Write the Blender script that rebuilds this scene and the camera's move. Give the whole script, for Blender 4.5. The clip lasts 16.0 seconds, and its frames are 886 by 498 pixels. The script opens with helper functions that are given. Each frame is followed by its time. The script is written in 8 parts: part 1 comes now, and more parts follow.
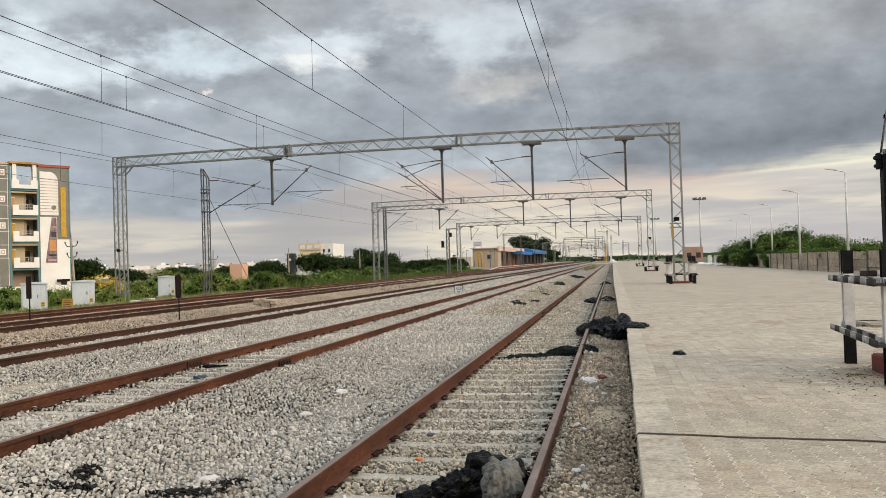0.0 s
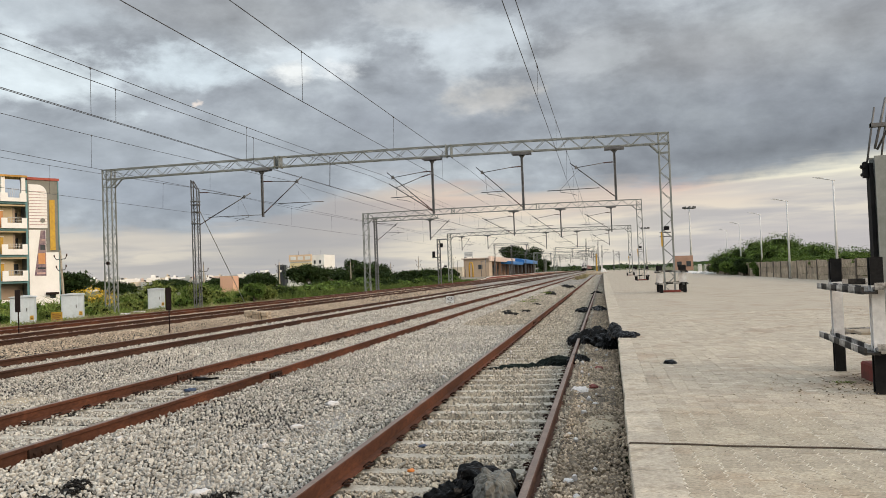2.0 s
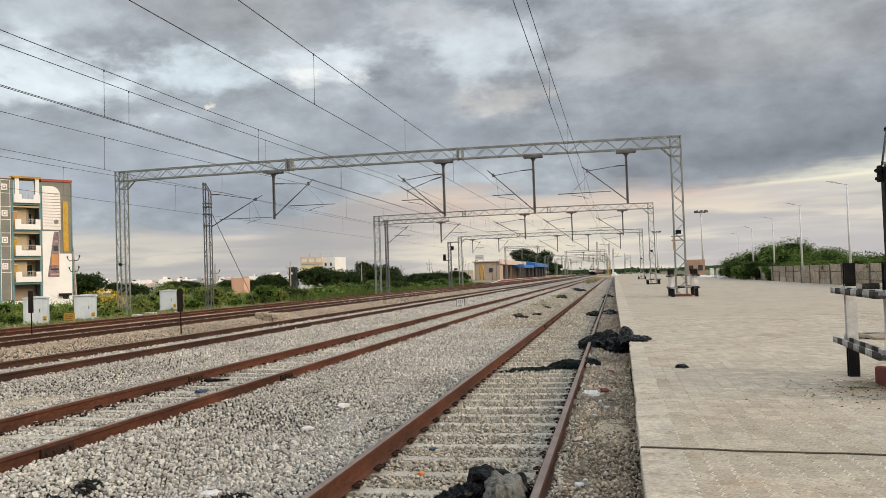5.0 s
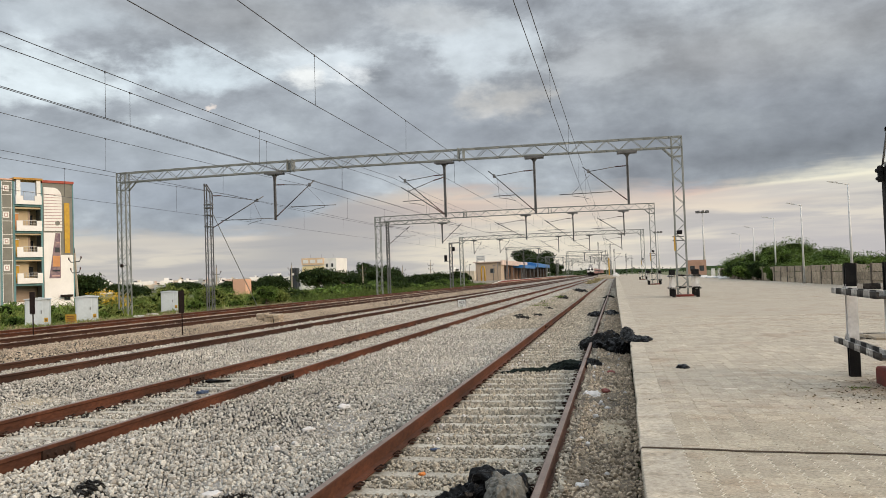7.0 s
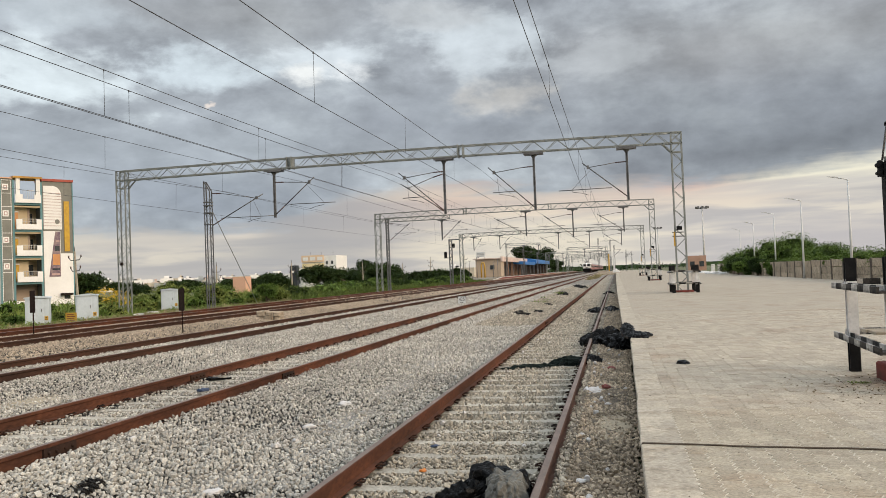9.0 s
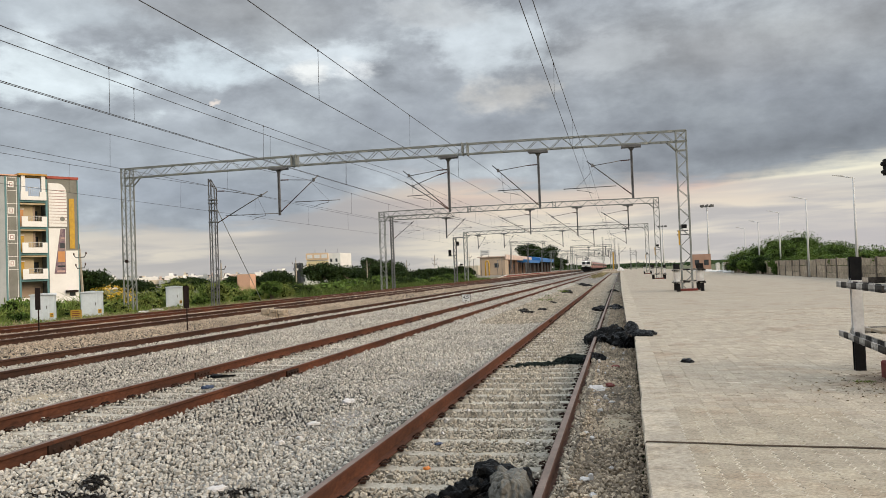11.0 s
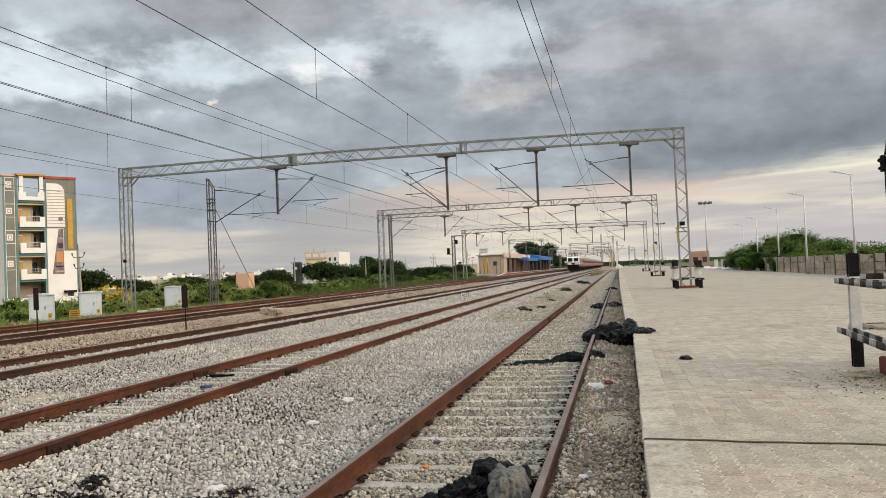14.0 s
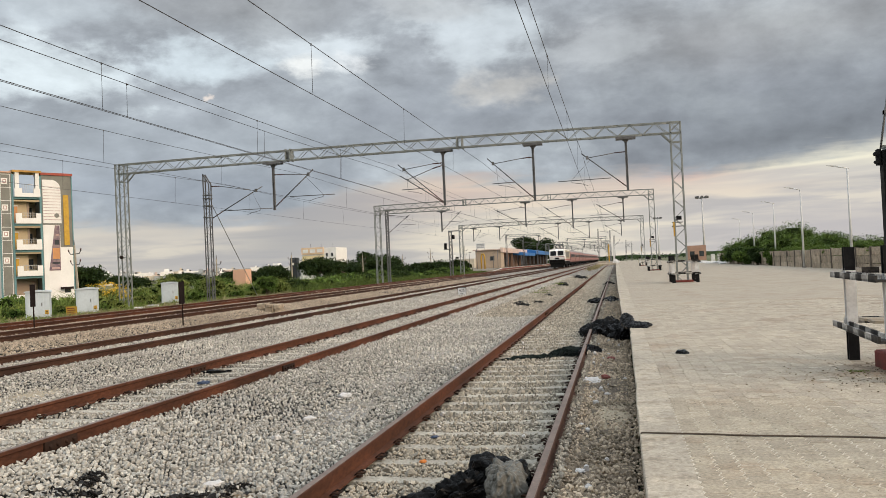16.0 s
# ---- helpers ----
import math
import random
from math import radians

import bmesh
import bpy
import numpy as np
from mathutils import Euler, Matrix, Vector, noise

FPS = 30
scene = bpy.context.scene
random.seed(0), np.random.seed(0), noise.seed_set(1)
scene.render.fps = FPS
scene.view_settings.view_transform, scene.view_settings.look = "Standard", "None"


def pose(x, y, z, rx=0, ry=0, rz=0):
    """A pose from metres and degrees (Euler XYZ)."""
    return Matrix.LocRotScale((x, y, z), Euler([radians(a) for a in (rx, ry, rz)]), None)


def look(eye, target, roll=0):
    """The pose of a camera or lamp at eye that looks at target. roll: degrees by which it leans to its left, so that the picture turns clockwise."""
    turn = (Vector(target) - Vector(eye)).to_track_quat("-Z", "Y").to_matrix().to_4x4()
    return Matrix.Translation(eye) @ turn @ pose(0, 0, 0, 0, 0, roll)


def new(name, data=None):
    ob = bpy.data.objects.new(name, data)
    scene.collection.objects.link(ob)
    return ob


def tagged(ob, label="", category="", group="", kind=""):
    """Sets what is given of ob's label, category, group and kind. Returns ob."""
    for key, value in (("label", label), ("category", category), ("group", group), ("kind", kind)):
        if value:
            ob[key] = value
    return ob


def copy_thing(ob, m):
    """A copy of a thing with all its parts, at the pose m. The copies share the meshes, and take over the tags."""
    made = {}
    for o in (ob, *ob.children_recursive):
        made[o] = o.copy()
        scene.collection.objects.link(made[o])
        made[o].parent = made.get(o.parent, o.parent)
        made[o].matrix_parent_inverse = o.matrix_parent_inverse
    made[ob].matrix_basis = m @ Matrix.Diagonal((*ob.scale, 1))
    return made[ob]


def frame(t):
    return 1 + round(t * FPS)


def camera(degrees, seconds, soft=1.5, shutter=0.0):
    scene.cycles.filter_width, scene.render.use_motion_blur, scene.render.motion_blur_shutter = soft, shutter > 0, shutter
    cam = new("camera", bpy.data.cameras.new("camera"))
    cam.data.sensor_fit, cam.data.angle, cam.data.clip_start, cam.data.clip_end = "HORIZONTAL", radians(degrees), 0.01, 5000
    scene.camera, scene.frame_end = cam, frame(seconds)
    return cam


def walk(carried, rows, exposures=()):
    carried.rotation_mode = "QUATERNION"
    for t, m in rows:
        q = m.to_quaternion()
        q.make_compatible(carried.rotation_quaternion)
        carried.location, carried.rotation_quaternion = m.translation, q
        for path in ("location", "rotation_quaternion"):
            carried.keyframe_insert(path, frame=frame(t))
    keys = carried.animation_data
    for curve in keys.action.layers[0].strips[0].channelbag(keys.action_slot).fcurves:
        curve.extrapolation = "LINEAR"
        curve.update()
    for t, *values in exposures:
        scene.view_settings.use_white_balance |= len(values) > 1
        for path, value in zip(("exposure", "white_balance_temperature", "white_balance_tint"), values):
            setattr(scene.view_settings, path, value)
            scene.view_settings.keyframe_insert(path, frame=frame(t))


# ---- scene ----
cam = camera(56.21, 16.0, soft=0.5)
walk(cam, [
    (0, pose(-0.021, 0.010, 1.650, 91.019, 1.784, 11.597)),
    (0.5, pose(-0.008, 0.009, 1.651, 91.135, 1.926, 11.449)),
    (1, pose(-0.007, 0.008, 1.655, 91.335, 2.133, 11.092)),
    (1.5, pose(-0.009, -0.004, 1.656, 91.523, 2.208, 10.873)),
    (2, pose(-0.015, -0.002, 1.655, 91.717, 2.166, 10.983)),
    (2.5, pose(-0.012, 0.001, 1.657, 91.925, 2.109, 11.233)),
    (3, pose(-0.013, 0.003, 1.655, 92.045, 2.034, 11.404)),
    (3.5, pose(-0.015, 0.004, 1.653, 92.048, 2.011, 11.511)),
    (4, pose(-0.024, 0.007, 1.651, 91.970, 1.936, 11.570)),
    (6.5, pose(-0.014, 0.004, 1.652, 91.950, 1.983, 11.857)),
    (7, pose(-0.014, 0.001, 1.651, 91.999, 1.994, 11.808)),
    (7.5, pose(-0.012, 0.006, 1.651, 91.956, 2.070, 11.765)),
    (8, pose(-0.009, 0.005, 1.651, 91.974, 2.173, 11.802)),
    (8.5, pose(-0.011, 0.002, 1.652, 91.880, 2.247, 11.908)),
    (9, pose(-0.014, 0.003, 1.651, 91.774, 2.244, 11.808)),
    (11.5, pose(-0.013, 0.003, 1.650, 91.644, 2.110, 12.141)),
    (12, pose(-0.011, 0.002, 1.653, 91.690, 2.140, 12.169)),
    (12.5, pose(-0.008, 0.008, 1.654, 91.683, 2.250, 12.220)),
    (13, pose(-0.007, 0.006, 1.651, 91.644, 2.290, 12.172)),
    (13.5, pose(-0.003, 0.006, 1.653, 91.597, 2.384, 12.077)),
    (14, pose(-0.006, 0.004, 1.650, 91.527, 2.395, 12.011)),
    (14.5, pose(-0.008, 0.008, 1.648, 91.454, 2.447, 11.910)),
    (15, pose(-0.001, 0.002, 1.647, 91.367, 2.516, 11.851)),
    (15.5, pose(-0.002, 0.001, 1.649, 91.243, 2.576, 11.869)),
    (16, pose(-0.000, 0.000, 1.651, 91.182, 2.607, 11.813)),
], exposures=[(0, 0.18), (16, 0.18)])

# ---------------------------------------------------------------- sky and sun
SUN_AZ, SUN_EL = radians(112), radians(24)      # azimuth from +Y towards +X


def make_world():
    w = bpy.data.worlds.new("overcast_evening")
    scene.world = w
    w.use_nodes = True
    nt = w.node_tree
    nt.nodes.clear()
    N, L = nt.nodes.new, nt.links.new

    def val(op, a, b=None, clamp=False):
        n = N("ShaderNodeMath")
        n.operation, n.use_clamp = op, clamp
        for i, s in enumerate((a, b)):
            if s is None:
                continue
            if isinstance(s, (int, float)):
                n.inputs[i].default_value = s
            else:
                L(s, n.inputs[i])
        return n.outputs[0]

    def ramp(fac, stops):
        n = N("ShaderNodeValToRGB")
        e = n.color_ramp.elements
        while len(e) < len(stops):
            e.new(0.5)
        for k, (p, c) in zip(e, stops):
            k.position, k.color = p, (*c, 1)
        L(fac, n.inputs[0])
        return n.outputs[0]

    def mix(fac, a, b):
        n = N("ShaderNodeMix")
        n.data_type = "RGBA"
        for i, s in ((0, fac), (6, a), (7, b)):
            if isinstance(s, (int, float)):
                n.inputs[i].default_value = s
            elif isinstance(s, tuple):
                n.inputs[i].default_value = (*s, 1)
            else:
                L(s, n.inputs[i])
        return n.outputs[2]

    co = N("ShaderNodeTexCoord").outputs["Generated"]
    sep = N("ShaderNodeSeparateXYZ")
    L(co, sep.inputs[0])
    x, y, z = sep.outputs
    up = val("MAXIMUM", z, 0.0)
    az = val("ARCTAN2", x, y)                       # 0 along the tracks, negative to their left
    # the cloud deck is a flat layer overhead
    h = val("ADD", up, 0.36)
    comb = N("ShaderNodeCombineXYZ")
    L(val("DIVIDE", x, h), comb.inputs[0])
    L(val("DIVIDE", y, h), comb.inputs[1])

    dome = N("ShaderNodeCombineXYZ")
    L(az, dome.inputs[0])
    L(val("MULTIPLY", up, 1.9), dome.inputs[1])

    def cloud(scale, detail, rough, off, dist=0.0, over=comb):
        m = N("ShaderNodeMapping")
        m.inputs["Location"].default_value = off
        m.inputs["Scale"].default_value = (1.0, 1.0, 1.0)
        L(over.outputs[0], m.inputs[0])
        n = N("ShaderNodeTexNoise")
        n.inputs["Scale"].default_value, n.inputs["Detail"].default_value = scale, detail
        n.inputs["Roughness"].default_value, n.inputs["Distortion"].default_value = rough, dist
        L(m.outputs[0], n.inputs["Vector"])
        return n.outputs[0]

    def col(r, g, b):
        # display shade to sky radiance
        return tuple(max(((v / 255 + 0.055) / 1.055) ** 2.4 / 1.133 - 0.01, 0.0) / 0.97 for v in (r, g, b))

    def smooth(v, lo, hi):
        k = N("ShaderNodeMapRange")
        k.interpolation_type = "SMOOTHSTEP"
        L(v, k.inputs[0])
        k.inputs[1].default_value, k.inputs[2].default_value = lo, hi
        return k.outputs[0]

    big = cloud(2.2, 4, 0.5, (3.1, 1.7, 0), 0.0)
    fine = cloud(8.5, 12, 0.60, (7.3, 2.2, 4), 0.15, dome)
    curl = cloud(6.0, 8, 0.6, (1.3, 9.2, 2), 0.1, dome)
    lift = cloud(6.5, 8, 0.6, (5.3, 4.2, 8), 0.1, dome)
    # thin level streaks of the low sky
    streak_m = N("ShaderNodeMapping")
    streak_m.inputs["Scale"].default_value = (2.6, 2.6, 26.0)
    L(co, streak_m.inputs[0])
    streak = N("ShaderNodeTexNoise")
    streak.inputs["Scale"].default_value, streak.inputs["Detail"].default_value = 3.0, 9
    streak.inputs["Distortion"].default_value = 0.3
    L(streak_m.outputs[0], streak.inputs["Vector"])
    streak = streak.outputs[0]
    # clouds have ragged outlines
    waz = val("ADD", az, val("MULTIPLY", val("SUBTRACT", curl, 0.5), 0.16))
    wup = val("ADD", up, val("MULTIPLY", val("SUBTRACT", lift, 0.5), 0.055))

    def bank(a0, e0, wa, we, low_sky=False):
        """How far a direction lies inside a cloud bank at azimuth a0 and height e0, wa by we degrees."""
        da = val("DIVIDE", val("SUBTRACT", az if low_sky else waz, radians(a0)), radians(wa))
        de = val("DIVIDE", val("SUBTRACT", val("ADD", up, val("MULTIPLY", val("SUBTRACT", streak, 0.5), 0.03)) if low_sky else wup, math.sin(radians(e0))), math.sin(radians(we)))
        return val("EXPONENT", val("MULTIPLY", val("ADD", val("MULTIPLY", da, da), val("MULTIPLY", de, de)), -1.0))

    n = val("ADD", val("ADD", val("MULTIPLY", big, 0.40), val("MULTIPLY", fine, 0.60)), 0.0)
    deck = ramp(n, [(0.36, col(134, 139, 146)), (0.44, col(152, 158, 165)), (0.51, col(170, 177, 184)), (0.58, col(190, 198, 204)), (0.67, col(216, 224, 228))])
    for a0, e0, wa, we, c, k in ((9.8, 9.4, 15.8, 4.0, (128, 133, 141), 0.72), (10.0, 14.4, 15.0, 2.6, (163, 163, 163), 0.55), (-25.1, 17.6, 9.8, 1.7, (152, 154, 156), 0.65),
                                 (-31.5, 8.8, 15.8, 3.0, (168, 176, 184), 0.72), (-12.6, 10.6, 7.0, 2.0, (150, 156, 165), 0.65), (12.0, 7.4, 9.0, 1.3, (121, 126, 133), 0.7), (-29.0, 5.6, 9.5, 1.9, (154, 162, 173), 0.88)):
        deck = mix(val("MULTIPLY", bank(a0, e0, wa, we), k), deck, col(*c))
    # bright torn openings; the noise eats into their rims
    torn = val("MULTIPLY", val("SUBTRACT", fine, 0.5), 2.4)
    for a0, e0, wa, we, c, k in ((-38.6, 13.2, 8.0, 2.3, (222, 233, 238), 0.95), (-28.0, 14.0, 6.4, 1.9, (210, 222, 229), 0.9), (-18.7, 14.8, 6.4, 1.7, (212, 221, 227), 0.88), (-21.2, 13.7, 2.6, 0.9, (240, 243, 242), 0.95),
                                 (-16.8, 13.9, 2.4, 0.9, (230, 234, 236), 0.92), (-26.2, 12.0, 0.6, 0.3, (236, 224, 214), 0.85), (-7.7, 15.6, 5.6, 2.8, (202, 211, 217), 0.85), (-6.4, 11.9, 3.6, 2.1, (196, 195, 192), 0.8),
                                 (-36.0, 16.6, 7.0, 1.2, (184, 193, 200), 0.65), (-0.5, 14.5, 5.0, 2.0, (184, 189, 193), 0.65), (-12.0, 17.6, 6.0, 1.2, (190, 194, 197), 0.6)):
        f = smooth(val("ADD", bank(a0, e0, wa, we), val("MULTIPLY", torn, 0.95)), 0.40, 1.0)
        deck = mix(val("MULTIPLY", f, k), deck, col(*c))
    # billows mottle the whole deck
    puff = cloud(17.0, 12, 0.58, (2.7, 6.1, 1), 0.2, dome)
    shade = N("ShaderNodeVectorMath")
    shade.operation = "SCALE"
    L(deck, shade.inputs[0])
    L(val("ADD", 1.08, val("ADD", val("MULTIPLY", val("SUBTRACT", puff, 0.5), 0.7), val("MULTIPLY", val("SUBTRACT", curl, 0.5), 0.5))), shade.inputs[3])
    deck = shade.outputs[0]
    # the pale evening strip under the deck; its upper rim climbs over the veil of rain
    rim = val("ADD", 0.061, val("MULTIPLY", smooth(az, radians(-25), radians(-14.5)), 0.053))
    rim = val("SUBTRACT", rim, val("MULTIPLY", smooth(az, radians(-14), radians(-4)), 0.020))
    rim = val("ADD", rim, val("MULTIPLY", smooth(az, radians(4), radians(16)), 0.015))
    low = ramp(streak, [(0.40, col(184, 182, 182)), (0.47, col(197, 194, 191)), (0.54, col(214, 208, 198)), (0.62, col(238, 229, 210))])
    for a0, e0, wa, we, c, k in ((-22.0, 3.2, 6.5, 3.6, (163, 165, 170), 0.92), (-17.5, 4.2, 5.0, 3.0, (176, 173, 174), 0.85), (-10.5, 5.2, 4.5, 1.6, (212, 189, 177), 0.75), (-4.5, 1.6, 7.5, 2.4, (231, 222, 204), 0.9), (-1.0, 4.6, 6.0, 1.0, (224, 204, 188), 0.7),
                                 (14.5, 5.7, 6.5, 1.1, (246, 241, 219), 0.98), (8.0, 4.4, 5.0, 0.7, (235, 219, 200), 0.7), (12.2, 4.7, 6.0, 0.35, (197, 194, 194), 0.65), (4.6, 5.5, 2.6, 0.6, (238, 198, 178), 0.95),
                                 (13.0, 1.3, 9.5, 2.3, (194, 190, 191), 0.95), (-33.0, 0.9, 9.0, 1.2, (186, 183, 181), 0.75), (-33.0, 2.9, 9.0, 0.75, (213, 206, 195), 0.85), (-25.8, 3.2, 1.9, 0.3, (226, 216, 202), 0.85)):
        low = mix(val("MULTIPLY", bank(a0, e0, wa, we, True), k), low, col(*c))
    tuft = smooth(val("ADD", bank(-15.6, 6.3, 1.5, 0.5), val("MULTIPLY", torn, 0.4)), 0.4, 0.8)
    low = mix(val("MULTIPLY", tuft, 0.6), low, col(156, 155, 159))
    edge = val("ADD", up, val("MULTIPLY", val("SUBTRACT", streak, 0.5), 0.045))
    edge = val("ADD", edge, val("MULTIPLY", val("SUBTRACT", fine, 0.5), 0.035))
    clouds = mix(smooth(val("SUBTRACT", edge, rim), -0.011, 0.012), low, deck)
    sky = N("ShaderNodeTexSky")
    sky.sky_type, sky.sun_disc = "NISHITA", False
    sky.sun_elevation, sky.sun_rotation = SUN_EL, SUN_AZ
    s = N("ShaderNodeVectorMath")
    s.operation = "SCALE"
    L(sky.outputs[0], s.inputs[0])
    s.inputs[3].default_value = 0.08
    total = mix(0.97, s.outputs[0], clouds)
    # an overcast sky is brightest overhead
    zen = N("ShaderNodeMapRange")
    zen.interpolation_type = "SMOOTHSTEP"
    L(up, zen.inputs[0])
    zen.inputs[1].default_value, zen.inputs[2].default_value = 0.30, 0.85
    zen.inputs[3].default_value, zen.inputs[4].default_value = 1.0, 3.0
    zs = N("ShaderNodeVectorMath")
    zs.operation = "SCALE"
    L(total, zs.inputs[0])
    L(zen.outputs[0], zs.inputs[3])
    total = zs.outputs[0]
    bg = N("ShaderNodeBackground")
    L(total, bg.inputs[0])
    bg.inputs[1].default_value = 1.0
    out = N("ShaderNodeOutputWorld")
    L(bg.outputs[0], out.inputs[0])


make_world()
sun = bpy.data.lights.new("sun", "SUN")
sun.energy, sun.angle, sun.color = 2.4, radians(34), (1.0, 0.80, 0.60)
sun_ob = new("sun", sun)
sun_dir = Vector((math.sin(SUN_AZ) * math.cos(SUN_EL), math.cos(SUN_AZ) * math.cos(SUN_EL), math.sin(SUN_EL)))
sun_ob.matrix_world = look(sun_dir * 100, (0, 0, 0))


# ---------------------------------------------------------------- materials
def mat(name, col, col2=None, rough=0.7, metal=0.0, big=0.6, fine=25.0, amount=0.25, bump=0.2, depth=0.01,
        island=0.0, rand=0.0, contrast=0.12, stretch=(1, 1, 1), spec=0.4, world=False, blotch=()):
    """A node material: base colour that drifts towards col2 in large stains, with fine grain, relief and, where asked,
    a shade of its own for each island or object."""
    m = bpy.data.materials.new(name)
    m.use_nodes = True
    nt = m.node_tree
    N, L = nt.nodes.new, nt.links.new
    b = nt.nodes["Principled BSDF"]
    b.inputs["Metallic"].default_value = metal
    b.inputs["Specular IOR Level"].default_value = spec
    tc, mp = N("ShaderNodeTexCoord"), N("ShaderNodeMapping")
    mp.inputs["Scale"].default_value = stretch
    L(N("ShaderNodeNewGeometry").outputs["Position"] if world else tc.outputs["Object"], mp.inputs[0])

    def tex(scale, detail):
        n = N("ShaderNodeTexNoise")
        n.inputs["Scale"].default_value, n.inputs["Detail"].default_value = scale, detail
        n.inputs["Roughness"].default_value = 0.62
        L(mp.outputs[0], n.inputs["Vector"])
        return n.outputs[0]

    def mixed(fac, a, c, blend="MIX"):
        n = N("ShaderNodeMix")
        n.data_type, n.blend_type = "RGBA", blend
        for i, s in ((0, fac), (6, a), (7, c)):
            if isinstance(s, (int, float)):
                n.inputs[i].default_value = s
            elif isinstance(s, tuple):
                n.inputs[i].default_value = (*s, 1)
            else:
                L(s, n.inputs[i])
        return n.outputs[2]

    big_n, fine_n = tex(big, 4), tex(fine, 6)
    r = N("ShaderNodeMapRange")
    r.inputs[1].default_value, r.inputs[2].default_value = 0.5 - contrast, 0.5 + contrast
    L(big_n, r.inputs[0])
    c = mixed(r.outputs[0], tuple(col), tuple(col2 or [k * 0.7 for k in col]))
    g = N("ShaderNodeMapRange")
    g.inputs[1].default_value, g.inputs[2].default_value = 0.3, 0.7
    g.inputs[3].default_value, g.inputs[4].default_value = 1 - amount, 1 + amount
    L(fine_n, g.inputs[0])
    grey = N("ShaderNodeCombineXYZ")
    for i in range(3):
        L(g.outputs[0], grey.inputs[i])
    c = mixed(1.0, c, grey.outputs[0], "MULTIPLY")
    for scale, lo, hi, tint in blotch:
        e = N("ShaderNodeMapRange")
        e.inputs[1].default_value, e.inputs[2].default_value = lo, hi
        L(tex(scale, 7), e.inputs[0])
        c = mixed(e.outputs[0], c, mixed(1.0, c, tint, "MULTIPLY"))
    for source, k in ((("ShaderNodeNewGeometry", "Random Per Island"), island), (("ShaderNodeObjectInfo", "Random"), rand)):
        if k:
            s = N("ShaderNodeMapRange")
            s.inputs[3].default_value, s.inputs[4].default_value = 1 - k, 1 + k
            L(N(source[0]).outputs[source[1]], s.inputs[0])
            v = N("ShaderNodeCombineXYZ")
            for i in range(3):
                L(s.outputs[0], v.inputs[i])
            c = mixed(1.0, c, v.outputs[0], "MULTIPLY")
    L(c, b.inputs["Base Color"])
    rr = N("ShaderNodeMapRange")
    rr.inputs[3].default_value, rr.inputs[4].default_value = max(rough - 0.12, 0.05), min(rough + 0.12, 1)
    L(fine_n, rr.inputs[0])
    L(rr.outputs[0], b.inputs["Roughness"])
    if bump:
        bp = N("ShaderNodeBump")
        bp.inputs["Strength"].default_value, bp.inputs["Distance"].default_value = bump, depth
        L(fine_n, bp.inputs["Height"])
        L(bp.outputs[0], b.inputs["Normal"])
    return m


def glow(name, col, strength):
    m = bpy.data.materials.new(name)
    m.use_nodes = True
    b = m.node_tree.nodes["Principled BSDF"]
    b.inputs["Base Color"].default_value = (*col, 1)
    b.inputs["Emission Color"].default_value = (*col, 1)
    b.inputs["Emission Strength"].default_value = strength
    return m


def ballast_material():
    """Crushed grey stone seen as a bed: cells with a height each, gaps between them, stains over metres."""
    m = mat("ballast", (0.335, 0.305, 0.26), (0.25, 0.228, 0.195), rough=0.9, big=0.35, fine=3.5, amount=0.3, bump=0.0)
    nt = m.node_tree
    N, L = nt.nodes.new, nt.links.new
    b = nt.nodes["Principled BSDF"]
    tc = N("ShaderNodeTexCoord")
    v1, v2 = N("ShaderNodeTexVoronoi"), N("ShaderNodeTexVoronoi")
    v1.inputs["Scale"].default_value = v2.inputs["Scale"].default_value = 17.0
    v2.feature = "DISTANCE_TO_EDGE"
    for v in (v1, v2):
        L(tc.outputs["Object"], v.inputs["Vector"])
    old = b.inputs["Base Color"].links[0].from_socket
    sep = N("ShaderNodeSeparateColor")
    L(v1.outputs["Color"], sep.inputs[0])
    r = N("ShaderNodeMapRange")
    r.inputs[3].default_value, r.inputs[4].default_value = 0.6, 1.45
    L(sep.outputs[0], r.inputs[0])
    gap = N("ShaderNodeMapRange")
    gap.inputs[1].default_value, gap.inputs[2].default_value = 0.0, 0.16
    gap.inputs[3].default_value, gap.inputs[4].default_value = 0.45, 1.0
    L(v2.outputs["Distance"], gap.inputs[0])
    k = N("ShaderNodeMath")
    k.operation = "MULTIPLY"
    L(r.outputs[0], k.inputs[0])
    L(gap.outputs[0], k.inputs[1])
    g = N("ShaderNodeCombineXYZ")
    for i in range(3):
        L(k.outputs[0], g.inputs[i])
    mx = N("ShaderNodeMix")
    mx.data_type, mx.blend_type = "RGBA", "MULTIPLY"
    mx.inputs[0].default_value = 1.0
    L(old, mx.inputs[6])
    L(g.outputs[0], mx.inputs[7])
    L(mx.outputs[2], b.inputs["Base Color"])
    bp = N("ShaderNodeBump")
    bp.inputs["Strength"].default_value, bp.inputs["Distance"].default_value = 1.0, 0.03
    L(k.outputs[0], bp.inputs["Height"])
    L(bp.outputs[0], b.inputs["Normal"])
    return m


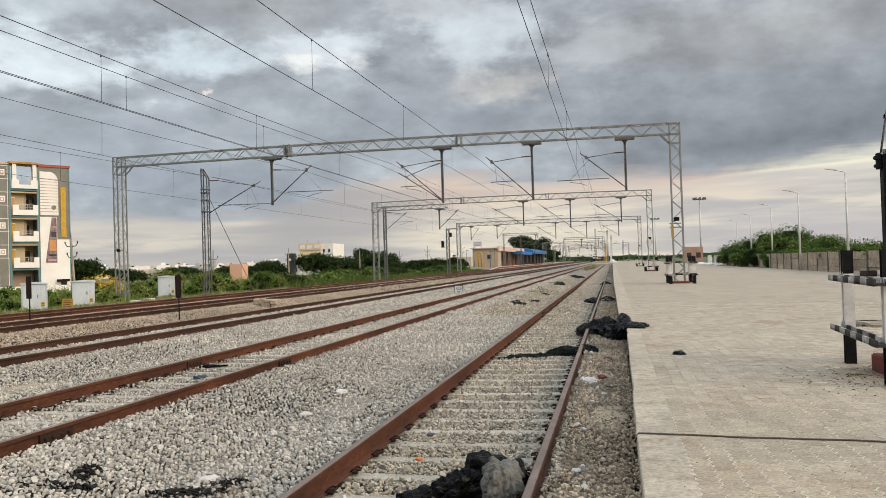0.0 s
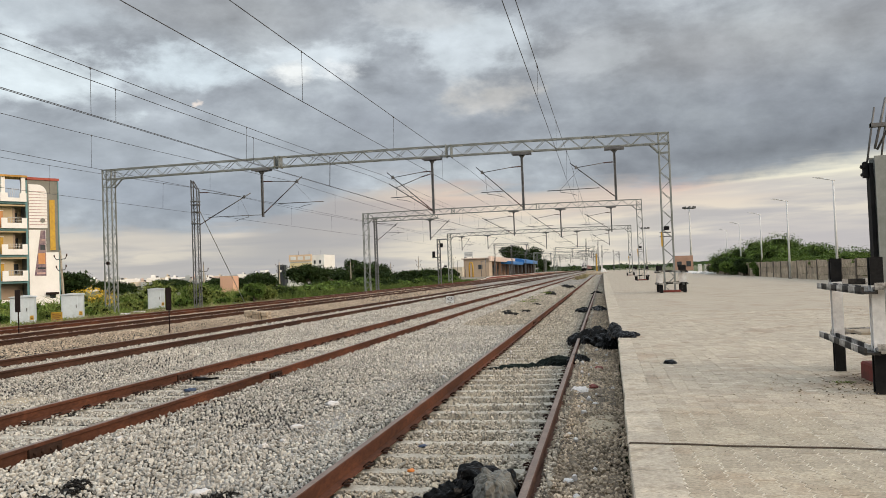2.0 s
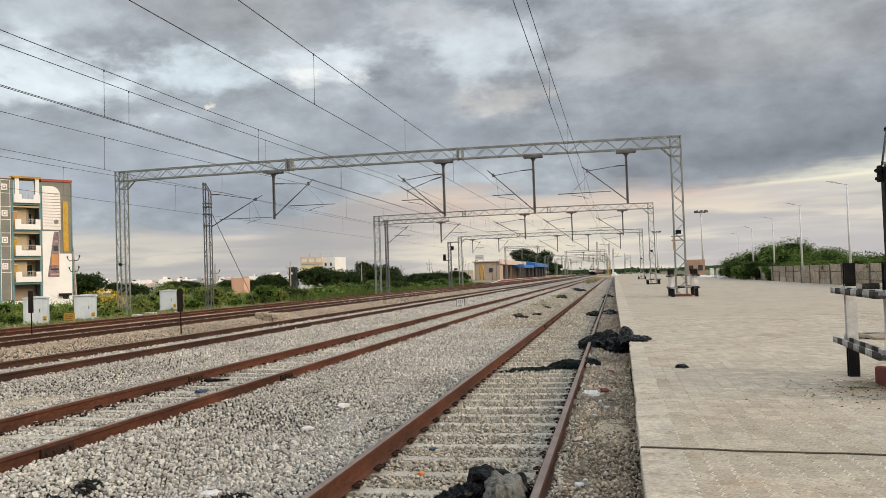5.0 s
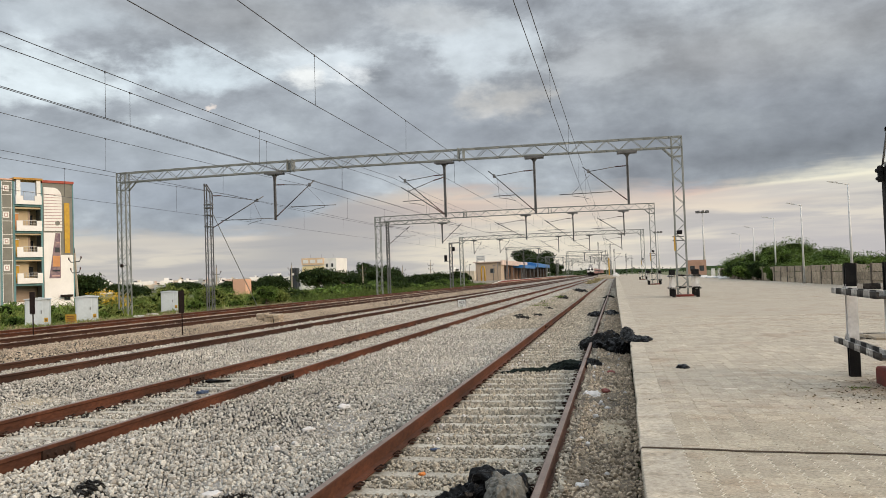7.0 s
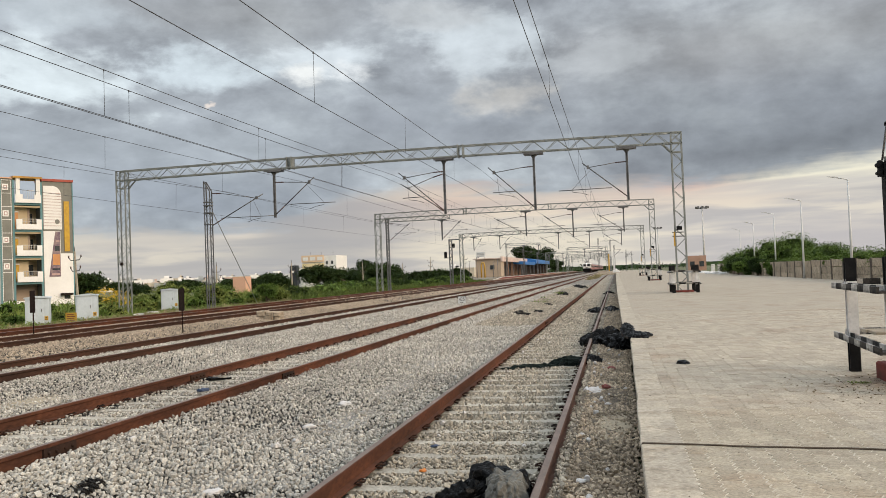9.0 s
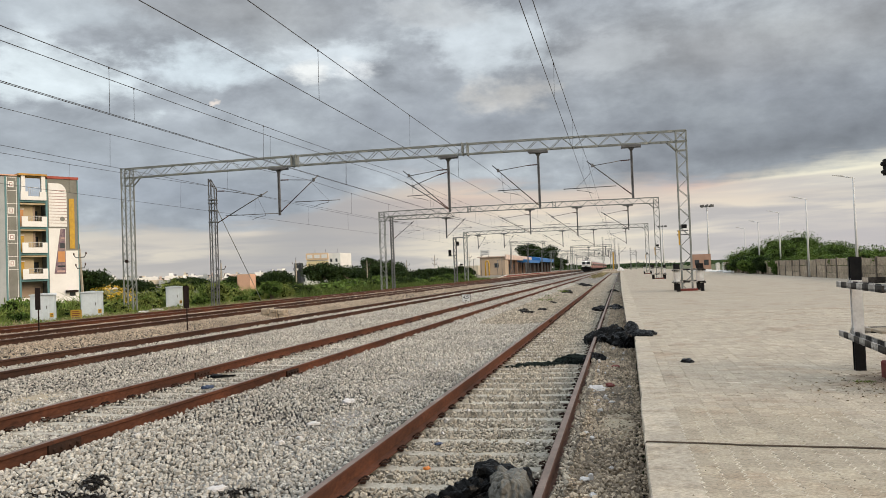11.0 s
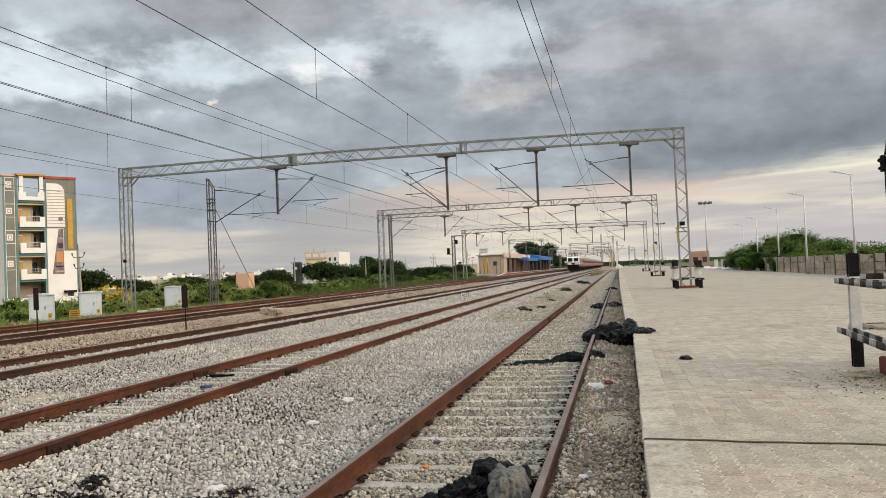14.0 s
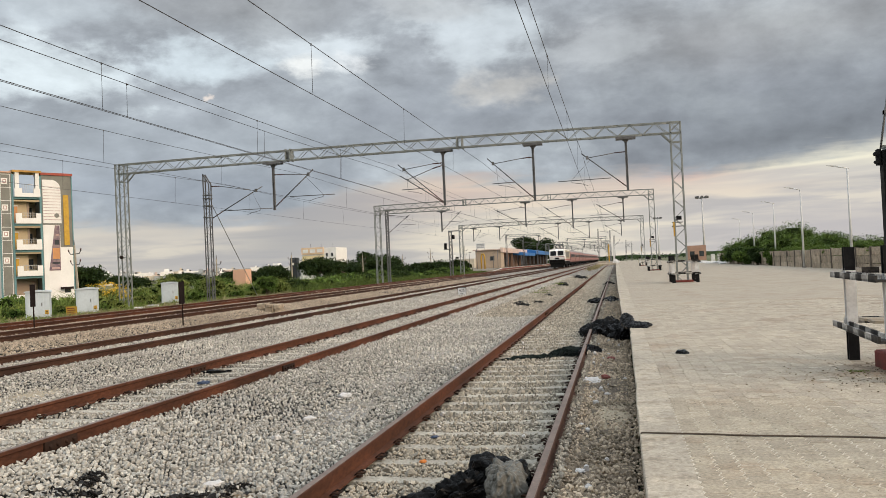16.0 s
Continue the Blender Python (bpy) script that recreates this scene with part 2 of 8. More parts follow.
def film(name, col, rough):
    """Thin plastic film with sharp creases."""
    m = mat(name, col, [k * 1.6 for k in col], rough=rough, big=3, fine=14, amount=0.3, bump=0, spec=0.11)
    nt = m.node_tree
    N, L = nt.nodes.new, nt.links.new
    tc, n, bp = N("ShaderNodeTexCoord"), N("ShaderNodeTexNoise"), N("ShaderNodeBump")
    n.noise_type = "RIDGED_MULTIFRACTAL"
    n.inputs["Scale"].default_value, n.inputs["Detail"].default_value, n.inputs["Distortion"].default_value = 20.0, 4, 0.4
    L(tc.outputs["Object"], n.inputs["Vector"])
    bp.inputs["Strength"].default_value, bp.inputs["Distance"].default_value = 1.0, 0.02
    L(n.outputs[0], bp.inputs["Height"])
    L(bp.outputs[0], nt.nodes["Principled BSDF"].inputs["Normal"])
    return m


M_BALLAST = ballast_material()
# fines coloured near black to paint in the shade between stones
M_SHADEFINES = mat("ballast_fines_gap_shade", (0.028, 0.025, 0.021), (0.017, 0.015, 0.013), rough=0.95, big=0.8, fine=30, amount=0.3, bump=0.5, depth=0.02)
M_STONE = mat("crushed_stone", (0.45, 0.424, 0.368), (0.355, 0.334, 0.291), rough=0.9, big=0.4, fine=60, amount=0.3, island=0.35, bump=0.3, depth=0.004)
M_STONETAN = mat("tan_crushed_stone", (0.385, 0.315, 0.235), (0.30, 0.245, 0.182), rough=0.9, big=0.3, fine=60, amount=0.25, island=0.36, bump=0.3, depth=0.004)
M_STONEDIRTY = mat("soiled_crushed_stone", (0.392, 0.35, 0.278), (0.292, 0.26, 0.205), rough=0.9, big=1.1, fine=60, amount=0.3, island=0.42, bump=0.3, depth=0.004)
M_STONEBROWN = mat("muddy_crushed_stone", (0.49, 0.395, 0.285), (0.28, 0.225, 0.16), rough=0.9, big=0.9, fine=60, amount=0.3, island=0.42, bump=0.3, depth=0.004)
M_SOIL = mat("trackside_soil", (0.17, 0.132, 0.09), (0.085, 0.066, 0.046), rough=0.95, big=0.8, fine=20, amount=0.35, bump=0.6, depth=0.03)
M_FIELD = mat("rough_field", (0.075, 0.10, 0.035), (0.13, 0.115, 0.06), rough=1.0, big=0.06, fine=1.5, amount=0.4, bump=0.6, depth=0.2)
M_HEAD = mat("dusty_rail_head", (0.23, 0.17, 0.138), (0.15, 0.108, 0.085), rough=0.55, metal=0.3, big=1.2, fine=30, amount=0.3, bump=0.1, depth=0.003)
M_RAIL = mat("rusty_rail", (0.118, 0.044, 0.023), (0.055, 0.024, 0.014), rough=0.85, metal=0.0, spec=0.2, big=1.2, fine=30, amount=0.35, bump=0.25, depth=0.004, stretch=(1, 0.35, 1))
M_RAILDUSTY = mat("dusty_rusty_rail", (0.135, 0.072, 0.05), (0.065, 0.036, 0.026), rough=0.85, spec=0.2, big=1.2, fine=30, amount=0.35, bump=0.25, depth=0.004, stretch=(1, 0.35, 1))
M_RAILDARK = mat("dark_oiled_rail", (0.075, 0.036, 0.022), (0.04, 0.021, 0.014), rough=0.8, metal=0.0, spec=0.2, big=1.2, fine=30, amount=0.35, bump=0.25, depth=0.004, stretch=(1, 0.35, 1))
M_CLIP = mat("blackened_clip", (0.05, 0.026, 0.017), (0.02, 0.013, 0.01), rough=0.8, spec=0.15, bump=0.2)
M_SLEEPER = mat("concrete_sleeper", (0.42, 0.385, 0.315), (0.32, 0.29, 0.235), rough=0.9, big=3, fine=50, amount=0.32, rand=0.15, bump=0.4, depth=0.004)
M_CONC = mat("pale_concrete", (0.432, 0.374, 0.292), (0.362, 0.312, 0.242), rough=0.85, big=0.9, fine=35, amount=0.3, blotch=((5.0, 0.52, 0.64, (0.76, 0.74, 0.71)), (1.6, 0.51, 0.62, (1.2, 1.19, 1.17)), (16.0, 0.56, 0.68, (0.72, 0.7, 0.67)), (2.6, 0.55, 0.64, (0.84, 0.81, 0.77))), bump=0.35, depth=0.005)
M_FACE = mat("dark_edge_concrete", (0.12, 0.105, 0.09), (0.07, 0.06, 0.05), rough=0.95, big=2, fine=30, amount=0.3, bump=0.5)
STAINS = ((1.3, 0.52, 0.64, (0.86, 0.80, 0.76)), (7.0, 0.54, 0.68, (0.80, 0.78, 0.75)), (0.7, 0.51, 0.62, (1.13, 1.13, 1.13)), (12.0, 0.55, 0.66, (1.14, 1.14, 1.12)), (38.0, 0.56, 0.68, (0.70, 0.68, 0.65)))
M_PAVER = mat("dusty_paver", (0.395, 0.336, 0.248), (0.335, 0.28, 0.207), rough=0.9, big=0.7, fine=40, amount=0.32, rand=0.12, world=True, blotch=STAINS, bump=0.5, depth=0.01)
M_PAVE = mat("dusty_paving", (0.408, 0.352, 0.272), (0.34, 0.292, 0.225), rough=0.9, big=0.7, fine=40, amount=0.32, island=0.11, world=True, blotch=STAINS, bump=0.3, depth=0.006)
M_JOINT = mat("sandy_joint", (0.60, 0.535, 0.43), (0.42, 0.365, 0.285), rough=0.95, big=0.8, fine=40, amount=0.2)
M_GALV = mat("galvanised_steel", (0.29, 0.30, 0.28), (0.22, 0.23, 0.21), rough=0.55, metal=0.3, big=2, fine=20, amount=0.12, bump=0.05)
M_STEEL = mat("dull_grey_steel", (0.17, 0.17, 0.17), (0.12, 0.115, 0.11), rough=0.6, metal=0.4, big=2, fine=20, amount=0.15, bump=0.05)
M_WIRE = mat("weathered_wire", (0.10, 0.10, 0.105), rough=0.6, metal=0.5, bump=0)
M_INS = mat("brown_insulator", (0.09, 0.04, 0.03), rough=0.3, bump=0)
M_BLACK = mat("worn_black_paint", (0.008, 0.008, 0.009), (0.018, 0.017, 0.016), spec=0.12, rough=0.65, big=4, fine=40, amount=0.3, bump=0.1)
M_WHITE = mat("worn_white_paint", (0.74, 0.72, 0.69), (0.58, 0.56, 0.53), rough=0.6, big=3, fine=18, amount=0.12, bump=0.1)
M_BARWHITE = mat("dirty_white_bar_paint", (0.50, 0.475, 0.435), (0.30, 0.28, 0.25), rough=0.7, big=5, fine=30, amount=0.4, rand=0.12, bump=0.2, blotch=((9.0, 0.52, 0.62, (0.45, 0.42, 0.40)),))
M_BARBLACK = mat("chipped_black_bar_paint", (0.018, 0.017, 0.016), (0.06, 0.054, 0.048), spec=0.15, rough=0.65, big=5, fine=40, amount=0.4, bump=0.2)
M_RED = mat("faded_red_paint", (0.22, 0.045, 0.035), (0.14, 0.04, 0.03), rough=0.8, big=3, fine=30, amount=0.25)
M_BAG = film("black_plastic_film", (0.003, 0.003, 0.003), 0.28)
M_BAGGREY = film("grey_plastic_film", (0.10, 0.096, 0.083), 0.3)
M_RAG = mat("sooty_film_scrap", (0.008, 0.008, 0.0075), (0.02, 0.019, 0.017), rough=0.8, spec=0.06, big=4, fine=30, amount=0.3, bump=0.5, depth=0.02)
M_BAGGREEN = mat("dark_green_net", (0.013, 0.019, 0.016), (0.006, 0.009, 0.008), rough=0.85, spec=0.08, big=4, fine=40, amount=0.3, bump=0.5, depth=0.02)


# ---------------------------------------------------------------- building blocks
class MB:
    """Collects the faces of one mesh."""

    def __init__(self):
        self.v, self.f, self.s = [], [], []

    def add(self, verts, faces, smooth=False):
        o = len(self.v)
        self.v += [tuple(p) for p in verts]
        self.f += [tuple(i + o for i in q) for q in faces]
        self.s += [smooth] * len(faces)
        return self

    def box(self, a, b, c=0.0):
        """A box from corner a to corner b; c chamfers its upright and upper edges."""
        (x0, y0, z0), (x1, y1, z1) = a, b
        if not c:
            return self.add([(x, y, z) for z in (z0, z1) for x, y in ((x0, y0), (x1, y0), (x1, y1), (x0, y1))],
                            [(3, 2, 1, 0), (4, 5, 6, 7), (0, 1, 5, 4), (1, 2, 6, 5), (2, 3, 7, 6), (3, 0, 4, 7)])
        o = [(x0 + c, y0), (x1 - c, y0), (x1, y0 + c), (x1, y1 - c), (x1 - c, y1), (x0 + c, y1), (x0, y1 - c), (x0, y0 + c)]
        i = [(min(max(x, x0 + c), x1 - c), min(max(y, y0 + c), y1 - c)) for x, y in o]
        v = [(x, y, z0) for x, y in o] + [(x, y, z1 - c) for x, y in o] + [(x, y, z1) for x, y in i]
        f = [tuple(range(7, -1, -1)), tuple(range(16, 24))]
        for k in range(8):
            n = (k + 1) % 8
            f += [(k, n, n + 8, k + 8), (k + 8, n + 8, n + 16, k + 16)]
        return self.add(v, f)

    def beam(self, p, q, w, h, up=(0, 0, 1)):
        """A rectangular bar from p to q, w wide and h deep."""
        p, q = Vector(p), Vector(q)
        d = (q - p).normalized()
        s = d.cross(Vector(up))
        if s.length < 1e-3:
            s = d.cross(Vector((0, 1, 0)))
        s.normalize()
        u = s.cross(d)
        c = [(-w / 2, -h / 2), (w / 2, -h / 2), (w / 2, h / 2), (-w / 2, h / 2)]
        v = [e + s * a + u * b for e in (p, q) for a, b in c]
        return self.add(v, [(0, 1, 2, 3), (7, 6, 5, 4), (0, 4, 5, 1), (1, 5, 6, 2), (2, 6, 7, 3), (3, 7, 4, 0)])

    def tube(self, p, q, r, n=6, r2=None):
        p, q = Vector(p), Vector(q)
        d = (q - p).normalized()
        s = d.orthogonal().normalized()
        u = d.cross(s)
        r2 = r if r2 is None else r2
        v = [e + (s * math.cos(2 * math.pi * k / n) + u * math.sin(2 * math.pi * k / n)) * rr for e, rr in ((p, r), (q, r2)) for k in range(n)]
        self.add(v, [(k, (k + 1) % n, (k + 1) % n + n, k + n) for k in range(n)], True)
        o = len(self.v) - 2 * n
        self.f += [tuple(o + k for k in range(n - 1, -1, -1)), tuple(o + n + k for k in range(n))]
        self.s += [False, False]
        return self

    def path(self, pts, r, n=5):
        """A round bar bent along the points, in one piece."""
        P = [Vector(p) for p in pts]
        v, f = [], []
        side = None
        for k, p in enumerate(P):
            d = (P[min(k + 1, len(P) - 1)] - P[max(k - 1, 0)]).normalized()
            side = d.orthogonal().normalized() if side is None else (side - d * side.dot(d)).normalized()
            u = d.cross(side)
            v += [p + (side * math.cos(2 * math.pi * j / n) + u * math.sin(2 * math.pi * j / n)) * r for j in range(n)]
        for k in range(len(P) - 1):
            f += [(k * n + j, k * n + (j + 1) % n, (k + 1) * n + (j + 1) % n, (k + 1) * n + j) for j in range(n)]
        self.add(v, f, True)
        o = len(self.v) - len(v)
        self.f += [tuple(o + j for j in range(n - 1, -1, -1)), tuple(o + len(v) - n + j for j in range(n))]
        self.s += [False, False]
        return self

    def prism(self, outline, y0, y1, axis="y"):
        """Runs the (a, b) outline along an axis."""
        n = len(outline)
        put = {"y": lambda a, b, t: (a, t, b), "x": lambda a, b, t: (t, a, b), "z": lambda a, b, t: (a, b, t)}[axis]
        v = [put(a, b, t) for t in (y0, y1) for a, b in outline]
        f = [(k, (k + 1) % n, (k + 1) % n + n, k + n) for k in range(n)] + [tuple(range(n - 1, -1, -1)), tuple(range(n, 2 * n))]
        return self.add(v, f)

    def mesh(self, name):
        me = bpy.data.meshes.new(name)
        me.from_pydata(self.v, [], self.f)
        me.polygons.foreach_set("use_smooth", self.s)
        bm = bmesh.new()
        bm.from_mesh(me)
        bmesh.ops.recalc_face_normals(bm, faces=bm.faces)
        bm.to_mesh(me)
        bm.free()
        return me


def ob_of(name, mb, material, parent=None, label="", bevel=0.0):
    me = mb.mesh(name) if isinstance(mb, MB) else mb
    if not me.materials:
        me.materials.append(material)
    o = new(name, me)
    if parent:
        o.parent = parent
    if label:
        o["label"] = label
    if bevel:
        b = o.modifiers.new("edges", "BEVEL")
        b.width, b.segments, b.limit_method = bevel, 2, "ANGLE"
    return o


def part(name, mb, material, parent, label="", bevel=0.0):
    return ob_of(name, mb, material, parent, label, bevel)


def thing(name, label, category, group="", at=(0, 0, 0), kind=""):
    e = new(name)
    e.empty_display_size = 0.2
    e.location = at
    return tagged(e, label, category, group, kind)


def fast_mesh(name, verts, faces, material, smooth=False):
    """A large mesh from arrays, faces of one size."""
    me = bpy.data.meshes.new(name)
    verts, faces = np.asarray(verts, np.float32), np.asarray(faces, np.int32)
    k = faces.shape[1]
    me.vertices.add(len(verts))
    me.vertices.foreach_set("co", verts.ravel())
    me.loops.add(faces.size)
    me.loops.foreach_set("vertex_index", faces.ravel())
    me.polygons.add(len(faces))
    me.polygons.foreach_set("loop_start", np.arange(0, faces.size, k, dtype=np.int32))
    me.polygons.foreach_set("use_smooth", np.full(len(faces), smooth))
    me.update(calc_edges=True)
    me.materials.append(material)
    return me


def text_mesh(words, size, material):
    cu = bpy.data.curves.new("lettering", "FONT")
    cu.body, cu.size, cu.extrude, cu.align_x, cu.align_y = words, size, 0.002, "CENTER", "CENTER"
    tmp = new("lettering", cu)
    bpy.context.view_layer.update()
    me = bpy.data.meshes.new_from_object(tmp.evaluated_get(bpy.context.evaluated_depsgraph_get()))
    bpy.data.objects.remove(tmp)
    me.materials.clear()
    me.materials.append(material)
    return me


# ---------------------------------------------------------------- the lie of the land
TRACKS = [(-1.545, 0.0), (-6.75, 0.06), (-11.8, 0.18), (-16.9, 0.31), (-21.5, 0.27)]   # centre, rail top
PROFILE = [(-60, -0.55), (-36, -0.35), (-30, -0.02), (-25, 0.0), (-23.2, 0.125), (-20.0, 0.135), (-18.6, 0.175), (-15.2, 0.175), (-14.2, -0.02),
           (-13.4, 0.03), (-10.2, 0.03), (-9.2, -0.10), (-8.2, -0.085), (-7.62, -0.072), (-7.4, -0.142), (-6.1, -0.142), (-5.88, -0.068), (-5.3, -0.085), (-4.3, -0.15), (-3.3, -0.185), (-2.9, -0.155), (-2.5, -0.15), (-2.34, -0.203), (-0.66, -0.203), (-0.65, -0.19), (-0.62, -0.10), (-0.3, -0.14), (0.2, -0.20)]
PX, PZ = np.array([p[0] for p in PROFILE]), np.array([p[1] for p in PROFILE])
PLAT_Z, PLAT_X = 0.30, 0.145


def land(x):
    return np.interp(x, PX, PZ)


def ground_sheet():
    xs = np.concatenate([[-3000, -1200, -500, -250, -140, -90], np.arange(-60, -23, 2.0), [-22, -15, -8, -2, 0.3, 8, 14.5, 16, 20, 30, 60, 120, 250, 600, 1500, 3000]])
    ys = np.concatenate([[-400, -150, -60, -20], np.arange(0, 260, 5.0), [300, 380, 500, 700, 1000, 1600, 2600, 4200]])
    X, Y = np.meshgrid(xs, ys)
    Z = np.where(X < -24, land(X), np.where(X < 14.4, -0.5, 0.2))
    Z = Z + np.where(X < -30, 0.12 * np.sin(X * 0.3 + Y * 0.17), 0)
    n, m = len(xs), len(ys)
    v = np.stack([X, Y, Z], -1).reshape(-1, 3)
    i = (np.arange(m - 1)[:, None] * n + np.arange(n - 1)).ravel()
    me = fast_mesh("ground", v, np.stack([i, i + 1, i + n + 1, i + n], 1), M_FIELD, True)
    return tagged(new("ground", me), "green scrubby field with bare earth patches beside the railway", "ground", kind="structure")


ground_sheet()


def ballast_bed():
    xs = np.arange(-24.4, 0.15, 0.175)
    ys = np.concatenate([np.arange(-6, 40, 0.25), np.arange(40, 120, 1.0), np.arange(120, 701, 20.0)])
    X, Y = np.meshgrid(xs, ys)
    rng = np.random.default_rng(3)
    Z = land(X) + rng.normal(0, 0.012, X.shape) * (Y < 40) - np.where(Y < 95, 0.055, 0.03)
    Z += 0.02 * np.sin(Y * 0.7 + X * 1.3) * np.sin(Y * 0.23)
    n, m = len(xs), len(ys)
    v = np.stack([X, Y, Z], -1).reshape(-1, 3)
    i = (np.arange(m - 1)[:, None] * n + np.arange(n - 1)).ravel()
    q = np.stack([i, i + 1, i + n + 1, i + n], 1)
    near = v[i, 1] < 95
    # the near bed carries the painted shade of the stone gaps
    tagged(new("ballast_bed", fast_mesh("ballast_bed", v, q[near], M_SHADEFINES, True)), "ballast fines darkened for the shade between the loose stones", "ballast bed", kind="structure")
    return tagged(new("ballast_bed", fast_mesh("ballast_bed", v, q[~near], M_BALLAST, True)), "wide bed of crushed grey stone under the tracks", "ballast bed", kind="structure")



ballast_bed()


# ---------------------------------------------------------------- tracks
RAIL = [(-0.075, -0.172), (0.075, -0.172), (0.075, -0.161), (0.012, -0.145), (0.009, -0.05), (0.036, -0.038), (0.036, -0.006), (0.028, 0.0),
        (-0.028, 0.0), (-0.036, -0.006), (-0.036, -0.038), (-0.009, -0.05), (-0.012, -0.145), (-0.075, -0.161)]
GAUGE = 1.743


def sleeper_mesh():
    b = MB()
    h = 1.375
    prof = [(-h, 0.0), (-0.55, -0.012), (0, -0.02), (0.55, -0.012), (h, 0.0)]
    v, f = [], []
    for x, z in prof:
        v += [(x, -0.135, z - 0.2), (x, -0.10, z), (x, 0.10, z), (x, 0.135, z - 0.2)]
    for k in range(len(prof) - 1):
        o = 4 * k
        f += [(o, o + 4, o + 5, o + 1), (o + 1, o + 5, o + 6, o + 2), (o + 2, o + 6, o + 7, o + 3)]
    f += [(0, 1, 2, 3), (19, 18, 17, 16)]
    b.add(v, f)
    me = b.mesh("sleeper")
    me.materials.append(M_SLEEPER)
    return me


def track(cx, zt, y_end, sleepers, clips_to, label, dark=False, lift=0.0):
    t = thing("railway_track", label, "railway track", "parallel tracks", (cx, 0, zt))
    for s in (-1, 1):
        b = MB()
        b.prism([(x + s * GAUGE / 2, z) for x, z in RAIL], -6, y_end)
        r = part("rail", b, M_RAILDARK if dark else M_RAILDUSTY if cx > -2 and s > 0 else M_RAIL, t)
        h = s * GAUGE / 2
        part("running_surface", MB().prism([(h - 0.03, 0.0), (h + 0.03, 0.0), (h + 0.024, 0.003), (h - 0.024, 0.003)], -6, y_end), M_HEAD, r, "dusty brown running surface")
    rng = random.Random(int(-cx * 100))
    b = MB()
    y = -5.3
    while y < clips_to:
        for s in (-1, 1):
            for q in (-1, 1):
                x0 = s * GAUGE / 2 + q * 0.105
                j = rng.uniform(-0.012, 0.012)
                b.path([(x0 - q * 0.03, y - 0.05 + j, -0.150), (x0, y - 0.055, -0.125), (x0 + q * 0.04, y - 0.03, -0.135), (x0 + q * 0.045, y + 0.035, -0.135),
                        (x0, y + 0.055, -0.128), (x0 - q * 0.028, y + 0.01, -0.145)], 0.010, 4)
                b.box((x0 - 0.025, y - 0.022, -0.18), (x0 + 0.02, y + 0.022, -0.158))
        y += 0.65
    part("fastening", b, M_CLIP, t, "blackened spring clips holding the rails")["kind"] = "stuff"
    y = -5.3
    for _ in range(sleepers):
        o = new("sleeper", SLEEPER)
        o.parent = t
        o.location = (rng.uniform(-0.02, 0.02), y, -0.181 + lift)
        o.rotation_euler = (0, 0, rng.uniform(-0.008, 0.008))
        y += 0.65
    return t


SLEEPER = sleeper_mesh()
LABELS = ["rusty siding rails on concrete sleepers beside the platform edge", "rusty rails half sunk in fresh grey ballast",
          "dark oiled main line rails carrying the approaching train", "dark main line rails on a raised stone bed", "brown loop line rails beside the grass"]
track_1 = track(*TRACKS[0], 236, 300, 60, LABELS[0], lift=-0.004)
track_2 = track(*TRACKS[1], 690, 110, 60, LABELS[1], lift=-0.006)
track(*TRACKS[2], 690, 110, 45, LABELS[2], True, lift=-0.012)
track(*TRACKS[3], 690, 110, 0, LABELS[3], True, lift=-0.012)
track(*TRACKS[4], 690, 110, 0, LABELS[4], False, lift=-0.012)
for t, spots in ((track_2, ((-1, 14.0), (1, 7.8), (1, 14.04))), (track_1, ((-1, 28.0), (1, 28.0)))):
    for s, y in spots:
        b = MB()
        for q in (-1, 1):
            b.box((s * GAUGE / 2 + q * 0.026 - 0.014, y - 0.26, -0.14), (s * GAUGE / 2 + q * 0.026 + 0.014, y + 0.26, -0.042))
            for k in (-0.19, -0.07, 0.07, 0.19):
                b.tube((s * GAUGE / 2 + q * 0.02, y + k, -0.092), (s * GAUGE / 2 + q * 0.07, y + k, -0.092), 0.02, 6)
        part("fishplate", b, M_CLIP, t, "blackened bolted rail joint")


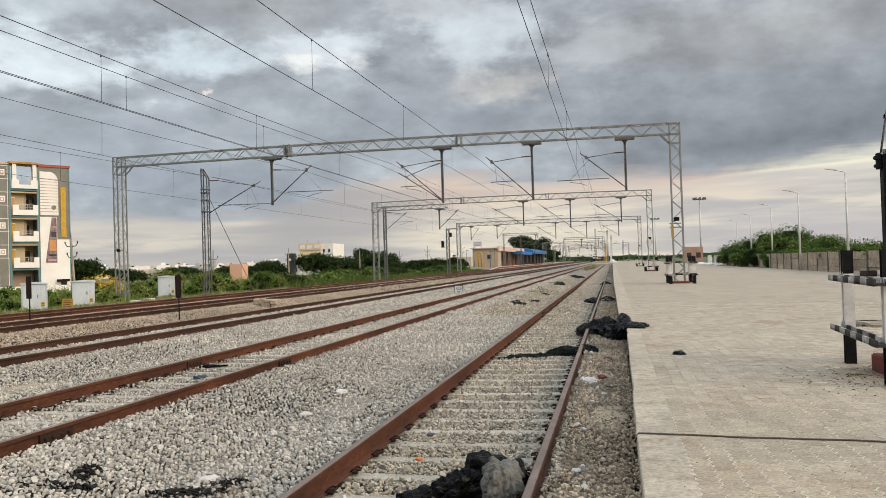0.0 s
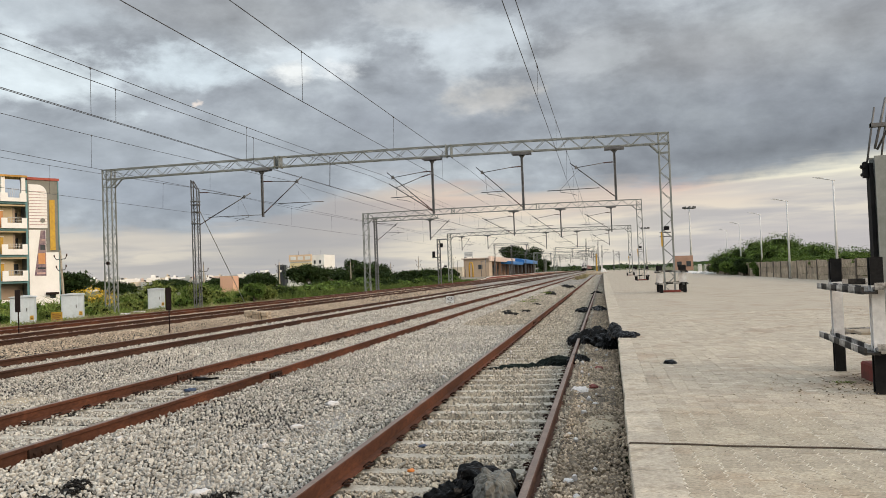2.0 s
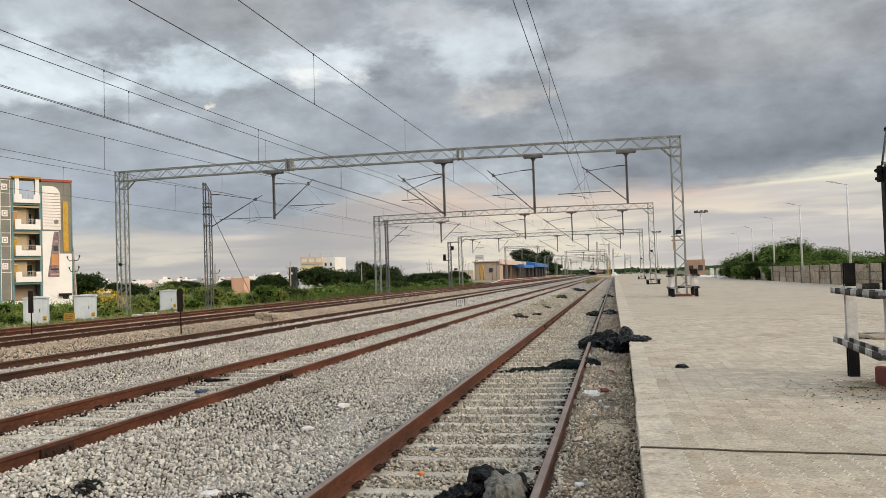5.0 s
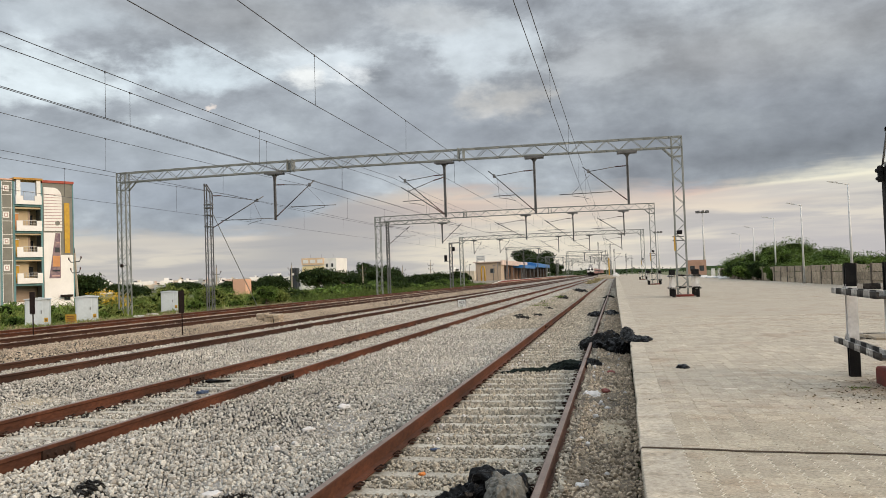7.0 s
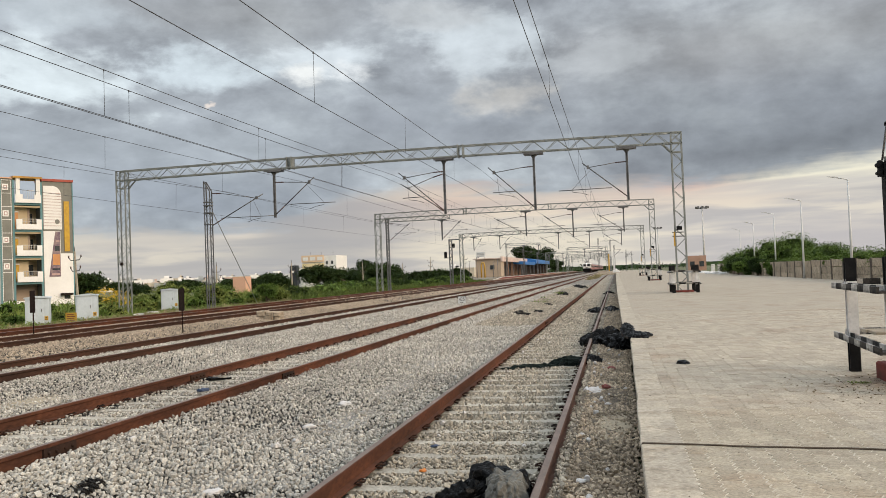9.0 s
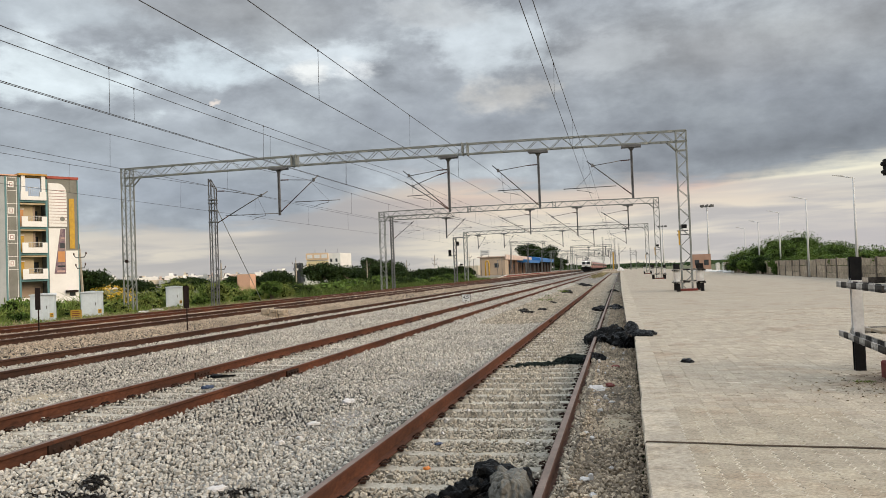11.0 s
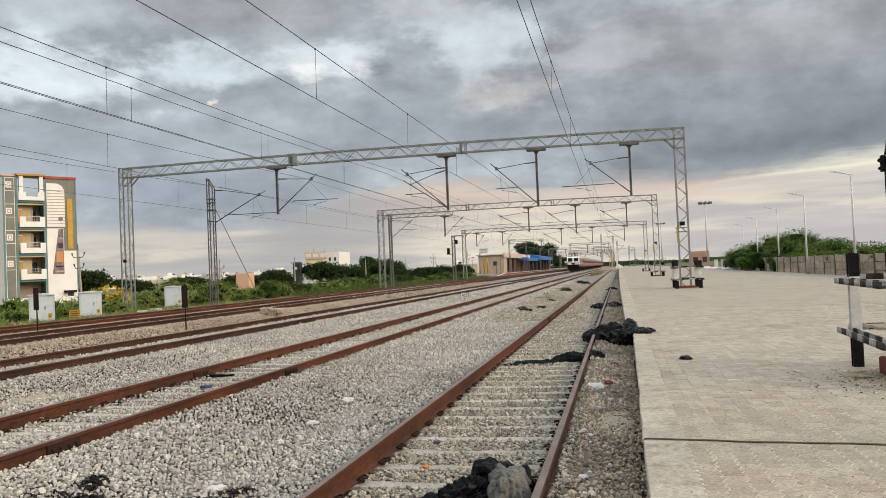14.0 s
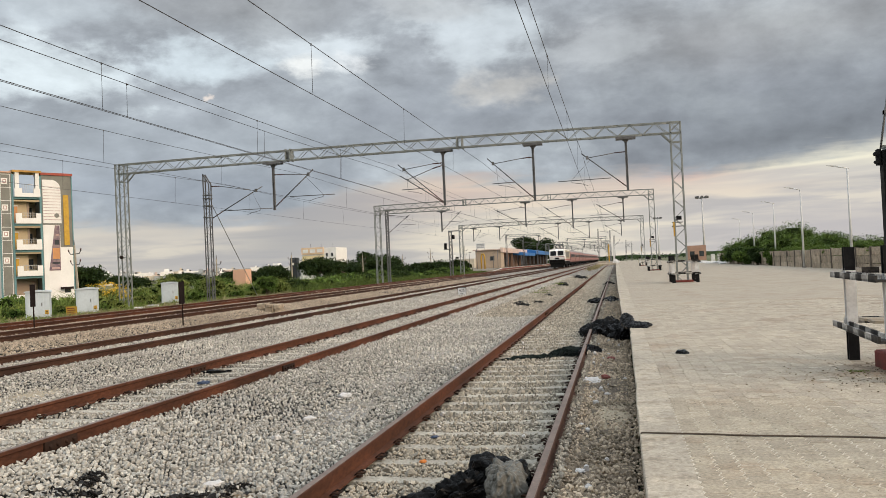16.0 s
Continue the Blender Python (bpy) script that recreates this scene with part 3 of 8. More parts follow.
# ---------------------------------------------------------------- loose stones
def stones(name, count, x0, x1, y0, y1, size, seed, fine, keep, material):
    """Broken stones over a rectangle of the bed; keep tells where they may lie."""
    rng = np.random.default_rng(seed)
    if fine == "chip":
        # broken stones with their corners worn off
        phi = (1 + 5 ** 0.5) / 2
        base = np.array([(-1, phi, 0), (1, phi, 0), (-1, -phi, 0), (1, -phi, 0), (0, -1, phi), (0, 1, phi), (0, -1, -phi), (0, 1, -phi),
                         (phi, 0, -1), (phi, 0, 1), (-phi, 0, -1), (-phi, 0, 1)]) / 1.9
        base = np.sign(base) * np.abs(base) ** 0.75 * 0.98
        tri = np.array([(0, 11, 5), (0, 5, 1), (0, 1, 7), (0, 7, 10), (0, 10, 11), (1, 5, 9), (5, 11, 4), (11, 10, 2), (10, 7, 6), (7, 1, 8),
                        (3, 9, 4), (3, 4, 2), (3, 2, 6), (3, 6, 8), (3, 8, 9), (4, 9, 5), (2, 4, 11), (6, 2, 10), (8, 6, 7), (9, 8, 1)])
    elif fine == "shard":
        base = np.array([(1, 0, 0), (-1, 0, 0), (0, 1, 0), (0, -1, 0), (0.2, 0, 0.9), (0, 0.2, -1)])
        tri = np.array([(0, 2, 4), (2, 1, 4), (1, 3, 4), (3, 0, 4), (2, 0, 5), (1, 2, 5), (3, 1, 5), (0, 3, 5)])
    elif fine == "wedge":
        base = np.array([(-0.8, -0.75, -0.8), (0.8, -0.75, -0.8), (0.8, 0.75, -0.8), (-0.8, 0.75, -0.8), (-0.55, 0.1, 0.75), (0.5, -0.1, 0.65)])
        tri = np.array([(0, 1, 5), (0, 5, 4), (2, 3, 4), (2, 4, 5), (1, 2, 5), (3, 0, 4)])
    else:
        base = np.array([(-0.85, -0.8, -0.8), (0.85, -0.8, -0.8), (0.8, 0.85, -0.8), (-0.85, 0.8, -0.8), (0.1, 0.0, 0.5)])
        tri = np.array([(0, 1, 4), (1, 2, 4), (2, 3, 4), (3, 0, 4)])
    # an upper layer lies side by side with gaps, the rest fills in below
    g = max(1.08 * size, math.sqrt((x1 - x0) * (y1 - y0) / count))
    gx, gy = np.meshgrid(np.arange(x0 + g / 2, x1, g), np.arange(y0 + g / 2, y1, g * 0.95))
    gx[1::2] += g / 2
    top = gx.size
    low = min(max(count - top, 0), top // 7)
    x = np.concatenate([gx.ravel() + rng.uniform(-0.3, 0.3, top) * g, rng.uniform(x0, x1, low)])
    y = np.concatenate([gy.ravel() + rng.uniform(-0.3, 0.3, top) * g, rng.uniform(y0, y1, low)])
    upper = np.arange(top + low) < top
    ok = keep(x, y)
    x, y, upper = x[ok], y[ok], upper[ok]
    n = len(x)
    s = size * rng.lognormal(0, 0.22, n)
    ax = rng.uniform(0.5, 1.25, (n, 3)) * s[:, None] * 0.5
    v = base[None] * ax[:, None] * rng.uniform(0.72, 1.2, (n, len(base), 1))
    v += rng.normal(0, 0.11, v.shape) * s[:, None, None] * (0.25 if len(tri) < 8 else 0.45)
    q = rng.normal(size=(n, 4))
    if len(tri) < 8:
        # half-sunk stones keep their crests up
        a = rng.uniform(0, np.pi, n)
        q = np.stack([np.cos(a), rng.normal(0, 0.13, n), rng.normal(0, 0.13, n), np.sin(a)], -1)
    q /= np.linalg.norm(q, axis=1)[:, None]
    w, a, b, c = q.T
    R = np.stack([1 - 2 * (b * b + c * c), 2 * (a * b - c * w), 2 * (a * c + b * w), 2 * (a * b + c * w), 1 - 2 * (a * a + c * c), 2 * (b * c - a * w),
                  2 * (a * c - b * w), 2 * (b * c + a * w), 1 - 2 * (a * a + b * b)], -1).reshape(n, 3, 3)
    v = np.einsum("nij,nkj->nki", R, v)
    z = land(x) + np.where(upper, rng.uniform(-0.42, 0.30, n), rng.uniform(-1.3, -0.75, n)) * s
    v += np.stack([x, y, z], -1)[:, None]
    f = (tri[None] + (np.arange(n) * len(base))[:, None, None]).reshape(-1, 3)
    me = fast_mesh(name, v.reshape(-1, 3), f, material)
    return tagged(new(name, me), "loose crushed grey ballast stones between the rails", "ballast", kind="stuff")


def clear_of_rails(x, y):
    ok = np.ones(len(x), bool)
    for cx, _ in TRACKS:
        for s in (-1, 1):
            d = x - cx - s * GAUGE / 2
            ok &= (np.abs(d) > 0.088) | ((cx == TRACKS[0][0]) & (s > 0) & (d > 0.055))
    # the siding's sleepers lie bare
    on = (np.abs(x - TRACKS[0][0]) < 0.8) & (np.abs((y + 5.3 + 0.325) % 0.65 - 0.325) < 0.066)
    near = (np.abs(x - TRACKS[1][0]) < 0.72) & (np.abs((y + 5.3 + 0.325) % 0.65 - 0.325) < 0.085)
    ok &= ~(near & (np.random.default_rng(6).random(len(x)) < 0.8))
    ok &= ~((x > -0.52) & (np.random.default_rng(9).random(len(x)) < 0.2))
    bare = np.interp(y, [8, 11, 16, 28], [0.92, 0.62, 0.32, 0.2])
    return ok & ~(on & (np.random.default_rng(5).random(len(x)) < bare))


STRIP = -0.52
for count, x0, x1, y0, y1, size, seed, form, m in (
        (19500, -8.2, -2.42, 5.6, 9.5, 0.043, 11, "chip", M_STONE), (11800, -2.42, STRIP, 5.6, 10.0, 0.038, 15, "chip", M_STONEDIRTY),
        (9000, STRIP, 0.17, 5.6, 16.3, 0.037, 21, "chip", M_STONEBROWN), (24500, -14.0, -2.42, 9.5, 16.0, 0.046, 14, "shard", M_STONE),
        (9600, -2.42, STRIP, 10.0, 28.0, 0.052, 16, "wedge", M_STONEDIRTY), (1300, STRIP, 0.21, 16.3, 19.4, 0.046, 27, "wedge", M_STONEBROWN), (7400, STRIP, 0.06, 19.4, 62.0, 0.068, 22, "wedge", M_STONEBROWN),
        (29500, -13.6, -2.42, 16.0, 28.0, 0.053, 12, "wedge", M_STONE), (30000, -13.6, -4.9, 28.0, 52.0, 0.072, 13, "wedge", M_STONE), (21000, -4.9, STRIP, 28.0, 52.0, 0.071, 33, "wedge", M_STONEDIRTY),
        (72000, -23.8, -13.6, 15.0, 52.0, 0.068, 18, "peak", M_STONETAN), (17000, -13.6, -4.9, 52.0, 95.0, 0.115, 17, "peak", M_STONE), (9000, -4.9, 0.0, 52.0, 95.0, 0.115, 34, "peak", M_STONEDIRTY),
        (14000, -23.8, -13.6, 52.0, 95.0, 0.135, 19, "peak", M_STONETAN), (5400, -4.5, -2.42, -3.0, 5.6, 0.062, 23, "wedge", M_STONE),
        (6700, -9.0, -4.5, -3.0, 5.6, 0.075, 24, "wedge", M_STONE), (5400, -2.42, STRIP, -3.0, 5.6, 0.056, 25, "wedge", M_STONEDIRTY), (2000, STRIP, 0.10, -3.0, 5.6, 0.055, 26, "wedge", M_STONEBROWN)):
    stones("ballast_stones", count, x0, x1, y0, y1, size, seed, form, clear_of_rails, m)


# ---------------------------------------------------------------- platform
EDGE_Y, EDGE_X = (-6, 19.3, 19.31, 24.5, 47, 98, 420), (0.012, 0.212, 0.075, 0.05, -0.03, -0.11, -0.35)     # the edge runs slightly askew and steps back where the near slabs end
COPING = 0.42


def platform():
    p = tagged(ob_of("platform", MB().box((COPING, -6, -0.5), (14.4, 420, PLAT_Z - 0.02)), M_JOINT), "low goods platform of dusty pavers with a concrete edge", "platform", kind="structure")
    cuts = [-6, 0.2, 6.56, 11.4, 16.25, 19.3, 19.31]
    rng = random.Random(4)
    while cuts[-1] < 415:
        cuts.append(cuts[-1] + rng.uniform(5.5, 6.5))
    for y0, y1 in zip(cuts[:-1], cuts[1:]):
        if y1 - y0 < 0.1:
            continue
        xa, xb = np.interp([y0 + 0.004, y1 - 0.004], EDGE_Y, EDGE_X)
        zt = PLAT_Z + rng.uniform(-0.003, 0.003)
        ring, n = [], 12
        # the worn edge is chipped here and there
        for k in range(n + 1):
            u = k / n
            ring.append((xa + (xb - xa) * u + rng.uniform(-0.006, 0.006) + (0.018 if rng.random() < 0.08 else 0), y0 + 0.002 + (y1 - y0 - 0.005) * u))
        out = [(COPING, y0 + 0.002)] + ring + [(COPING, y1 - 0.003)]
        m = len(out)
        b = MB()
        inner = [(x + (0.008 if 0 < k < m - 1 else 0), y) for k, (x, y) in enumerate(out)]
        b.add([(x, y, PLAT_Z - 0.11) for x, y in out] + [(x, y, zt - 0.008) for x, y in out] + [(x, y, zt) for x, y in inner],
              [(k, (k + 1) % m, (k + 1) % m + m, k + m) for k in range(m)] + [(k + m, (k + 1) % m + m, (k + 1) % m + 2 * m, k + 2 * m) for k in range(m)] + [tuple(range(2 * m, 3 * m))])
        part("coping_slab", b, M_CONC, p)
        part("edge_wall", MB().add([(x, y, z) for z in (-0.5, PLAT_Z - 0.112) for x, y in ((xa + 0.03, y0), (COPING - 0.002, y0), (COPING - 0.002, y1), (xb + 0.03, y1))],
             [(3, 2, 1, 0), (4, 5, 6, 7), (0, 1, 5, 4), (1, 2, 6, 5), (2, 3, 7, 6), (3, 0, 4, 7)]), M_FACE, p, "dark concrete face below the platform edge")
    return p


plat = platform()


def portal_leg(b, x0, x1, y0, y1, z0, z1, c, step, thin):
    """Four angle chords with zigzag lacing on all faces."""
    for x in (x0, x1):
        for y in (y0, y1):
            b.beam((x, y, z0), (x, y, z1), c, c)
    n = max(2, round((z1 - z0) / step))
    for k in range(n):
        a, d = z0 + (z1 - z0) * k / n, z0 + (z1 - z0) * (k + 1) / n
        l, r = (x0, x1) if k % 2 else (x1, x0)
        for y in (y0, y1):
            b.beam((l, y, a), (r, y, d), thin, thin)
        l, r = (y0, y1) if k % 2 else (y1, y0)
        for x in (x0, x1):
            b.beam((x, l, a), (x, r, d), thin, thin)


def cantilever(parent, x, y, z_bot, to, base, tip=None, arm=None, second=None):
    """Bracket that reaches from its post at x to the wires over the track at to; base: rail height.
    tip: upper end of the raking tube; arm: ends and height of the steady arm's tube; second: tip of a lower twin bracket."""
    s = 1 if to > x else -1
    zc, zm = base + 5.72, base + 7.0
    tx, tz = tip or (to + s * 0.12, zm + 0.06)
    a0, a1, az = arm or (x + s * 0.75, to + s * 0.75, zc + 0.3)
    c = part("bracket", MB(), M_STEEL, parent)
    b = MB()
    foot = (x + s * 0.12, z_bot + 0.12)

    def rake(u):
        return foot[0] + (tx - foot[0]) * u, foot[1] + (tz - foot[1]) * u

    k0 = rake(0.2)
    b.tube((k0[0], y, k0[1]), (tx, y, tz), 0.03)
    cap = rake(0.87)
    b.tube((x + s * 0.6, y, zm + 0.08), (cap[0], y, cap[1] - 0.02), 0.02)
    b.box((cap[0] - 0.06, y - 0.05, cap[1] - 0.09), (cap[0] + 0.06, y + 0.05, cap[1] + 0.09))
    b.tube((a0, y, az), (a1, y, az - 0.02), 0.022)
    end = a0 + (a1 - a0) * 0.75
    b.path([(end, y, az - 0.02), (end - s * 0.02, y, az - 0.12), (end - s * 0.5, y, az - 0.2), (end - s * 0.85, y, az - 0.32)], 0.014)
    hang = rake(0.8)
    b.tube((hang[0], y, hang[1]), (end, y, az), 0.008)
    twin = []
    if second:
        ux, uz = second
        b.tube((k0[0], y - 0.14, k0[1] - 0.12), (ux, y - 0.14, uz), 0.03)
        b.tube((x + s * 0.6, y - 0.14, zm - 0.2), (ux - s * 0.4, y - 0.14, uz - 0.24), 0.02)
        b.tube((ux - s * 0.4, y - 0.18, uz - 0.24), (ux - s * 0.4, y + 0.04, uz - 0.24), 0.05)
        twin = [((x + s * 0.06, y - 0.14, foot[1] - 0.1), (k0[0], y - 0.14, k0[1] - 0.12)), ((x + s * 0.06, y - 0.14, zm - 0.06), (x + s * 0.6, y - 0.14, zm - 0.2))]
    c.data = b.mesh("bracket")
    c.data.materials.append(M_STEEL)
    for p, q in [((x + s * 0.06, y, foot[1] - 0.05), (k0[0], y, k0[1])), ((x + s * 0.06, y, zm + 0.1), (x + s * 0.6, y, zm + 0.08))] + twin:
        i = MB()
        p, q = Vector(p), Vector(q)
        i.tube(p, q, 0.026, 6)
        for k in range(1, 6):
            m = p.lerp(q, k / 6)
            d = (q - p).normalized() * 0.012
            i.tube(m - d, m + d, 0.042, 8)
        part("insulator", i, M_INS, c)


def portal(y, xl, xr, top, arms, zl, zr, label, far=False):
    p = thing("overhead_line_portal", label, "gantry", "overhead line portals", (0, y, 0))
    w, d, e = 0.50, 0.54, 0.20
    c, thin = (0.062, 0.026) if not far else (0.08, 0.04)
    for x0, x1, z0 in ((xl, xl + 0.56, zl), (xr - w, xr, zr)):
        b = MB()
        portal_leg(b, x0, x1, -e, e, z0 - 0.2, top, c, 0.5, thin)
        ins, s = (x1, 1) if x0 == xl else (x0, -1)
        for yy in (-e, e):
            b.beam((ins, yy, top - 1.0), (ins + s * 0.45, yy, top - d), c, c)
            b.beam((x0 if s < 0 else x1, yy, top - 1.0), (x1 if s < 0 else x0, yy, top - 1.0), c * 0.8, c * 0.8)
        part("leg", b, M_GALV, p)
    b = MB()
    n = round((xr - xl) / 0.62)

    def crown(x):
        # the boom is slightly cambered
        u = (2 * x - xl - xr) / (xr - xl)
        return top + 0.09 * (1 - u * u)

    for yy in (-e, e):
        for k in range(n):
            xa, xb = xl + (xr - xl) * k / n, xl + (xr - xl) * (k + 1) / n
            for zz in (0, -d):
                b.beam((xa - 0.01, yy, crown(xa) + zz), (xb + 0.01, yy, crown(xb) + zz), c, c)
            za, zb = (crown(xa), crown(xb) - d) if k % 2 else (crown(xa) - d, crown(xb))
            b.beam((xa, yy, za), (xb, yy, zb), thin, thin)
    for k in range(0, n, 1):
        xa, xb = xl + (xr - xl) * k / n, xl + (xr - xl) * (k + 1) / n
        ya, yb = (-e, e) if k % 2 else (e, -e)
        for zz in (0, -d):
            b.beam((xa, ya, crown(xa) + zz), (xb, yb, crown(xb) + zz), thin, thin)
    part("boom", b, M_GALV, p)
    for fx in (0.334, 0.639):
        x = xl + (xr - xl) * fx
        for xx in (x - 0.03, x + 0.24):
            part("splice_plate", MB().box((xx - 0.025, -e - 0.07, crown(xx) - d - 0.07), (xx + 0.025, e + 0.07, crown(xx) + 0.07)), M_GALV, p)
    for x, to, base, zb, *more in arms:
        a, tp = MB(), crown(x)
        a.box((x - 0.5, -e - 0.1, tp - d - 0.16), (x + 0.5, -e + 0.02, tp - d - 0.045))
        a.box((x - 0.5, e - 0.02, tp - d - 0.16), (x + 0.5, e + 0.1, tp - d - 0.045))
        a.box((x - 0.16, -e - 0.1, tp - d - 0.19), (x + 0.16, e + 0.1, tp - d - 0.165))
        a.prism([(x - 0.15, tp - d - 0.19), (x + 0.15, tp - d - 0.19), (x + 0.06, tp - d - 0.33), (x - 0.06, tp - d - 0.33)], -0.08, 0.08)
        a.box((x - 0.06, -0.06, zb - 0.12), (x - 0.015, 0.06, tp - d - 0.33))
        a.box((x + 0.015, -0.06, zb - 0.12), (x + 0.06, 0.06, tp - d - 0.33))
        a.box((x - 0.015, -0.01, zb - 0.12), (x + 0.015, 0.01, tp - d - 0.33))
        part("drop_post", a, M_STEEL, p, "dark grey hanging post")
        cantilever(p, x, 0.0, zb, to, base, *more)
    b = MB()
    for zz in (3.1, 3.3):
        b.box((xr - 0.66, -e - 0.03, zz), (xr - 0.10, -e + 0.0, zz + 0.05))
    part("bracket_strap", b, M_STEEL, p)
    b = MB().box((xr - 0.44, -e - 0.14, 3.44), (xr - 0.18, -e - 0.05, 3.64), 0.01)
    part("junction_box", b, M_BLACK, p, "small black box on the leg")
    part("warning_strip", MB().box((xr - 0.6, -e - 0.075, 2.62), (xr - 0.53, -e - 0.055, 3.34)), M_YELLOW, p, "faded yellow warning strip")
    return p


M_YELLOW = mat("faded_yellow_paint", (0.55, 0.33, 0.03), (0.45, 0.26, 0.03), rough=0.6, big=3, fine=20, amount=0.12, bump=0.05)
TX = [t[0] for t in TRACKS]
TZ = [t[1] for t in TRACKS]
portal(43.6, -28.35, 3.49, 8.41, [(0.76, TX[0], 0, 5.25, (-1.51, 7.16), (-0.06, -2.76, 5.80)), (-4.02, TX[1], 0.06, 4.95, (-6.46, 7.25), (-5.0, -6.23, 5.91)),
                          (-8.85, TX[2], 0.1, 5.02, (-11.37, 7.27), (-9.93, -11.18, 5.9), (-11.24, 6.64)), (-18.6, TX[3], 0.1, 5.34, (-16.24, 7.35), (-17.67, -15.03, 5.92))], -0.1, PLAT_Z,
       "wide galvanised lattice portal spanning the tracks from grass to platform")
portal(83.3, -24.45, 3.86, 8.22, [(0.91, TX[0], 0, 5.3), (-4.03, TX[1], 0.06, 5.0), (-8.70, TX[2], 0.1, 5.3), ], 0, PLAT_Z,
       "galvanised lattice portal over the tracks with hanging brackets")
portal(134.2, -25.1, 4.45, 8.2, [(1.0, TX[0], 0, 5.3), (-4.0, TX[1], 0.06, 5.2), (-8.9, TX[2], 0.1, 5.2), (-18.4, TX[3], 0.3, 5.5), (-22.7, TX[4], 0.3, 5.5)], 0, PLAT_Z,
       "galvanised lattice portal near the station platform", True)


def short_portal(y, xl, xr, top, arms):
    """A single mast at the left with a light truss to its right."""
    p = thing("mast_with_truss", "lattice mast with a short truss arm over the loop lines", "mast", "masts with a truss arm", (0, y, 0))
    b = MB()
    portal_leg(b, xl - 0.13, xl + 0.13, -0.13, 0.13, -0.2, top, 0.07, 0.3, 0.035)
    part("mast", b, M_STEEL, p)
    b = MB()
    n = round((xr - xl) / 0.5)
    for yy in (-0.15, 0.15):
        for zz in (0, -0.42):
            b.beam((xl - 0.3, yy, top + zz), (xr, yy, top + zz), 0.07, 0.07)
        for k in range(n):
            za, zb = (top, top - 0.42) if k % 2 else (top - 0.42, top)
            b.beam((xl + (xr - xl) * k / n, yy, za), (xl + (xr - xl) * (k + 1) / n, yy, zb), 0.04, 0.04)
    b.beam((xr, -0.15, top - 0.42), (xr, -0.15, top), 0.07, 0.07)
    part("truss", b, M_GALV, p)
    for x, to, base, zb in arms:
        a = MB()
        a.box((x - 0.45, -0.2, top - 0.56), (x + 0.45, 0.2, top - 0.46))
        a.prism([(x - 0.2, top - 0.56), (x + 0.2, top - 0.56), (x + 0.07, top - 0.72), (x - 0.07, top - 0.72)], -0.1, 0.1)
        a.box((x - 0.07, -0.07, zb - 0.1), (x + 0.07, 0.07, top - 0.72))
        part("drop_post", a, M_STEEL, p)
        cantilever(p, x, 0, zb, to, base)
    cantilever(p, xl + 0.1, 0, 5.4, xl + 2.4, 0.25)
    return p


short_portal(86.0, -23.9, -17.0, 7.95, [(-17.9, TX[3] + 1.0, 0.3, 5.4)])
short_portal(190.0, -24.6, -16.8, 8.1, [(-20.6, TX[4], 0.3, 5.4), (-17.2, TX[3], 0.3, 5.4)])


def lattice_mast():
    m = thing("lattice_mast", "slender lattice mast with a bracket standing in the grass", "mast", at=(-24.0, 46.2, 0))
    b = MB()
    portal_leg(b, -0.2, 0.16, -0.14, 0.14, -0.3, 6.9, 0.05, 0.42, 0.017)
    for x in (-0.2, 0.16):
        for yy in (-0.14, 0.14):
            b.beam((x, yy, 6.9), (x, yy, 7.85 if x < 0 else 7.25), 0.06, 0.06)
    b.beam((-0.2, -0.14, 7.85), (0.16, -0.14, 7.25), 0.06, 0.06)
    b.beam((-0.2, 0.14, 7.85), (0.16, 0.14, 7.25), 0.06, 0.06)
    for z in (6.35, 6.55, 5.9, 5.2):
        b.box((-0.25, -0.2, z), (0.21, 0.2, z + 0.06))
    part("mast", b, M_STEEL, m)
    cantilever(m, 0.2, 0, 5.1, 2.5, 0.0, (3.55, 6.9), (0.8, 4.24, 5.58))
    part("stay", MB().tube((0.2, 0.1, 6.0), (-2.7, 12.9, -0.4), 0.024, 6), M_GALV, m, "taut guy wire to the ground")
    return m


lattice_mast()


# ---------------------------------------------------------------- wires
SUPPORTS = [-14.0, 43.6, 83.3, 134.2, 190.0, 245.0, 300.0, 360.0, 420.0, 480.0]


def overhead_line(cx, zc, zm, label, z_first=0.0, taut=1.0, drop=17.4):
    """Contact wire at height zc and messenger at zm; z_first lifts the contact wire at the first support; drop: place of one dropper before the first portal."""
    t = thing("overhead_line", label, "overhead wire", "wires over the tracks")
    spans = list(zip(SUPPORTS[:-1], SUPPORTS[1:]))

    def at(y):
        k = next((i for i, (a, b) in enumerate(spans) if y <= b), len(spans) - 1)
        a, b = spans[k]
        u = (y - a) / (b - a)
        sag = 0.38 * ((b - a) / 57) ** 2 * (taut if k == 0 else 1.0)
        x = cx + 0.1 * (-1) ** k * (1 - 2 * u)
        return (x, y, zc - 0.16 * u * (1 - u) + (z_first * (1 - u) if k == 0 else 0)), (cx + 0.3 * (x - cx), y, zm - sag * 4 * u * (1 - u))

    ys = sorted({a + (b - a) * j / 8 for a, b in spans for j in range(8)})
    part("contact_wire", MB().path([at(y)[0] for y in ys], 0.0085, 4), M_WIRE, t)
    part("messenger_wire", MB().path([at(y)[1] for y in ys], 0.0095, 4), M_WIRE, t)
    y = drop - 17.4
    while y < 140:
        if all(abs(y - q) > 2.5 for q in SUPPORTS):
            p, q = at(y)
            d = part("dropper", MB().tube(p, q, 0.0055, 4), M_WIRE, t)
            part("clip", MB().tube((q[0], q[1], q[2] - 0.03), (q[0], q[1], q[2] + 0.02), 0.018, 5), M_WIRE, d)
        y += 8.7
    return t


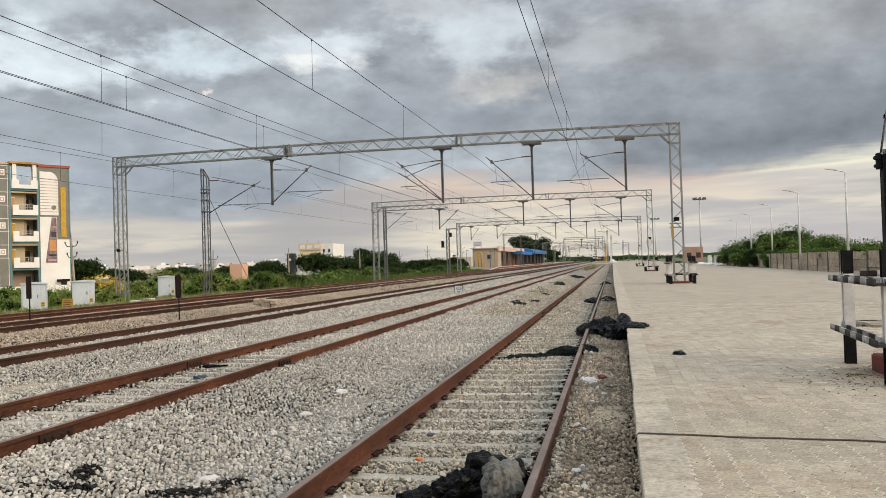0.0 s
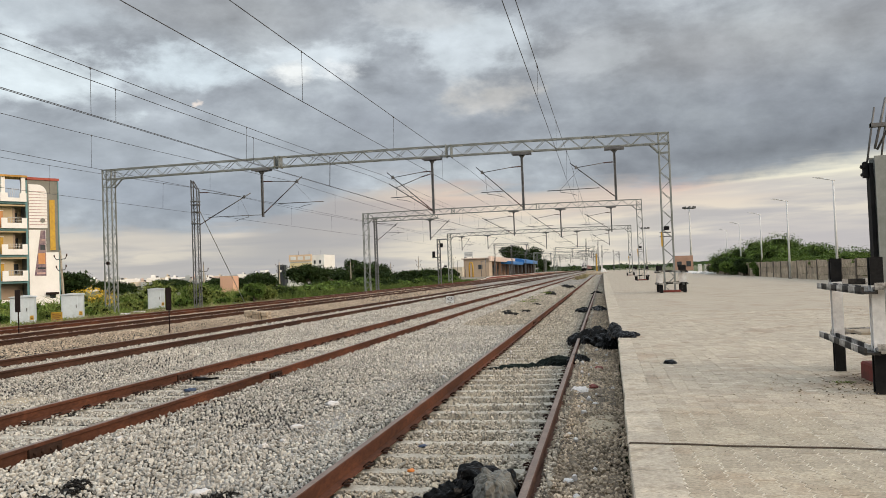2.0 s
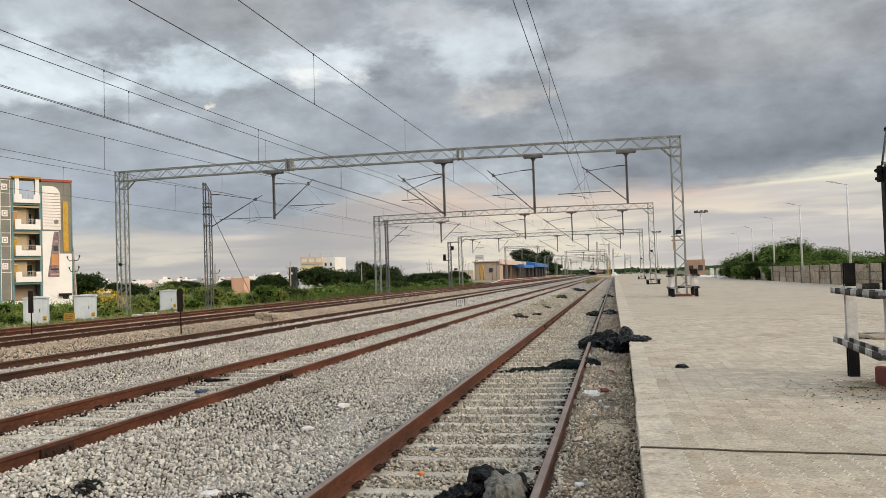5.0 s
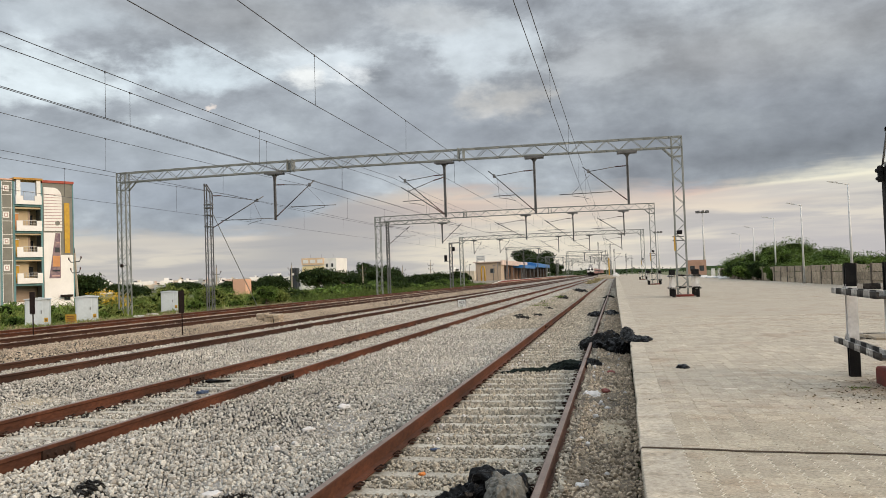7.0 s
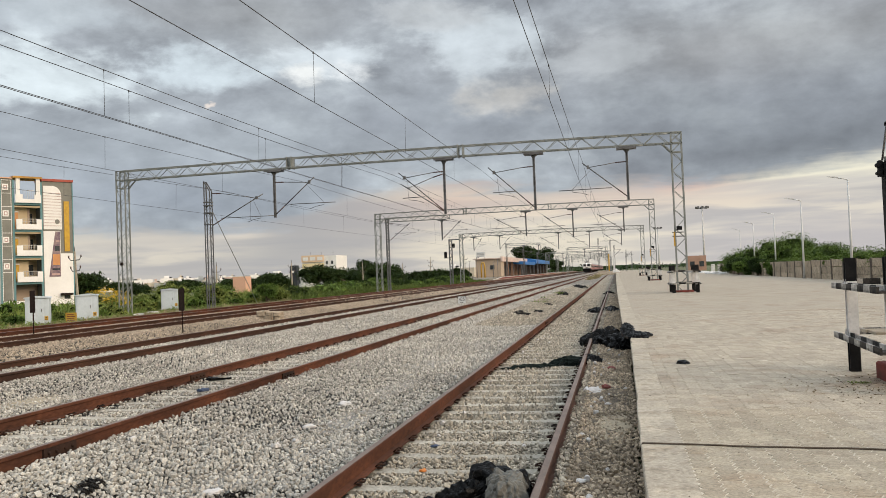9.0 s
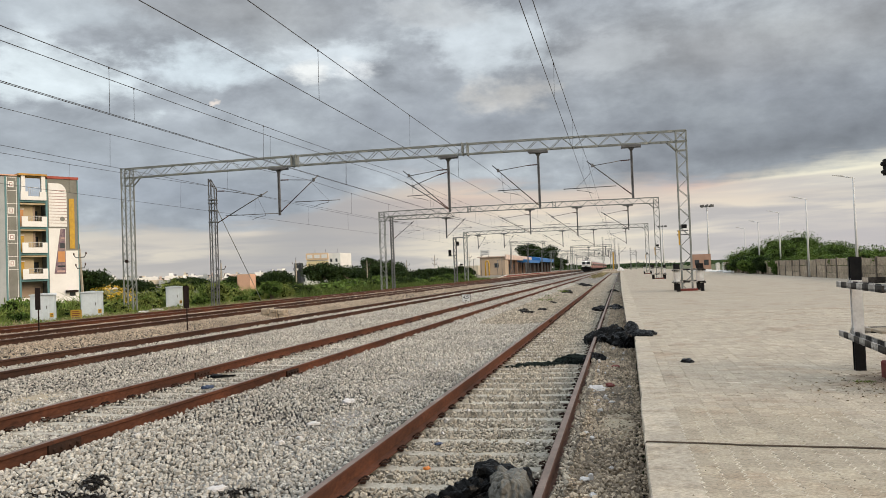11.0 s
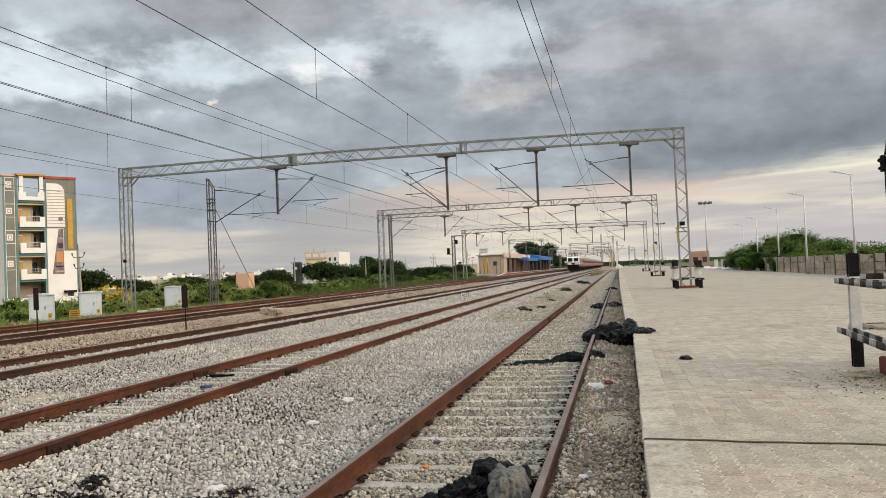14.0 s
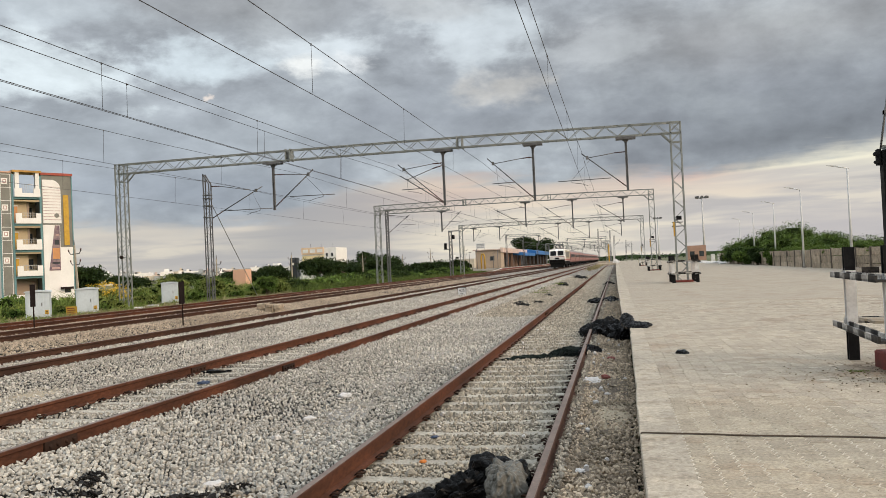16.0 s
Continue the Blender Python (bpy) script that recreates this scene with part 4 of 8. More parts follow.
for cx, zc, zm, first, drop, word in ((-1.45, 5.78, 7.2, 0.55, 21.0, "siding"), (-6.75, 5.84, 7.10, 0.0, 18.35, "second track"), (-11.65, 5.74, 7.18, 0.0, 17.45, "main line"), (-12.3, 5.94, 7.16, 0.0, 19.5, "main line's overlap"),
                                      (-16.9, 5.74, 7.14, 0.0, 25.3, "far main line"), (-21.5, 5.46, 6.85, 0.0, 29.4, "loop line")):
    overhead_line(cx, zc, zm, f"thin dark contact and messenger wires above the {word}", first, 0.3 if cx == -6.75 else 1.0, drop)


# ---------------------------------------------------------------- platform paving and rope
def paver_outline(w, l, zig):
    if not zig:
        return [(-w / 2, -l / 2), (w / 2, -l / 2), (w / 2, l / 2), (-w / 2, l / 2)]
    e = 0.015
    ys = [-l / 2, -l * 0.375, -l / 8, l / 8, l * 0.375, l / 2]
    dx = [0, e, -e, e, -e, 0]
    right = [(w / 2 + d, y) for d, y in zip(dx, ys)]
    left = [(-w / 2 + d, y) for d, y in zip(dx, ys)]
    return right + left[::-1]


def paver_mesh(zig):
    w, l = 0.1315, 0.2160
    o = paver_outline(w, l, zig)
    n, c = len(o), 0.0025
    b = MB()
    inner = [(x * (1 - 2 * c / w), y * (1 - 2 * c / l)) for x, y in o]
    b.add([(x, y, -0.03) for x, y in o] + [(x, y, -c) for x, y in o] + [(x, y, 0) for x, y in inner],
          [(k, (k + 1) % n, (k + 1) % n + n, k + n) for k in range(n)] + [(k + n, (k + 1) % n + n, (k + 1) % n + 2 * n, k + 2 * n) for k in range(n)] + [tuple(range(2 * n, 3 * n))])
    me = b.mesh("paver")
    me.materials.append(M_PAVER)
    return me


def paving():
    rng = random.Random(8)
    zig, plain = paver_mesh(True), paver_mesh(False)
    x0, w, l = COPING, 0.14, 0.22
    rest = MB()
    count = 0
    for i in range(46):
        for j in range(125):
            x = x0 + (i + 0.5) * w + (rng.uniform(-0.002, 0.002) if j > 43 else 0)
            y = 2.6 + (j - 25) * l + (0.11 if i % 2 else 0) + rng.uniform(-0.0015, 0.0015)
            if abs(y - 6.5) < 0.02:
                continue
            z = PLAT_Z + rng.uniform(-0.0018, 0.001)
            if x < 1.8 and 3.4 < y < 8.2 and count < 300:
                o = new("paver", zig)
                o.parent = plat
                o.location = (x, y, z)
                o.rotation_euler = (rng.uniform(-0.008, 0.008), rng.uniform(-0.008, 0.008), rng.uniform(-0.004, 0.004))
                count += 1
            else:
                a, t = rng.uniform(-0.01, 0.01), rng.uniform(-0.012, 0.012)
                pts = paver_outline(0.132 if y < 6.5 else 0.1362, 0.2165, y < 14)
                n = len(pts)
                top = [(x + px * 0.992, y + py * 0.994, z + a * px + t * py) for px, py in pts]
                low = [(x + px, y + py, z - 0.012) for px, py in pts]
                rest.add(low + top, [(k, (k + 1) % n, (k + 1) % n + n, k + n) for k in range(n)] + [tuple(range(n, 2 * n))])
    part("joint_sand", MB().box((x0, -3, PLAT_Z - 0.019), (x0 + 46 * w, 24.55, PLAT_Z - 0.0024)), M_JOINT, plat, "pale sand in the paver joints")
    me = bpy.data.meshes.new("pavers")
    me.from_pydata(rest.v, [], rest.f)
    me.materials.append(M_PAVE)
    o = new("pavers", me)
    o.parent = plat
    o["kind"] = "stuff"
    # farther off the paving closes to one dusty sheet, uneven by millimetres
    xs, ys = np.arange(COPING, 14.41, 0.55), np.concatenate([np.arange(24.2, 80, 0.8), np.arange(80, 421, 10)])
    for name, xa, ya in (("paving_far", xs, ys), ("paving_side", np.arange(COPING + 46 * 0.14, 14.41, 0.5), np.arange(-6, 24.7, 0.6)), ("paving_near", np.arange(COPING, 7.1, 0.5), np.arange(-6, -2.9, 0.5))):
        X, Y = np.meshgrid(xa, ya)
        Z = PLAT_Z + np.random.default_rng(2).normal(0, 0.004, X.shape)
        if name == "paving_far":
            Z[0] = PLAT_Z - 0.006
        n, m = len(xa), len(ya)
        i = (np.arange(m - 1)[:, None] * n + np.arange(n - 1)).ravel()
        q = new(name, fast_mesh(name, np.stack([X, Y, Z], -1).reshape(-1, 3), np.stack([i, i + 1, i + n + 1, i + n], 1), M_PAVE, True))
        q.parent = plat


paving()
M_ROPE = mat("brown_rope", (0.10, 0.075, 0.055), rough=0.9, fine=80)
pts = [(PLAT_X - 0.05, 6.55, PLAT_Z - 0.06), (PLAT_X - 0.02, 6.55, PLAT_Z + 0.007)] + [(x, 6.555 - 0.21 * (x / 1.75) + 0.012 * math.sin(5 * x) + 0.006 * math.sin(13 * x), PLAT_Z + 0.008) for x in np.linspace(0.2, 6.0, 40)]
tagged(ob_of("cable", MB().path(pts, 0.0065, 6), M_ROPE), "thin dark brown cable lying across the platform pavers", "cable")


# ---------------------------------------------------------------- striped guards round the masts
def i_post(b, x, y, z0, z1, w=0.118, t=0.02):
    """An upright I-section post, web along x."""
    b.box((x - w / 2, y - w / 2, z0), (x + w / 2, y - w / 2 + t, z1))
    b.box((x - w / 2, y + w / 2 - t, z0), (x + w / 2, y + w / 2, z1))
    b.box((x - t / 2, y - w / 2 + t, z0), (x + t / 2, y + w / 2 - t, z1))


def rail_bar(b, p, q, w=0.15, h=0.07):
    """A lying channel bar with two raised lips, like an old rail."""
    p, q = Vector(p), Vector(q)
    b.beam(p, q, w, h * 0.35)
    d = (q - p).normalized()
    s = d.cross(Vector((0, 0, 1))).normalized() * (w / 2 - 0.012)
    for k in (-1, 1):
        b.beam(p + s * k + Vector((0, 0, h * 0.3)), q + s * k + Vector((0, 0, h * 0.3)), 0.024, h)


def mast_guard(x0, x1, y0, y1, label, near=False):
    g = thing("mast_guard", label, "guard frame", "striped guards round masts", (x0, y0, PLAT_Z))
    w, d = x1 - x0, y1 - y0
    for px in (0, w):
        for py in (0, d):
            for z0, z1, m in ((-0.1, 0.40, M_BLACK), (0.40, 1.08, M_WHITE), (1.08, 1.36, M_BLACK)):
                b = MB()
                i_post(b, px, py, z0, z1, 0.118 if near else 0.17)
                part("post", b, m, g, "black band" if m is M_BLACK else "white band")
    k = 8 if near else 4
    for z in (0.43, 1.03):
        for yy in (-0.095, d + 0.095):
            for j in range(k):
                o, ln = (-0.05, w + 0.3) if near else (-0.12, w + 0.24)
                xa, xb = o + ln * j / k, o + ln * (j + 1) / k
                b = MB()
                rail_bar(b, (xa, yy, z + 0.02), (xb, yy, z + 0.02))
                part("cross_bar", b, M_BARWHITE if j % 2 == 0 else M_BARBLACK, g)
        for xx in (-0.095, w + 0.095):
            for j in range(k):
                ya, yb = -0.15 + (d + 0.4) * j / k, -0.15 + (d + 0.4) * (j + 1) / k
                b = MB()
                rail_bar(b, (xx, ya, z - 0.02), (xx, yb, z - 0.02))
                part("cross_bar", b, M_BARBLACK if j % 2 == 0 else M_BARWHITE, g)
    return g


mast_guard(2.64, 3.88, 8.95, 10.81, "worn black and white steel guard frame on the platform", True).rotation_euler = (0, 0, radians(-3.1))
mast_guard(2.72, 3.84, 42.3, 44.4, "black and white striped guard frame round a portal leg")
mast_guard(3.05, 4.1, 82.2, 84.3, "black and white striped guard frame round a far leg")
mast_guard(3.6, 4.6, 133.0, 135.2, "small far striped guard frame on the platform")
for cx, cy, sx in ((3.3, 43.6, 0.42), (3.62, 83.3, 0.42), (4.15, 134.2, 0.42)):
    b = MB()
    b.box((cx - sx, cy - 0.42, PLAT_Z - 0.05), (cx + sx, cy + 0.42, PLAT_Z + 0.10), 0.02)
    tagged(ob_of("leg_footing", b, M_RED), "low red-painted concrete footing under the portal leg", "footing", "portal footings")

f = thing("anchor_footing", "red-painted concrete footing block inside the guard", "footing", at=(3.12, 9.9, PLAT_Z))
part("block", MB().box((-0.32, -0.3, -0.05), (0.3, 0.3, 0.19), 0.02), M_RED, f)


def anchor_post():
    p = thing("anchor_post", "short steel beam post with a tensioned stay rod", "steel post", at=(2.95, 9.9, PLAT_Z))
    b = MB()
    b.box((-0.005, -0.10, 0.19), (0.13, -0.085, 2.47))
    b.box((-0.005, 0.085, 0.19), (0.13, 0.10, 2.47))
    b.box((0.055, -0.085, 0.19), (0.07, 0.085, 2.47))
    part("beam", b, M_GALV, p, "pale galvanised face")
    b = MB().box((-0.05, -0.06, 0.19), (-0.008, 0.06, 2.40))
    part("channel", b, M_BLACK, p, "dark side channel")
    b = MB()
    b.box((-0.10, -0.035, 2.24), (-0.05, 0.035, 2.42), 0.01)
    b.tube((-0.095, -0.045, 2.37), (-0.095, 0.045, 2.37), 0.026, 8)
    b.tube((-0.095, -0.045, 2.28), (-0.095, 0.045, 2.28), 0.022, 8)
    part("clamp", b, M_BLACK, p)
    for x in (-0.05, 0.09):
        part("stay_bolt", MB().path([(x, 0, 2.42), (x + 0.055, 0, 2.76), (x + 0.10, 0, 3.02)], 0.011, 6), M_STEEL, p)
    part("stay_bolt", MB().path([(0.035, 0, 2.56), (0.10, 0, 2.82), (0.17, 0, 3.12)], 0.014, 6), M_STEEL, p)
    b = MB()
    b.box((0.0, -0.04, 2.80), (0.20, 0.04, 2.84))
    b.tube((0.0, 0, 2.82), (0.2, 0, 2.82), 0.028, 8)
    part("yoke", b, M_STEEL, p)
    part("stay_rod", MB().tube((0.06, 0, 2.55), (1.55, -4.6, 7.6), 0.013, 6), M_STEEL, p, "taut steel stay rod")
    return p


anchor_post()
b = MB()
portal_leg(b, 4.4, 4.9, 4.9, 5.4, PLAT_Z, 8.2, 0.085, 0.62, 0.045)
m = thing("stayed_mast", "galvanised lattice mast that holds the stay rod", "mast")
part("leg", b, M_GALV, m)


# ---------------------------------------------------------------- boundary wall and lamps
M_PANEL = mat("weathered_precast_panel", (0.40, 0.325, 0.235), (0.29, 0.235, 0.17), rough=0.95, big=1.2, fine=9, amount=0.45, rand=0.16, bump=0.8, depth=0.03, world=True, blotch=((3.0, 0.52, 0.62, (0.7, 0.68, 0.66)), (6.0, 0.54, 0.64, (1.25, 1.22, 1.18))))
M_PILLAR = mat("stained_concrete_pillar", (0.17, 0.14, 0.11), (0.10, 0.085, 0.07), rough=0.95, big=2, fine=20, amount=0.3, rand=0.1, bump=0.4)
M_LAMP = mat("white_lamp_pole", (0.62, 0.62, 0.60), (0.50, 0.50, 0.48), rough=0.5, big=2, amount=0.08, bump=0.03)


def boundary_wall():
    w = thing("boundary_wall", "weathered brown precast panel wall along the platform", "wall", kind="structure")
    rng = random.Random(6)
    y, x = 34.0, 14.45
    pms = []
    for k in range(4):
        # rough precast planks with a crumbled upper edge
        pb = MB()
        zt = [0.475 + rng.uniform(-0.035, 0.0) for _ in range(9)]
        front = [(0.0, 0.0)] + [(2.86, 0.0)] + [(2.86 * (8 - q) / 8, zt[q]) for q in range(9)]
        pb.prism(front, -0.045, 0.045, "x")
        me = pb.mesh("wall_panel")
        me.materials.append(M_PANEL)
        pms.append(me)
    qm = MB().box((-0.085, -0.05, 0), (0.07, 0.05, 1.45), 0.02).mesh("pillar")
    qm.materials.append(M_PILLAR)
    while y < 124:
        o = new("pillar", qm)
        o.parent, o.location = w, (x - 0.03, y, 0.2 + rng.uniform(-0.06, 0.06))
        o.rotation_euler = (rng.uniform(-0.02, 0.02), rng.uniform(-0.02, 0.02), 0)
        for k in range(3):
            if k == 2 and rng.random() < 0.08:
                continue
            q = new("wall_panel", pms[rng.randrange(4)])
            q.parent, q.location = w, (x + rng.uniform(-0.015, 0.015), y + 0.07, 0.2 + k * 0.48 + rng.uniform(0, 0.008))
            q.rotation_euler = (rng.uniform(-0.008, 0.008), rng.uniform(-0.015, 0.015), rng.uniform(-0.008, 0.008))
        y += 3.0
    return w


boundary_wall()


def street_lamp(x, y, h, label):
    l = thing("street_lamp", label, "street lamp", "lamps along the wall", (x, y, 0.25))
    part("base", MB().box((-0.14, -0.14, 0), (0.14, 0.14, 0.08), 0.01), M_PILLAR, l)
    part("pole", MB().tube((0, 0, 0.0), (0, 0, h), 0.085, 10, 0.05), M_LAMP, l)
    part("arm", MB().tube((0.08, 0, h - 0.03), (-0.62, 0, h + 0.12), 0.032, 8), M_LAMP, l)
    part("lamp_head", MB().prism([(-1.15, h + 0.205), (-0.55, h + 0.085), (-0.55, h + 0.15), (-0.85, h + 0.215), (-1.15, h + 0.23)], -0.07, 0.07), M_LAMP, l, "flat grey lamp head")
    return l


for x, y, h in ((13.85, 53.8, 6.2), (13.95, 67.4, 6.0), (15.3, 86.2, 6.1), (16.1, 104.0, 6.05), (17.35, 124.0, 6.1)):
    street_lamp(x, y, h, "tall white street lamp with a flat head over the platform")


def high_mast():
    l = thing("high_mast_light", "tall pale mast with a crown of floodlights", "floodlight mast", at=(23.4, 234, 0))
    part("pole", MB().tube((0, 0, 0), (0, 0, 17), 0.32, 10, 0.16), M_LAMP, l)
    b = MB()
    for k in range(12):
        a, c = 2 * math.pi * k / 12, 2 * math.pi * (k + 1) / 12
        b.tube((1.2 * math.cos(a), 1.2 * math.sin(a), 16.9), (1.2 * math.cos(c), 1.2 * math.sin(c), 16.9), 0.06, 5)
        b.tube((0, 0, 16.9), (1.2 * math.cos(a), 1.2 * math.sin(a), 16.9), 0.04, 4)
    part("ring", b, M_STEEL, l)
    for k in range(8):
        a = 2 * math.pi * k / 8
        part("floodlight", MB().box((1.5 * math.cos(a) - 0.28, 1.5 * math.sin(a) - 0.28, 16.8), (1.5 * math.cos(a) + 0.28, 1.5 * math.sin(a) + 0.28, 17.4), 0.05), M_STEEL, l)
    return l


hm = high_mast()
copy_thing(hm, pose(17.0, 345, 0))

# ---------------------------------------------------------------- plants
M_LEAF = mat("thorn_scrub_leaf", (0.098, 0.152, 0.028), (0.048, 0.088, 0.016), spec=0.15, rough=0.7, big=0.3, fine=3, amount=0.2, island=0.6, bump=0)
M_LEAFDARK = mat("dark_tree_leaf", (0.030, 0.050, 0.013), (0.014, 0.028, 0.008), spec=0.12, rough=0.7, big=0.3, fine=3, amount=0.2, island=0.45, bump=0)
# painted shade for the depth of a leaf crown
M_CROWNSHADE = mat("crown_inner_shade", (0.018, 0.026, 0.008), (0.010, 0.016, 0.005), rough=1.0, spec=0.0, big=2, fine=9, amount=0.5, bump=0)
M_GRASS = mat("tall_grass_blade", (0.17, 0.22, 0.05), (0.115, 0.165, 0.036), spec=0.15, rough=0.7, big=0.25, fine=3, amount=0.2, island=0.4, bump=0)
M_GRASSDARK = mat("dark_rank_grass", (0.105, 0.142, 0.034), (0.068, 0.10, 0.024), spec=0.12, rough=0.75, big=0.25, fine=3, amount=0.2, island=0.45, bump=0)
M_WEED = mat("light_weed_leaf", (0.205, 0.235, 0.06), (0.13, 0.165, 0.04), spec=0.12, rough=0.75, big=0.4, fine=3, amount=0.2, island=0.5, bump=0)
M_DRY = mat("dry_grass_blade", (0.30, 0.25, 0.13), (0.22, 0.19, 0.09), rough=0.8, big=0.5, fine=3, amount=0.2, island=0.3, bump=0)
M_BARK = mat("grey_brown_bark", (0.12, 0.09, 0.065), rough=0.95, fine=12, amount=0.3, bump=0.6, depth=0.02)
M_FLOWER = mat("yellow_flower", (0.65, 0.42, 0.02), (0.55, 0.36, 0.02), rough=0.6, island=0.2, bump=0)


def leaf_cloud(rng, blobs, n, size, long=1.6, up=0.0):
    """Leaf blades scattered through a set of ellipsoids (x, y, z, rx, ry, rz), thicker near their skins."""
    blobs = np.array(blobs, float)
    vol = blobs[:, 3] * blobs[:, 4] * blobs[:, 5]
    k = rng.choice(len(blobs), n, p=vol ** 0.67 / (vol ** 0.67).sum())
    d = rng.normal(size=(n, 3))
    d /= np.linalg.norm(d, axis=1)[:, None]
    r = rng.uniform(0.35, 1.0, n) ** 0.5 * rng.choice([1.0, 1.0, 1.15], n)
    p = blobs[k, :3] + d * r[:, None] * blobs[k, 3:]
    a = rng.normal(size=(n, 3)) + d * 0.8 + np.array([0, 0, up])
    a /= np.linalg.norm(a, axis=1)[:, None]
    b = np.cross(a, rng.normal(size=(n, 3)))
    b /= np.linalg.norm(b, axis=1)[:, None]
    s = size * rng.lognormal(0, 0.35, n)[:, None]
    v = np.stack([p - a * s * long * 0.5, p + b * s * 0.35, p + a * s * long * 0.5, p - b * s * 0.35], 1).reshape(-1, 3)
    f = np.arange(4 * n).reshape(-1, 4)
    return v, f


def woody(b, rng, base, tips, r0):
    for t in tips:
        m = [base[i] * 0.5 + t[i] * 0.5 + rng.uniform(-0.25, 0.25) for i in range(3)]
        b.tube(base, m, r0, 6, r0 * 0.6)
        b.tube(m, t, r0 * 0.6, 5, r0 * 0.2)


def shrub(name, x, y, z, r, h, n, size, label, category, group, material, seed, trunk=0.0, flat=0.75, spikes=0):
    """A bush or tree: limbs under a broken crown of several clumps."""
    rg, rng = random.Random(seed), np.random.default_rng(seed)
    t = thing(name, label, category, group, (x, y, z))
    blobs, tips = [], []
    m = 9 if trunk else 7
    for k in range(m):
        a, q = rg.uniform(0, 6.28), math.sqrt(rg.random()) * r * 0.72
        hh = trunk + (h - trunk) * rg.uniform(0.3, 0.86) * (1 - 0.35 * (q / r) ** 2)
        s = r * rg.uniform(0.32, 0.52)
        sz = min(s * flat, (h - trunk) * 0.42)
        c = (q * math.cos(a), q * math.sin(a), max(hh - sz * 0.35, sz * 0.6))
        blobs.append((*c, s, s, sz))
        tips.append(c)
    b = MB()
    if trunk:
        b.tube((0, 0, -0.2), (0.1, 0, trunk), r * 0.07, 8, r * 0.05)
        woody(b, rg, (0.1, 0, trunk * 0.95), tips, r * 0.035)
    else:
        woody(b, rg, (0, 0, -0.15), tips, 0.05)
    part("trunk" if trunk else "stems", b, M_BARK, t)
    v, f = leaf_cloud(rng, blobs, int(n * 0.74), size * 1.15, 2.2)
    # near-black balls stand in for the shade inside each clump
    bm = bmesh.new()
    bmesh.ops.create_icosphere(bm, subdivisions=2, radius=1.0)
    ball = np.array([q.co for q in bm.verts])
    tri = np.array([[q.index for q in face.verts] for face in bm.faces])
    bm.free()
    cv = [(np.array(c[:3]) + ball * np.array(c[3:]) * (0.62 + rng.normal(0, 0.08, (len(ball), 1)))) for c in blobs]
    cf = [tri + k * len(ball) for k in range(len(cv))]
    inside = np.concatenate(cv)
    if spikes:
        # feathery shoots that stand out of the crown
        sv = []
        for _ in range(spikes):
            c = blobs[rg.randrange(len(blobs))]
            a = rg.uniform(0, 6.28)
            e = rg.uniform(0.2, 1.2)
            o = np.array([c[0] + c[3] * math.cos(a) * math.cos(e), c[1] + c[4] * math.sin(a) * math.cos(e), c[2] + c[5] * math.sin(e)])
            d = np.array([math.cos(a) * 0.8, math.sin(a) * 0.8, rg.uniform(0.2, 0.9)])
            ln = rg.uniform(0.5, 1.3)
            for j in range(16):
                u = o + d * ln * j / 16 + np.array([0, 0, -0.7 * ln * (j / 16) ** 2])
                w = np.array([-d[1], d[0], 0.25 * (-1) ** j]) * size * 1.3 * (1 - j / 22)
                q = d * size * 0.45
                sv += [u - w, u + q, u + w, u - q]
        sv = np.array(sv)
        f = np.concatenate([f, np.arange(len(sv)).reshape(-1, 4) + len(v)])
        v = np.concatenate([v, sv])
    w = new("inner_crown", fast_mesh("inner_crown", inside, np.concatenate(cf), M_CROWNSHADE))
    o = new("crown", fast_mesh("crown", v, f, material))
    w.parent = t
    o.parent = t
    return t


SCRUB = [(17.6, 50, 3.2, 1.5), (17.8, 57, 3.4, 1.7), (18.2, 65, 3.6, 1.7), (18.2, 73, 3.6, 2.0), (18.6, 81, 4.2, 2.6), (19.0, 90, 4.2, 3.1), (18.9, 98, 4.6, 4.7),
         (18.6, 107, 4.6, 4.5), (18.0, 117, 4.2, 3.5), (18.4, 127, 3.6, 2.9), (19.8, 140, 3.4, 2.5), (21.5, 156, 3.6, 2.3), (23.5, 70, 4.5, 2.2), (24.5, 86, 4.6, 2.5),
         (25.0, 104, 5.0, 3.1), (23.0, 44, 4.0, 2.0)]
for k, (x, y, r, h) in enumerate(SCRUB):
    shrub("thorn_bush", x, y, 0.2, r, h, 10500 if 60 < y < 125 else 5200, 0.074, "sprawling green thorn bush rising behind the wall", "bush", "thorn bushes behind the wall", M_LEAF, 100 + k, spikes=90)
for k, (x, y, r, h) in enumerate([(14.6, 84, 1.0, 2.0), (14.2, 90, 1.3, 2.3), (13.9, 96, 1.6, 2.6), (14.1, 103, 1.8, 2.6), (14.9, 110, 1.9, 2.7), (15.6, 118, 2.0, 2.5)]):
    shrub("thorn_bush", x, y, 0.2, r, h, 6500, 0.066, "dark thorn bush spilling over the end of the wall", "bush", "thorn bushes at the wall end", M_LEAFDARK if k % 2 else M_LEAF, 140 + k, spikes=40)
for k, (y, r) in enumerate(((46, 0.8), (52.5, 0.7), (58, 1.1), (63, 0.8), (70, 1.0), (77, 0.9), (84, 1.2), (92, 1.3))):
    shrub("thorn_bush", 14.95 + 0.2 * (k % 3), y, 0.9, r, 1.1, 2600, 0.045, "green thorn branches hanging over the top of the wall", "bush", "branches over the wall", M_LEAF, 160 + k, spikes=26)


